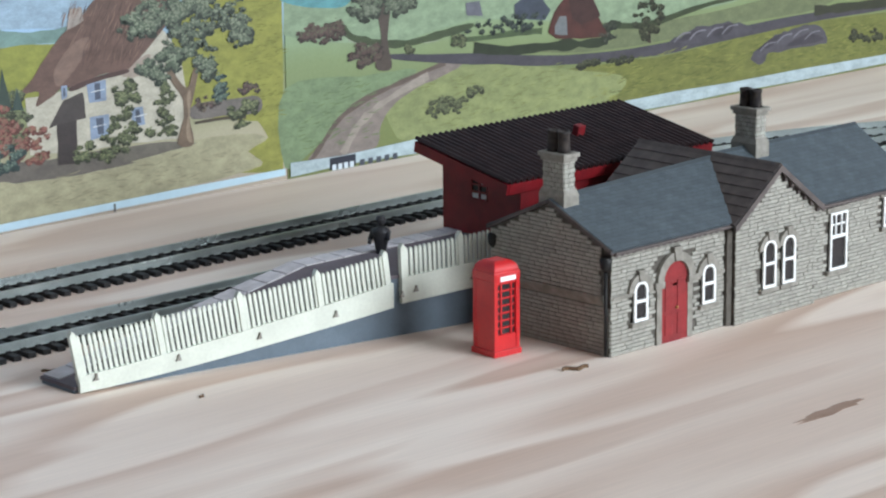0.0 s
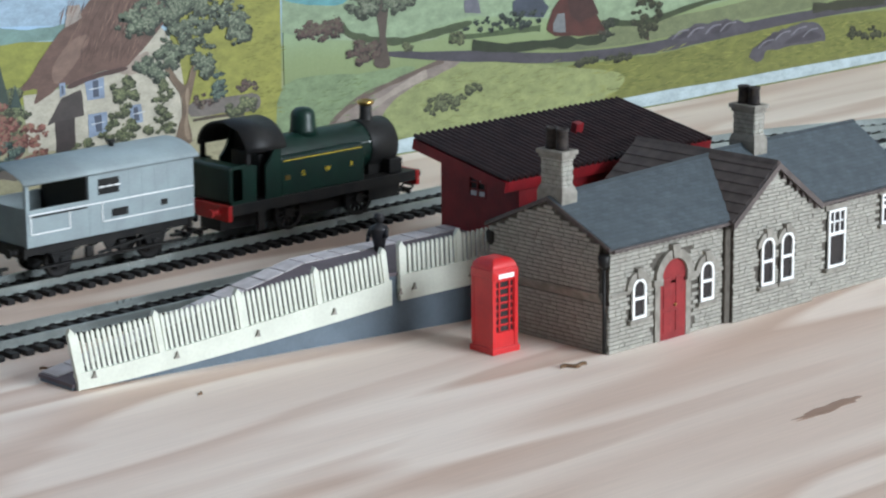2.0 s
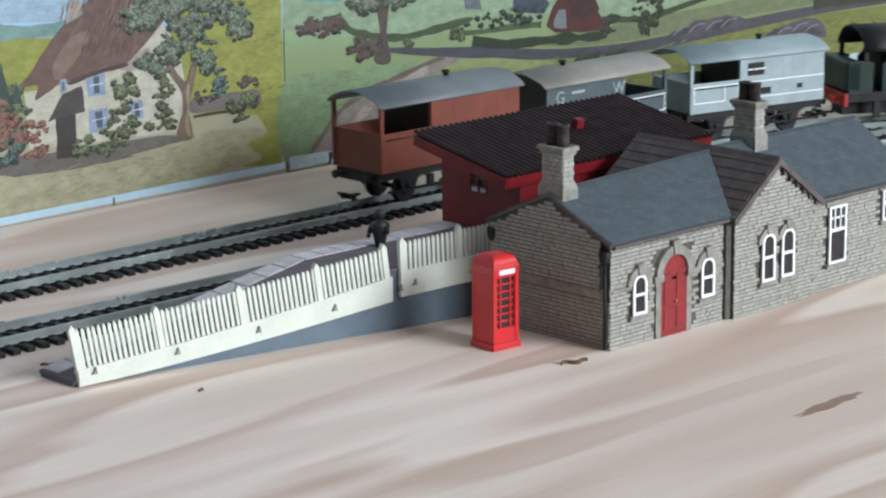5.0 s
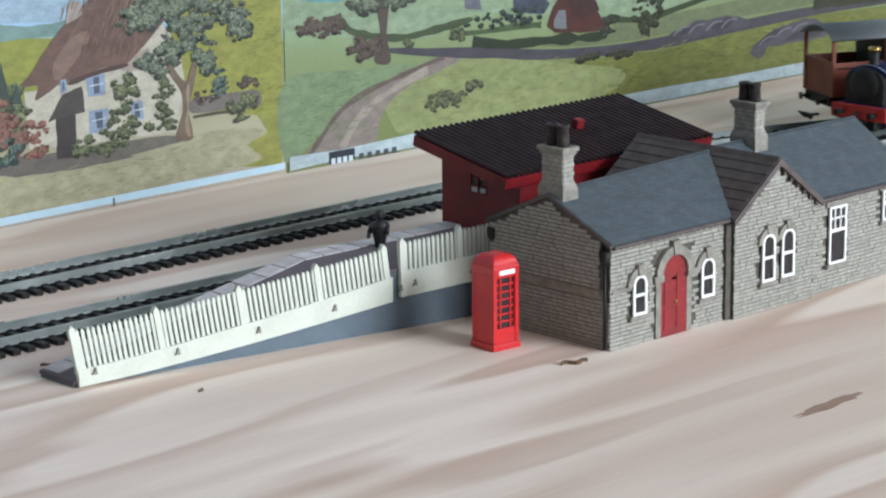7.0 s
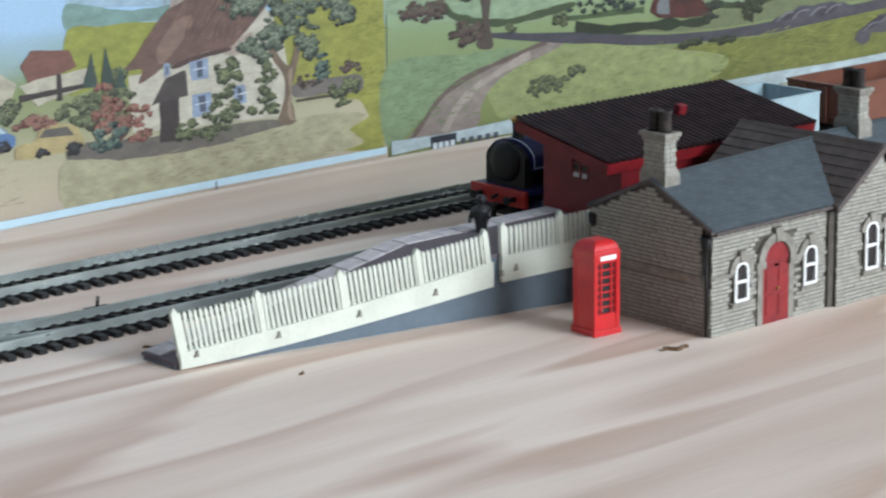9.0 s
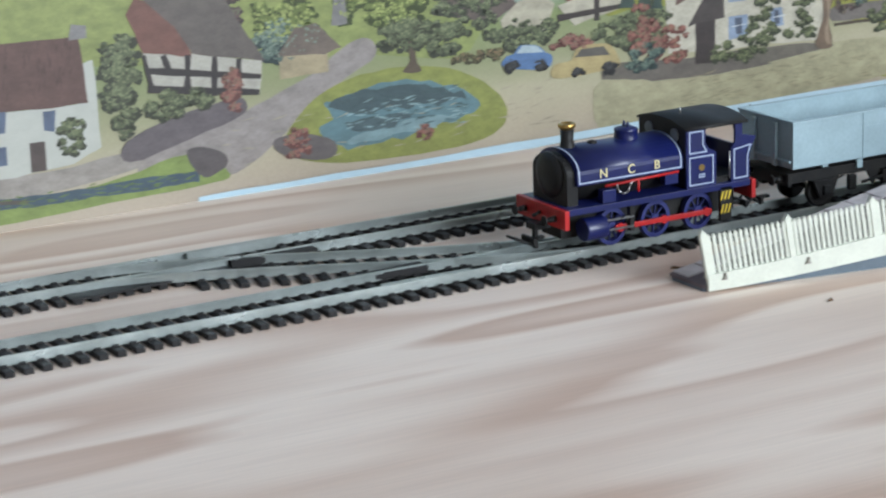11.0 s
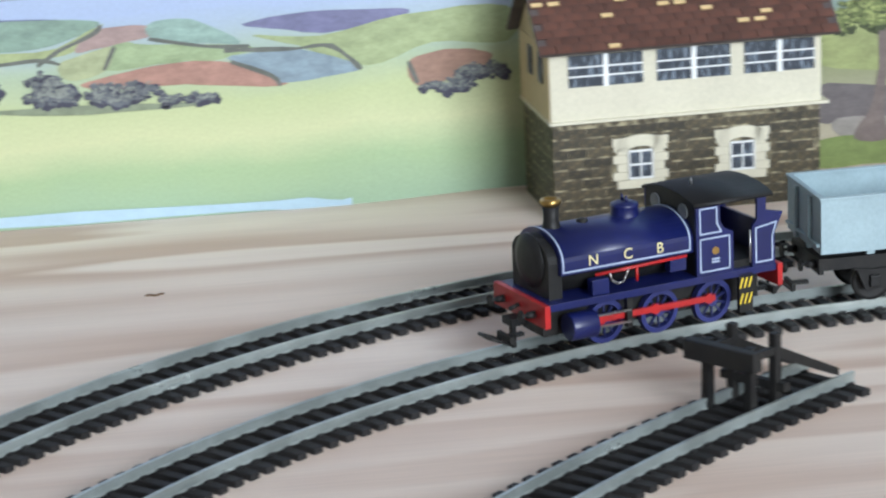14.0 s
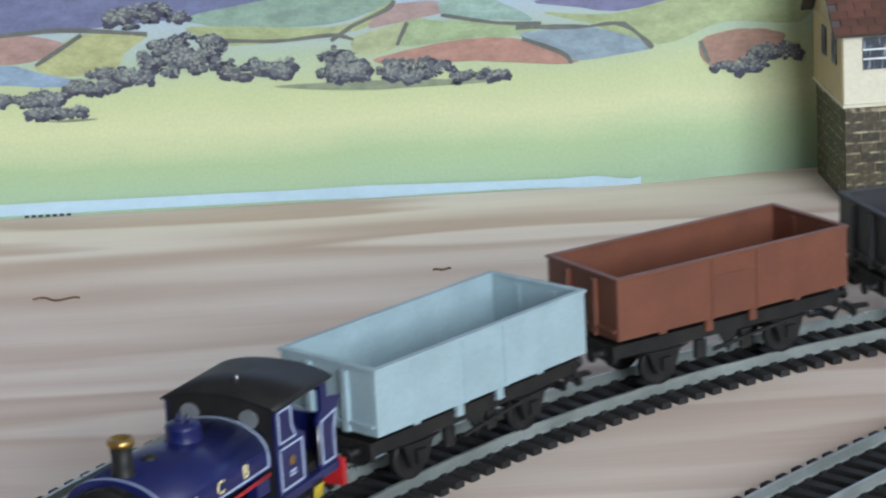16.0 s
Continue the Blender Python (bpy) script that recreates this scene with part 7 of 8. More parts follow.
paint("painted_road", (138, 131, 128), 4, [(34.0, 2.3), (36.8, 2.8), (39.2, 3.6), (41.2, 4.4), (42.7, 5.3), (43.7, 5.4), (43.9, 4.7), (42.6, 4.0), (40.6, 2.9), (39.6, 2.0), (37.6, 0.9), (33.9, 0.6)], 1, 0.06)
paint("painted_stone_block", (94, 88, 88), 8, [(39.4, 2.0), (40.5, 2.0), (41.9, 1.6), (41.8, 0.9), (40.2, 1.1), (39.4, 1.5)], 1, 0.06)
foliage("painted_flowers", ((127, 81, 75), (142, 98, 89), (102, 92, 77)), 9, 40.3, 1.8, 0.5, 0.6, 24, 0.4)
foliage("painted_flowers", ((127, 81, 75), (142, 98, 89), (102, 92, 77)), 8, 46.0, 1.4, 0.5, 0.3, 16, 0.4)
paint("painted_kerb", (98, 92, 86), 5, [(54.7, 2.7), (56.9, 2.9), (61.0, 2.6), (63.1, 2.0), (60.4, 1.9), (56.9, 2.0)], 0, 0.06)
foliage("painted_flowers", ((80, 76, 55), (99, 94, 67), (113, 94, 74)), 6, 48.7, 4.1, 1.3, 0.2, 30, 0.4)
paint("painted_car", (81, 109, 148), 8, [(49.7, 3.5), (49.8, 3.9), (50.2, 4.0), (50.5, 4.3), (51.3, 4.2), (51.7, 3.9), (52.0, 3.7), (51.9, 3.3), (51.4, 3.2)], 1, 0.02)
paint("painted_car_roof", (157, 171, 178), 9, [(50.3, 4.0), (50.6, 4.3), (51.3, 4.2), (51.6, 3.9)], 0, 0)
paint("painted_car", (160, 145, 104), 8, [(52.0, 2.8), (52.1, 3.3), (52.9, 3.4), (53.3, 3.9), (54.6, 3.9), (55.1, 3.5), (55.3, 2.9), (54.7, 2.8), (53.0, 2.7)], 1, 0.02)
paint("painted_car_glass", (88, 84, 79), 9, [(53.1, 3.5), (53.4, 3.8), (54.5, 3.8), (54.8, 3.4)], 0, 0)
foliage("painted_wheel", ((44, 44, 45), (51, 51, 52), (58, 58, 59)), 10, 50.2, 3.5, 0.2, 0.1, 8, 0.5)
foliage("painted_wheel", ((44, 44, 45), (51, 51, 52), (58, 58, 59)), 10, 51.4, 3.3, 0.1, 0.2, 8, 0.5)
foliage("painted_wheel", ((44, 44, 45), (51, 51, 52), (58, 58, 59)), 10, 53.2, 2.9, 0.1, 0.1, 8, 0.5)
foliage("painted_wheel", ((44, 44, 45), (51, 51, 52), (58, 58, 59)), 10, 54.8, 2.9, 0.2, 0.1, 8, 0.5)
foliage("painted_garden", ((75, 80, 64), (88, 95, 71), (103, 109, 82)), 7, 48.3, 6.2, 1.6, 0.9, 70, 0.55)
foliage("painted_garden", ((75, 80, 64), (88, 95, 71), (103, 109, 82)), 7, 50.6, 4.8, 1.6, 0.6, 60, 0.55)
foliage("painted_garden", ((75, 80, 64), (88, 95, 71), (103, 109, 82)), 7, 47.2, 5.2, 1.1, 0.7, 50, 0.55)
foliage("painted_garden", ((75, 80, 64), (88, 95, 71), (103, 109, 82)), 7, 56.7, 4.8, 1.1, 1.2, 70, 0.55)
foliage("painted_garden", ((75, 80, 64), (88, 95, 71), (103, 109, 82)), 7, 55.3, 4.3, 1.4, 0.6, 50, 0.55)
paint("painted_roof", (94, 83, 78), 6, [(46.5, 6.0), (47.3, 7.0), (49.4, 7.0), (50.4, 6.0), (49.3, 5.4)], 0, 0.06)
paint("painted_cottage_wall", (164, 158, 140), 6, [(49.6, 5.4), (50.4, 6.1), (51.5, 6.3), (52.2, 5.8), (51.7, 4.7), (49.8, 4.8)], 0, 0.06)
paint("painted_roof", (110, 76, 67), 7, [(52.4, 6.5), (52.9, 7.1), (54.8, 6.9), (55.1, 6.2), (52.8, 5.7)], 0, 0.06)
paint("painted_cottage_wall", (167, 161, 145), 7, [(52.3, 5.7), (53.1, 5.9), (55.9, 6.1), (55.9, 5.4), (53.1, 4.8)], 0, 0.06)
stroke("painted_timber", (57, 50, 48), 8, [(52.3, 5.2), (54.2, 5.3), (56.0, 5.4)], 0.3)
stroke("painted_timber", (57, 50, 48), 8, [(54.2, 6.0), (54.2, 4.9)], 0.3)
foliage("painted_flowers", ((127, 81, 75), (142, 98, 89), (102, 92, 77)), 8, 53.0, 4.1, 1.1, 0.3, 36, 0.45)
foliage("painted_flowers", ((127, 81, 75), (142, 98, 89), (102, 92, 77)), 8, 57.0, 3.8, 0.7, 0.7, 40, 0.45)
foliage("painted_trees", ((83, 95, 56), (106, 117, 67), (127, 135, 82)), 5, 39.9, 6.8, 1.2, 1.0, 70, 0.7)
foliage("painted_trees", ((65, 81, 81), (83, 99, 93), (102, 114, 103)), 5, 39.6, 5.7, 0.9, 0.6, 40, 0.6)
foliage("painted_trees", ((83, 72, 70), (98, 81, 77), (87, 87, 72)), 4, 37.3, 7.5, 1.1, 0.8, 60, 0.6)
foliage("painted_trees", ((83, 95, 56), (106, 117, 67), (127, 135, 82)), 4, 43.5, 7.0, 1.3, 0.9, 60, 0.6)
paint("painted_cottage_wall", (152, 140, 114), 6, [(39.7, 5.3), (41.8, 5.2), (41.8, 4.3), (39.7, 4.3)], 0, 0.06)
paint("painted_roof", (105, 94, 86), 7, [(39.6, 5.2), (40.4, 6.2), (41.3, 6.3), (42.4, 5.2), (41.7, 5.0)], 0, 0.06)
paint("painted_church", (120, 118, 117), 5, [(42.0, 6.1), (42.2, 7.4), (42.6, 7.5), (42.7, 6.1)], 0, 0.06)
paint("painted_gable", (109, 76, 68), 7, [(33.5, 7.5), (33.9, 8.1), (35.5, 7.2), (36.1, 5.6), (34.1, 6.0)], 0, 0.06)
paint("painted_roof", (94, 87, 83), 8, [(33.9, 8.3), (37.4, 7.9), (38.2, 6.5), (39.1, 5.1), (36.1, 5.7), (35.4, 6.8)], 0, 0.06)
paint("painted_timber_wall", (167, 164, 154), 7, [(34.1, 6.0), (36.1, 5.7), (39.0, 5.1), (38.8, 3.8), (36.0, 4.2), (34.3, 4.6)], 0, 0.06)
stroke("painted_timber", (53, 48, 48), 9, [(34.1, 5.9), (34.4, 4.5)], 0.32)
stroke("painted_timber", (53, 48, 48), 9, [(35.9, 5.7), (35.8, 4.2)], 0.32)
stroke("painted_timber", (53, 48, 48), 9, [(37.0, 5.5), (36.9, 4.0)], 0.32)
stroke("painted_timber", (53, 48, 48), 9, [(38.0, 5.3), (37.9, 4.0)], 0.32)
stroke("painted_timber", (53, 48, 48), 9, [(34.2, 5.3), (38.9, 4.5)], 0.32)
stroke("painted_timber", (53, 48, 48), 9, [(34.9, 5.8), (35.1, 5.2)], 0.32)
stroke("painted_timber", (53, 48, 48), 9, [(34.2, 4.6), (38.8, 3.9)], 0.32)
foliage("painted_shrub", ((75, 80, 64), (88, 95, 71), (103, 109, 82)), 10, 35.3, 3.9, 1.3, 0.5, 60, 0.5)
foliage("painted_flowers", ((127, 81, 75), (142, 98, 89), (102, 92, 77)), 10, 37.7, 4.2, 0.3, 0.8, 40, 0.4)
foliage("painted_trees", ((75, 80, 64), (88, 95, 71), (103, 109, 82)), 6, 33.2, 5.4, 0.6, 1.5, 70, 0.6)
foliage("painted_trees", ((65, 81, 81), (83, 99, 93), (102, 114, 103)), 5, 40.1, 5.8, 1.2, 0.8, 50, 0.6)
paint("painted_garden_wall", (94, 87, 90), 8, [(33.2, 2.7), (35.2, 3.4), (37.6, 3.8), (38.2, 3.6), (38.0, 3.1), (35.9, 2.5), (33.3, 1.9)], 1, 0.06)
paint("painted_roof", (91, 69, 64), 8, [(23.9, 4.2), (25.0, 5.0), (26.0, 5.8), (27.1, 6.8), (28.2, 7.0), (31.6, 6.9), (31.8, 4.4), (29.9, 4.4), (27.9, 4.5), (25.6, 4.1)], 0, 0.06)
paint("painted_cottage_wall", (174, 176, 169), 7, [(25.7, 4.0), (27.9, 4.5), (31.4, 4.4), (31.7, 5.9), (32.1, 6.0), (32.2, 2.7), (31.1, 2.2), (28.8, 2.0), (25.8, 2.0)], 0, 0.06)
paint("painted_chimney", (120, 118, 118), 8, [(31.2, 6.8), (31.3, 7.4), (31.9, 7.3), (31.9, 6.8)], 0, 0.06)
paint("painted_window", (83, 94, 115), 9, [(28.0, 4.5), (28.6, 4.5), (28.5, 3.7), (28.0, 3.7)], 0, 0)
paint("painted_window", (83, 94, 115), 9, [(30.0, 4.3), (30.5, 4.3), (30.4, 3.5), (30.0, 3.6)], 0, 0)
paint("painted_window", (83, 94, 115), 9, [(28.0, 3.2), (28.5, 3.2), (28.5, 2.5), (28.0, 2.5)], 0, 0)
paint("painted_doorway", (77, 67, 64), 9, [(26.6, 3.2), (27.1, 3.2), (27.1, 2.0), (26.6, 2.0)], 0, 0)
paint("painted_doorway", (77, 67, 64), 9, [(29.4, 3.2), (30.0, 3.2), (30.0, 2.1), (29.4, 2.1)], 0, 0)
paint("painted_porch_roof", (114, 107, 103), 10, [(26.2, 3.2), (26.5, 3.7), (27.4, 3.7), (27.7, 3.2)], 0, 0.06)
foliage("painted_shrub", ((75, 80, 64), (88, 95, 71), (103, 109, 82)), 10, 31.1, 3.2, 0.5, 0.7, 40, 0.45)
foliage("painted_shrub", ((75, 80, 64), (88, 95, 71), (103, 109, 82)), 7, 33.0, 4.7, 0.6, 1.9, 70, 0.6)
paint("painted_low_wall", (99, 92, 93), 5, [(21.2, 3.4), (23.3, 3.3), (25.6, 2.9), (25.6, 2.0), (23.2, 2.1), (21.1, 2.1)], 1, 0.06)
paint("painted_pale_lane", (142, 136, 130), 5, [(21.9, 2.2), (25.8, 2.0), (31.1, 2.1), (32.9, 2.3), (33.8, 1.7), (29.7, 1.2), (24.8, 1.2), (22.3, 1.3)], 1, 0.06)
paint("painted_bank", (119, 135, 77), 6, [(21.0, 1.3), (22.7, 1.5), (25.9, 1.1), (29.2, 1.0), (32.9, 1.4), (35.7, 1.9), (37.4, 0.9), (36.1, 0.6), (32.4, 0.5), (28.7, 0.3), (23.7, 0.4), (21.0, 0.4)], 1, 0.06)
stroke("painted_stream", (65, 81, 93), 7, [(23.8, 1.8), (25.5, 1.4), (27.7, 1.1), (29.9, 1.0), (32.4, 1.0), (34.7, 1.0), (36.1, 1.0)], 0.6)
stroke("painted_rail_fence", (84, 78, 71), 8, [(23.8, 2.0), (25.5, 1.5), (27.7, 1.2), (29.2, 1.0)], 0.2)
paint("painted_bridge", (84, 78, 79), 8, [(35.6, 2.0), (36.3, 2.1), (37.2, 1.7), (37.2, 1.2), (36.4, 0.9), (35.9, 1.3)], 1, 0.06)
paint("painted_trunk", (113, 100, 96), 8, [(22.5, 1.4), (23.1, 2.5), (23.4, 3.9), (23.4, 5.6), (23.8, 8.0), (24.2, 7.9), (23.9, 5.5), (24.6, 5.8), (23.9, 4.9), (23.7, 3.5), (23.6, 2.2), (23.8, 1.3)], 1, 0.06)
foliage("painted_foliage", ((83, 95, 56), (106, 117, 67), (127, 135, 82)), 9, 23.8, 7.2, 1.6, 0.8, 90, 0.7)
foliage("painted_foliage", ((83, 95, 56), (106, 117, 67), (127, 135, 82)), 9, 22.4, 5.9, 1.3, 0.5, 60, 0.7)
foliage("painted_foliage", ((83, 95, 56), (106, 117, 67), (127, 135, 82)), 9, 25.2, 6.0, 1.0, 0.8, 60, 0.7)
foliage("painted_foliage", ((83, 95, 56), (106, 117, 67), (127, 135, 82)), 9, 23.4, 8.4, 2.3, 0.6, 80, 0.7)
paint("painted_sky", (152, 165, 186), 1, [(-21.7, 10.5), (-22.0, 8.3), (-12.1, 8.1), (-3.0, 8.2), (11.6, 7.4), (11.6, 8.6)], 0, 0.06)
paint("painted_far_hill", (110, 115, 149), 2, [(-22.0, 7.9), (-18.1, 8.0), (-14.1, 8.2), (-9.8, 7.6), (-5.5, 7.4), (-6.3, 6.8), (-11.4, 6.9), (-14.6, 6.7), (-22.1, 6.7)], 1, 0.06)
paint("painted_far_hill", (118, 118, 151), 2, [(0.9, 6.8), (3.3, 7.1), (6.6, 6.9), (6.4, 6.6), (3.8, 6.3), (2.4, 6.5)], 1, 0.06)
paint("painted_field", (136, 160, 146), 3, [(-11.4, 6.9), (-8.2, 7.4), (-4.3, 7.3), (-4.5, 6.9), (-6.3, 6.4), (-9.5, 6.4), (-11.0, 6.7)], 1, 0.06)
paint("painted_field", (164, 174, 129), 4, [(-11.1, 6.6), (-6.3, 6.3), (-4.5, 6.9), (-3.9, 7.1), (-4.7, 6.3), (-6.3, 6.0), (-9.5, 5.8), (-10.7, 6.1)], 1, 0.06)
paint("painted_field", (171, 131, 118), 5, [(-4.9, 5.0), (-3.2, 5.4), (-1.2, 5.6), (0.2, 5.5), (2.0, 4.9), (2.1, 4.5), (-1.2, 4.8), (-3.6, 4.8)], 1, 0.06)
paint("painted_field", (139, 157, 169), 5, [(0.3, 5.6), (1.8, 5.8), (2.8, 5.8), (5.0, 5.0), (3.6, 4.7), (2.2, 4.6), (1.8, 4.9)], 1, 0.06)
paint("painted_field", (160, 126, 110), 5, [(6.7, 5.0), (8.0, 5.3), (9.1, 5.2), (9.8, 4.9), (9.2, 4.4), (8.2, 4.2), (7.0, 4.1)], 1, 0.06)
paint("painted_field", (171, 174, 127), 5, [(-16.7, 5.5), (-15.9, 6.1), (-15.0, 6.5), (-12.7, 6.4), (-13.5, 5.8), (-14.1, 5.1), (-16.0, 5.1)], 1, 0.06)
paint("painted_field", (165, 136, 129), 5, [(-22.2, 6.5), (-18.2, 6.6), (-17.0, 6.6), (-15.6, 6.2), (-16.6, 5.7), (-18.3, 5.6), (-22.3, 5.7)], 1, 0.06)
paint("painted_field", (167, 144, 140), 5, [(-4.9, 6.2), (-4.3, 6.9), (-2.5, 7.0), (-2.3, 6.6), (-3.5, 6.4)], 1, 0.06)
paint("painted_field", (147, 173, 164), 5, [(-2.4, 7.0), (-0.9, 7.1), (0.8, 6.2), (-0.4, 6.2), (-2.1, 6.4)], 1, 0.06)
paint("painted_field", (154, 171, 133), 4, [(-3.9, 5.5), (-3.6, 6.4), (-2.3, 6.3), (1.2, 6.0), (0.2, 5.6), (-1.6, 5.6)], 1, 0.06)
paint("painted_field", (171, 178, 140), 5, [(-5.6, 5.8), (-4.3, 6.2), (-3.7, 6.3), (-3.9, 5.5), (-5.2, 5.2)], 1, 0.06)
paint("painted_field", (161, 173, 130), 3, [(1.2, 6.4), (3.6, 6.2), (6.6, 6.7), (10.4, 6.7), (10.4, 5.4), (7.6, 5.6), (5.2, 5.0), (2.8, 5.9)], 1, 0.06)
paint("painted_river", (139, 160, 181), 6, [(-22.2, 5.9), (-18.3, 5.6), (-17.1, 5.4), (-15.2, 4.8), (-16.2, 4.7), (-18.4, 4.9), (-22.3, 5.1)], 1, 0.06)
stroke("painted_hedge", (105, 108, 102), 7, [(-5.5, 6.3), (-4.3, 6.8), (-4.0, 7.1)], 0.2)
stroke("painted_hedge", (105, 108, 102), 7, [(-6.3, 5.8), (-5.5, 6.3)], 0.2)
stroke("painted_hedge", (105, 108, 102), 7, [(-11.0, 6.1), (-8.3, 5.9), (-6.3, 6.0), (-5.5, 5.8)], 0.2)
stroke("painted_hedge", (105, 108, 102), 7, [(-2.4, 6.5), (-0.4, 6.1), (1.1, 6.0)], 0.2)
stroke("painted_hedge", (105, 108, 102), 7, [(0.4, 5.5), (1.8, 4.9), (2.1, 4.5)], 0.2)
stroke("painted_hedge", (105, 108, 102), 7, [(2.8, 5.8), (4.0, 5.8), (5.0, 4.9)], 0.2)
stroke("painted_hedge", (105, 108, 102), 7, [(-16.7, 5.5), (-15.0, 6.5)], 0.2)
stroke("painted_hedge", (105, 108, 102), 7, [(6.7, 5.0), (7.0, 4.2)], 0.2)
stroke("painted_hedge", (105, 108, 102), 7, [(-18.2, 6.6), (-15.6, 6.7), (-12.7, 6.4)], 0.2)
stroke("painted_hedge", (105, 108, 102), 7, [(0.2, 5.9), (2.8, 5.8)], 0.2)
stroke("painted_hedge", (105, 108, 102), 7, [(-4.0, 5.5), (-3.6, 6.3)], 0.2)
foliage("painted_copse", ((92, 92, 112), (106, 110, 116), (122, 126, 120)), 9, -11.3, 5.6, 1.7, 0.7, 120, 0.55)
foliage("painted_copse", ((92, 92, 112), (106, 110, 116), (122, 126, 120)), 9, -13.6, 5.0, 1.2, 0.3, 50, 0.55)
foliage("painted_copse", ((92, 92, 112), (106, 110, 116), (122, 126, 120)), 9, -8.8, 4.9, 1.2, 0.3, 40, 0.55)
foliage("painted_copse", ((92, 92, 112), (106, 110, 116), (122, 126, 120)), 9, -6.0, 5.0, 0.9, 0.5, 50, 0.55)
foliage("painted_copse", ((92, 92, 112), (106, 110, 116), (122, 126, 120)), 9, -4.0, 4.6, 2.2, 0.3, 80, 0.55)
foliage("painted_copse", ((92, 92, 112), (106, 110, 116), (122, 126, 120)), 9, -1.4, 4.3, 1.1, 0.1, 24, 0.55)
foliage("painted_copse", ((92, 92, 112), (106, 110, 116), (122, 126, 120)), 9, -17.2, 4.3, 1.6, 0.2, 50, 0.55)
foliage("painted_copse", ((92, 92, 112), (106, 110, 116), (122, 126, 120)), 9, -15.9, 3.8, 1.2, 0.1, 30, 0.55)
foliage("painted_copse", ((92, 92, 112), (106, 110, 116), (122, 126, 120)), 9, -12.6, 7.1, 1.6, 0.3, 50, 0.55)
foliage("painted_copse", ((92, 92, 112), (106, 110, 116), (122, 126, 120)), 9, -14.8, 4.7, 1.0, 0.2, 34, 0.55)
foliage("painted_copse", ((92, 92, 112), (106, 110, 116), (122, 126, 120)), 9, 8.2, 4.0, 1.1, 0.2, 30, 0.55)
foliage("painted_copse", ((92, 92, 112), (106, 110, 116), (122, 126, 120)), 9, 9.4, 4.4, 0.8, 0.2, 24, 0.55)
paint("painted_field_shade", (135, 144, 120), 8, [(-8.4, 4.3), (-4.4, 4.3), (-0.3, 4.1), (-1.3, 4.0), (-5.7, 4.0)], 1, 0.06)
paint("painted_field_shade", (135, 144, 120), 8, [(-16.5, 3.5), (-14.7, 3.5), (-15.5, 3.4)], 1, 0.06)

# brush marks: thatch straw, short grass tufts, ruts, stone edges and glazing bars, each a thin stroke of ink
BRUSH = random.Random(33)


def brush_marks(name, colour, layer, x0, x1, z0, z1, count, length, width, slant):
    bm, coat = bmesh.new(), next(COATS)
    for dab in range(count):
        x, z = x0 + (x1 - x0) * BRUSH.random(), z0 + (z1 - z0) * BRUSH.random()
        a = math.radians(slant + BRUSH.uniform(-14, 14))
        n = length * BRUSH.uniform(0.5, 1.2)
        dx, dz, w = n * math.cos(a), n * math.sin(a), width * BRUSH.uniform(0.5, 1.1)
        px, pz = -math.sin(a) * w, math.cos(a) * w
        flat(bm, [(x, max(0.7, z)), (x + dx * 0.5 + px, max(0.7, z + dz * 0.5 + pz)), (x + dx, max(0.7, z + dz)), (x + dx * 0.5 - px, max(0.7, z + dz * 0.5 - pz))], layer, coat, dab)
    part(name, bm, paint_material(colour), sheet_of((x0 + x1) / 2), kind="stuff")


brush_marks("painted_straw", (84, 64, 58), 9, 60.4, 63.2, 6.2, 8.6, 90, 0.9, 0.03, 62)
brush_marks("painted_straw", (126, 102, 90), 9, 59.4, 63.6, 6.4, 8.8, 70, 0.8, 0.025, 62)
brush_marks("painted_grass", (112, 114, 52), 4, 69.2, 71.4, 3.0, 8.2, 90, 0.5, 0.03, 4)
brush_marks("painted_grass", (96, 112, 76), 5, 72.0, 77.0, 1.2, 4.0, 90, 0.7, 0.035, 3)
brush_marks("painted_grass", (112, 118, 72), 5, 79.5, 90.0, 0.9, 3.4, 140, 0.8, 0.035, 3)
brush_marks("painted_grass", (84, 90, 44), 5, 92.5, 117.0, 0.9, 2.8, 200, 0.9, 0.04, 3)
brush_marks("painted_grass", (122, 124, 66), 5, 91.5, 117.0, 0.9, 2.9, 160, 0.9, 0.035, 3)
brush_marks("painted_path_mark", (134, 128, 104), 6, 58.0, 68.5, 0.8, 2.0, 90, 0.7, 0.03, 2)
brush_marks("painted_path_mark", (150, 143, 126), 5, 37.0, 52.0, 0.9, 3.0, 80, 0.8, 0.03, 4)
brush_marks("painted_water_mark", (128, 152, 154), 8, 42.4, 47.6, 1.5, 2.9, 60, 0.6, 0.03, 2)
brush_marks("painted_water_mark", (56, 74, 76), 8, 42.4, 47.6, 1.7, 3.1, 50, 0.5, 0.04, 2)
brush_marks("painted_tile_mark", (74, 56, 53), 9, 26.4, 31.2, 4.7, 6.6, 90, 0.5, 0.03, 84)
brush_marks("painted_bank_mark", (92, 112, 58), 8, 24.0, 35.5, 0.75, 1.3, 70, 0.5, 0.03, 3)
for x in (98.6, 99.8, 101.2, 102.4):
    stroke("painted_rock_edge", (112, 110, 118), 10, [(x - 0.6, 3.35), (x, 3.7), (x + 0.7, 3.72)], 0.12)
for x, z in ((105.6, 2.1), (107.0, 2.4), (108.4, 2.5), (109.4, 2.3)):
    stroke("painted_rock_edge", (112, 110, 118), 10, [(x - 0.6, z), (x, z + 0.3), (x + 0.7, z + 0.34)], 0.12)
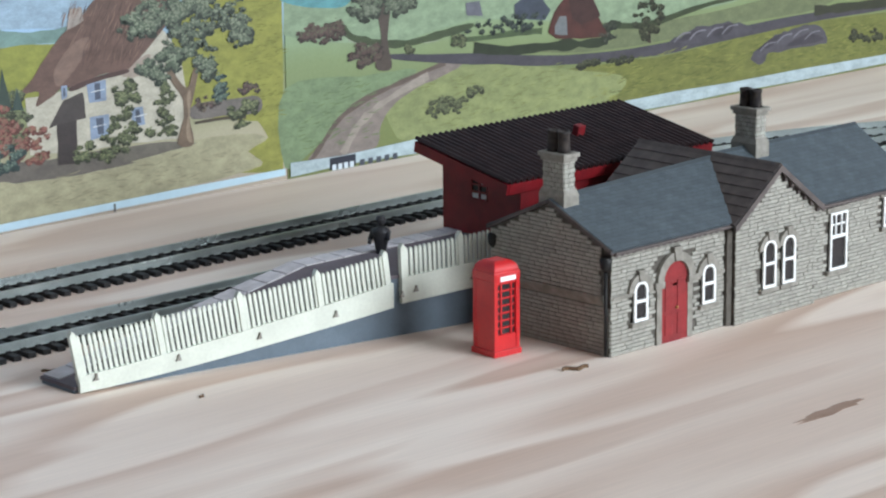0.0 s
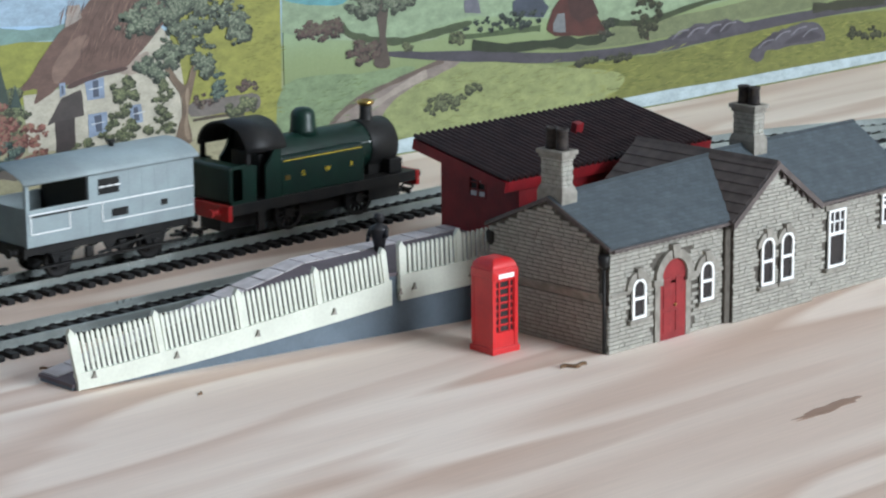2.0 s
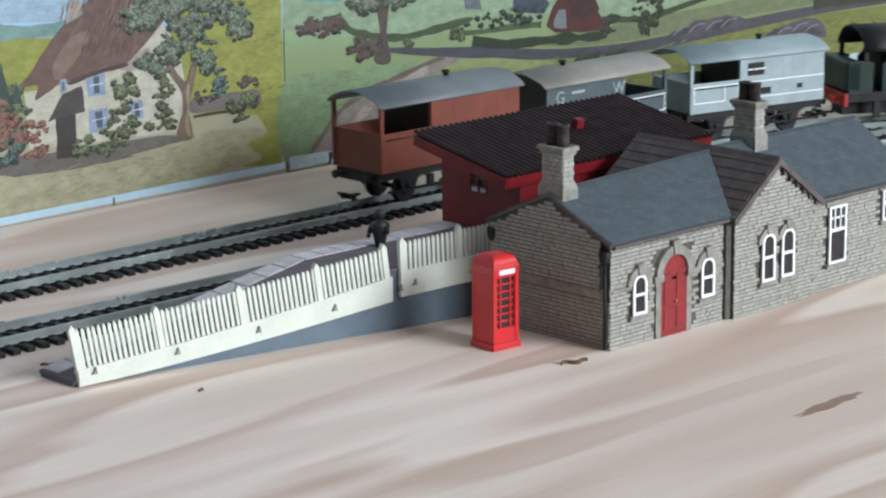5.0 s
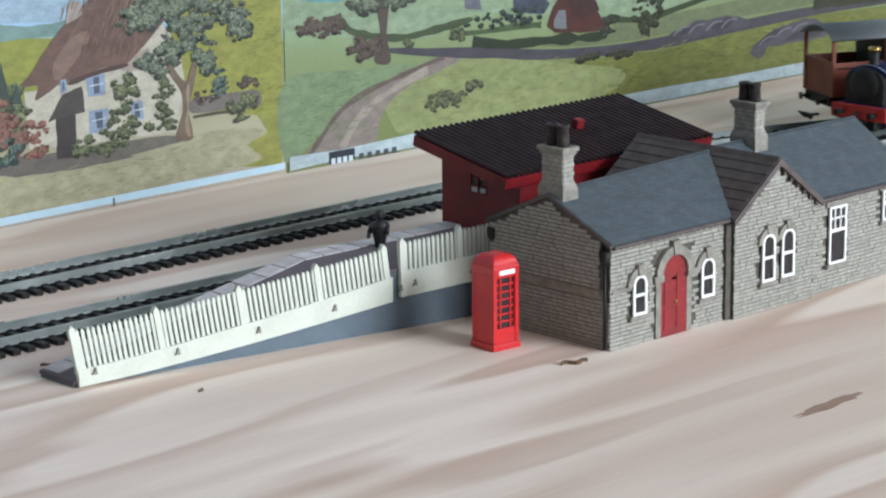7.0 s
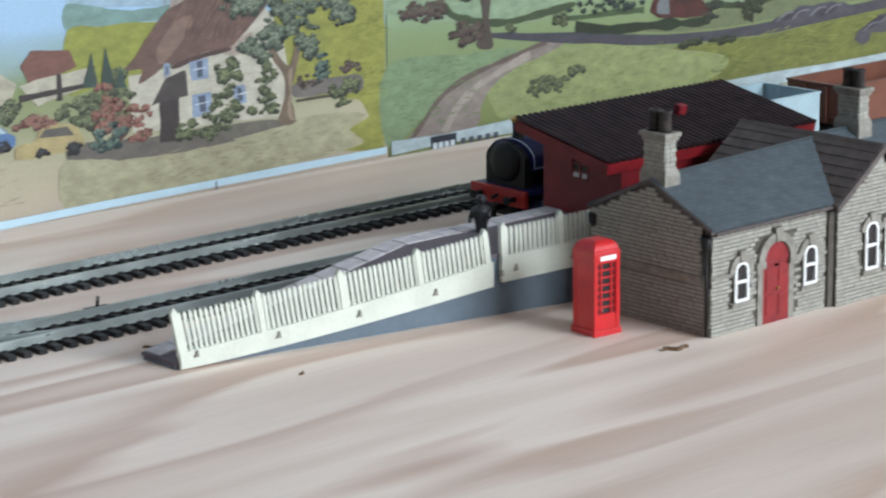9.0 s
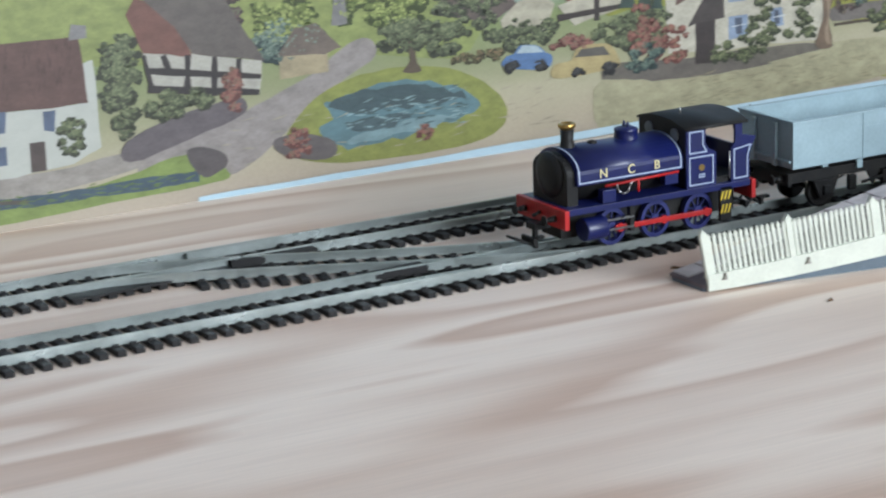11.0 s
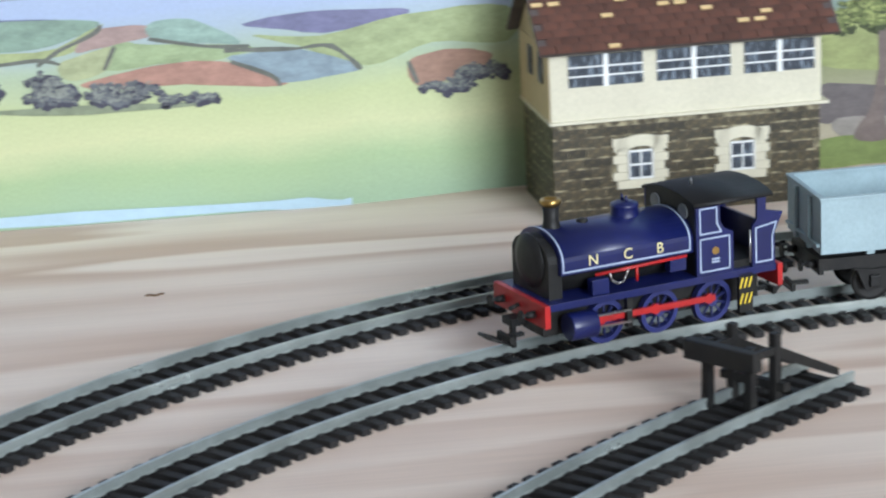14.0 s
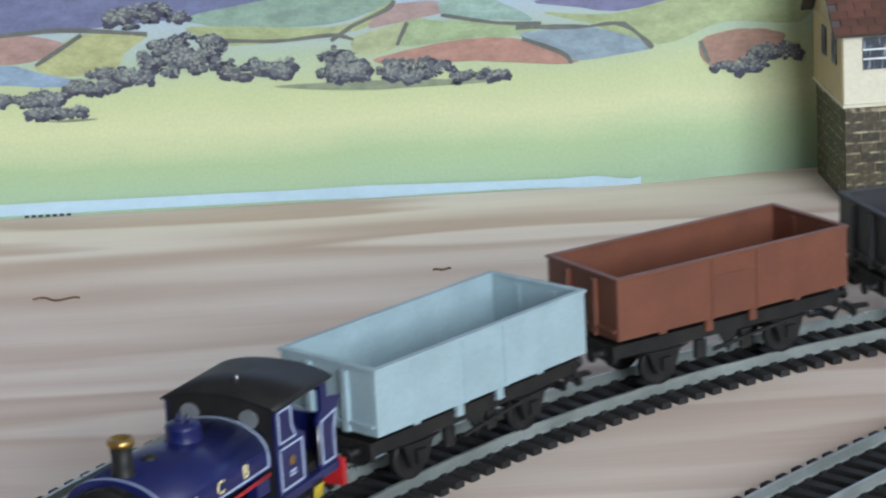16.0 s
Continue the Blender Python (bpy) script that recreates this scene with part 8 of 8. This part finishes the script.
for x, z in ((60.9, 5.35), (60.95, 3.85), (63.1, 4.0)):
    stroke("painted_glazing_bar", (186, 190, 194), 12, [(x, z), (x + 0.35, z + 0.02), (x + 0.7, z + 0.04)], 0.06)

# the unprinted blue-white margin at the sheets' feet, a maker's panel on it, and a sheet joint
stroke("paper_margin", (178, 204, 220), 15, [(-70, 0.32), (-40, 0.32), (-20, 0.34), (-8, 0.3), (1.6, 0.2), (4.4, 0.03)], 0.56)
stroke("paper_margin", (176, 202, 216), 15, [(36.0, 0.03), (44.0, 0.08), (50.0, 0.16), (58.0, 0.28), (71.5, 0.38)], 0.42)
# same paper, coloured darker here to make up for more light falling on it
stroke("paper_margin", (158, 173, 178), 15, [(71.8, 0.42), (90.0, 0.44), (108.0, 0.4), (140.0, 0.4)], 0.74)
paint("maker_panel", (28, 34, 48), 16, [(74.15, 0.08), (75.75, 0.08), (75.75, 0.62), (74.15, 0.62)], 0, 0.0)
for i in range(4):
    paint("panel_bar", (190, 200, 206), 17, [(74.3 + i * 0.36, 0.02), (74.55 + i * 0.36, 0.02), (74.55 + i * 0.36, 0.3), (74.3 + i * 0.36, 0.3)], 0, 0.0)
for i in range(5):
    paint("panel_bar", (60, 66, 76), 17, [(76.0 + i * 0.52, 0.02), (76.3 + i * 0.52, 0.02), (76.3 + i * 0.52, 0.3), (76.0 + i * 0.52, 0.3)], 0, 0.0)
paint("sheet_tick", (90, 92, 92), 17, [(61.85, 0.02), (61.95, 0.02), (61.95, 0.4), (61.85, 0.4)], 0, 0.0)
for i in range(7):
    paint("panel_bar", (40, 44, 50), 16, [(-17.6 + i * 0.25, 0.02), (-17.45 + i * 0.25, 0.02), (-17.45 + i * 0.25, 0.12), (-17.6 + i * 0.25, 0.12)], 0, 0.0)


# ---- stones, one by one, on the walls that the camera sees ----
STONE_RNG = random.Random(11)


def clear_of(x, z, holes):
    return all(not (cx - half - 0.05 < x < cx + half + 0.05 and z0 - 0.12 < z < z1 + 0.1) for cx, z0, z1, half in holes)


def lay_stones(parent, place, length, height, row, mean, mat, holes=(), cap=300, proud=0.04, top=None, fill=0.84):
    """Random coursed stones on a wall plane; place turns (along, up) into a matrix. The first go in singly, the rest as one mesh."""
    rest = bmesh.new()
    singles = 0
    shapes = [mesh_of("stone", B(0, mean * k, -proud * d, 0.02, 0, row * fill, 0.015), mat) for k in (0.7, 0.9, 1.15, 1.4) for d in (0.85, 1.1)]
    sizes = [mean * k for k in (0.7, 0.9, 1.15, 1.4) for d in (0.7, 1.1)]
    z = 0.02
    while z + row < height:
        x = 0.02 - STONE_RNG.random() * 0.05
        while True:
            k = STONE_RNG.randrange(len(shapes))
            fit = min(1.0, (length - x) / sizes[k])
            if fit < 0.25:
                break
            mid = x + sizes[k] * fit / 2
            if clear_of(mid, z + row / 2, holes) and (top is None or z + row < top(mid)):
                m = place(x, z) @ Matrix.Diagonal((fit, 1, 1, 1))
                if singles < cap:
                    share("stone", shapes[k], parent, m)
                    singles += 1
                else:
                    made = bmesh.ops.create_cube(rest, size=1, matrix=m @ Matrix.LocRotScale((sizes[k] / 2, -proud / 2, row * 0.45), None, (sizes[k], proud, row * 0.9)))
            x += sizes[k] + 0.012
        z += row
    if rest.verts:
        part("stonework", rest, mat, parent, kind="stuff")
    else:
        rest.free()


def shifted(specs, dx):
    return [(cx - dx, z0, z1, half) for cx, z0, z1, half in specs]


walls = {c.name.split(".")[0]: c for c in STATION.children if "wing_wall" in c.name}
lay_stones(walls["west_wing_wall"], lambda x, z: pose(ST_L + x, ST_FRONT, z), BAY_L - ST_L - 0.3, 3.62, 0.142, 0.36, M_STONE,
           shifted(SMALL_WINDOWS + [(DOOR[0], -0.3, DOOR[2] + 0.15, DOOR[3] + 0.25)], ST_L))
GABLE_HALF = (ST_BACK - ST_FRONT) / 2
GABLE_TOP = lambda y: EAVE - 0.08 + (RIDGE_W - EAVE - 0.14) * (1 - abs(y - GABLE_HALF) / GABLE_HALF)
lay_stones(walls["west_wing_wall"], lambda x, z: pose(ST_L, ST_BACK - x, z, 0, 0, -90), ST_BACK - ST_FRONT, 1.8, 0.142, 0.36, M_STONE)
stage = [c for c in STATION.children if c.name.startswith("gable_upper_stage")][0]
lay_stones(stage, lambda x, z: pose(ST_L - 0.13, ST_BACK - x, z + 2.12, 0, 0, -90), ST_BACK - ST_FRONT - 0.32, 3.0, 0.142, 0.36, M_STONE, top=lambda y: GABLE_TOP(y) - 2.12)
lay_stones(walls["gable_wing_wall"], lambda x, z: pose(BAY_L + x, BAY_F, z), BAY_R - BAY_L, 5.4, 0.142, 0.36, M_STONE, shifted(BAY_WINDOWS, BAY_L),
           top=lambda x: EAVE - 0.1 + 1.5 * (1 - abs(x - 2.25) / 2.25))
lay_stones(walls["east_wing_wall"], lambda x, z: pose(BAY_R + x, ST_FRONT, z), ST_R - BAY_R, 3.5, 0.142, 0.36, M_STONE, shifted(TALL_WINDOWS, BAY_R))
base = [c for c in SIGNAL_BOX.children if c.name.startswith("stone_base")][0]
lay_stones(base, lambda x, z: pose(SB_L + x, SB_F, z), SB_R - SB_L, 3.42, 0.36, 0.72, M_SBSTONE,
           shifted([(14.05, 1.15, 2.6, 0.62), (17.68, 1.15, 2.6, 0.62)], SB_L), proud=0.015, fill=0.82)
lay_stones(base, lambda x, z: pose(SB_L, SB_B - x, z, 0, 0, -90), SB_B - SB_F, 3.42, 0.36, 0.72, M_SBSTONE, proud=0.015, fill=0.82)


# ---- what moves ----
# place of the green engine's chimney on the back line, and of the blue engine's dome on the platform line
GREEN_RUN = [(0.0, 46.5), (0.5, 52.0), (1.0, 57.5), (1.5, 63.0), (2.0, 68.4), (2.5, 73.9), (3.0, 79.4), (3.5, 85.1), (4.0, 91.8), (4.2, 94.7),
             (5.2, 108.2), (6.3, 123.4), (6.6, 127.6), (7.0, 133.6), (8.0, 145.0), (9.0, 154.0), (10.5, 158.0), (16.0, 158.0)]
BLUE_RUN = [(0.0, 152.0), (2.8, 152.0), (4.0, 141.0), (5.5, 119.0), (6.5, 104.2), (7.0, 97.1), (7.3, 92.5), (7.5, 89.5), (7.7, 86.6), (8.0, 82.2),
            (8.5, 74.5), (9.0, 67.7), (9.5, 61.4), (10.0, 55.2), (10.5, 49.3),
            (11.0, 45.3), (11.5, 40.7), (12.0, 35.7), (12.5, 29.8), (13.0, 23.75), (13.5, 17.3), (14.0, 10.35), (14.5, 3.66), (15.0, -3.2),
            (15.5, -9.78), (16.0, -16.17)]


def run_at(run, t):
    """Smooth reading of a run (monotone cubic between its rows)."""
    ts, xs = [r[0] for r in run], [r[1] for r in run]
    k = max(i for i in range(len(ts) - 1) if ts[i] <= t + 1e-9) if t < ts[-1] else len(ts) - 2

    def slope(i):
        if i == 0 or i == len(ts) - 1:
            return 0.0 if i else (xs[1] - xs[0]) / (ts[1] - ts[0])
        a, b = (xs[i] - xs[i - 1]) / (ts[i] - ts[i - 1]), (xs[i + 1] - xs[i]) / (ts[i + 1] - ts[i])
        return 0.0 if a * b <= 0 else 2 * a * b / (a + b)

    h = ts[k + 1] - ts[k]
    u = min(1.0, (t - ts[k]) / h)
    m0, m1 = slope(k) * h, (slope(k + 1) if k + 1 < len(ts) - 1 else (xs[-1] - xs[-2]) / (ts[-1] - ts[-2])) * h
    return (2 * u ** 3 - 3 * u * u + 1) * xs[k] + (u ** 3 - 2 * u * u + u) * m0 + (3 * u * u - 2 * u ** 3) * xs[k + 1] + (u ** 3 - u * u) * m1


def stand(line, s, reach):
    """A vehicle's pose with its two axles on the line."""
    (xa, ya, _), (xb, yb, _) = line(s - reach), line(s + reach)
    return pose((xa + xb) / 2 * CM, (ya + yb) / 2 * CM, RAIL_TOP * CM, 0, 0, math.degrees(math.atan2(yb - ya, xb - xa)))


TRAINS = [
    (GREEN_LOCO, far_line, GREEN_RUN, 0.0, -3.2, 1.8),
    (LIGHT_VAN, far_line, GREEN_RUN, -14.25, 0.0, 2.1),
    (DARK_VAN, far_line, GREEN_RUN, -23.98, 0.0, 2.1),
    (BROWN_VAN, far_line, GREEN_RUN, -33.6, 0.0, 2.1),
    (BLUE_LOCO, near_line, BLUE_RUN, 0.0, 0.3, 1.7),
    (GREY_WAGON, near_line, BLUE_RUN, 9.97, 0.0, 2.1),
    (BROWN_WAGON, near_line, BLUE_RUN, 19.32, 0.0, 2.1),
    (DARK_WAGON, near_line, BLUE_RUN, 28.87, 0.0, 2.1),
]


def motions():
    steps = [i / 30 for i in range(481)]
    for ob, line, run, offset, centre, reach in TRAINS:
        rows = []
        for i in range(0, 161):
            t = i / 10
            m = stand(line, run_at(run, t) + offset + centre, reach) @ pose(-centre * CM, 0, 0)
            rows.append((t, m))
        walk(ob, rows)
        # wheels roll without slipping; rows close enough for their turn
        for wheel, parent, x, r in SPINNING:
            if parent is not ob:
                continue
            start = run_at(run, 0)
            last, rows = None, []
            for t in steps:
                a = math.degrees((run_at(run, t) - start) / r)
                if last is None or abs(a - last[1]) > 42 or t - last[0] > 1.0 or t == steps[-1]:
                    if last and abs(a - last[1]) > 84:
                        a = last[1] + math.copysign(84, a - last[1])
                    rows.append((t, pose(x * CM, 0, r * CM, 0, a, 0)))
                    last = (t, a)
            walk(wheel, rows)
    for k, side in enumerate(SIDE_RODS):
        start = run_at(BLUE_RUN, 0)
        last, rows = None, []
        for t in steps:
            a = (run_at(BLUE_RUN, t) - start) / 0.66 + (math.pi / 2 if k else 0)
            if last is None or abs(a - last[1]) > 0.7 or t - last[0] > 1.0 or t == steps[-1]:
                rows.append((t, pose(0.27 * math.sin(a) * CM, 0, (0.66 + 0.27 * math.cos(a)) * CM)))
                last = (t, a)
        walk(side, rows)


motions()
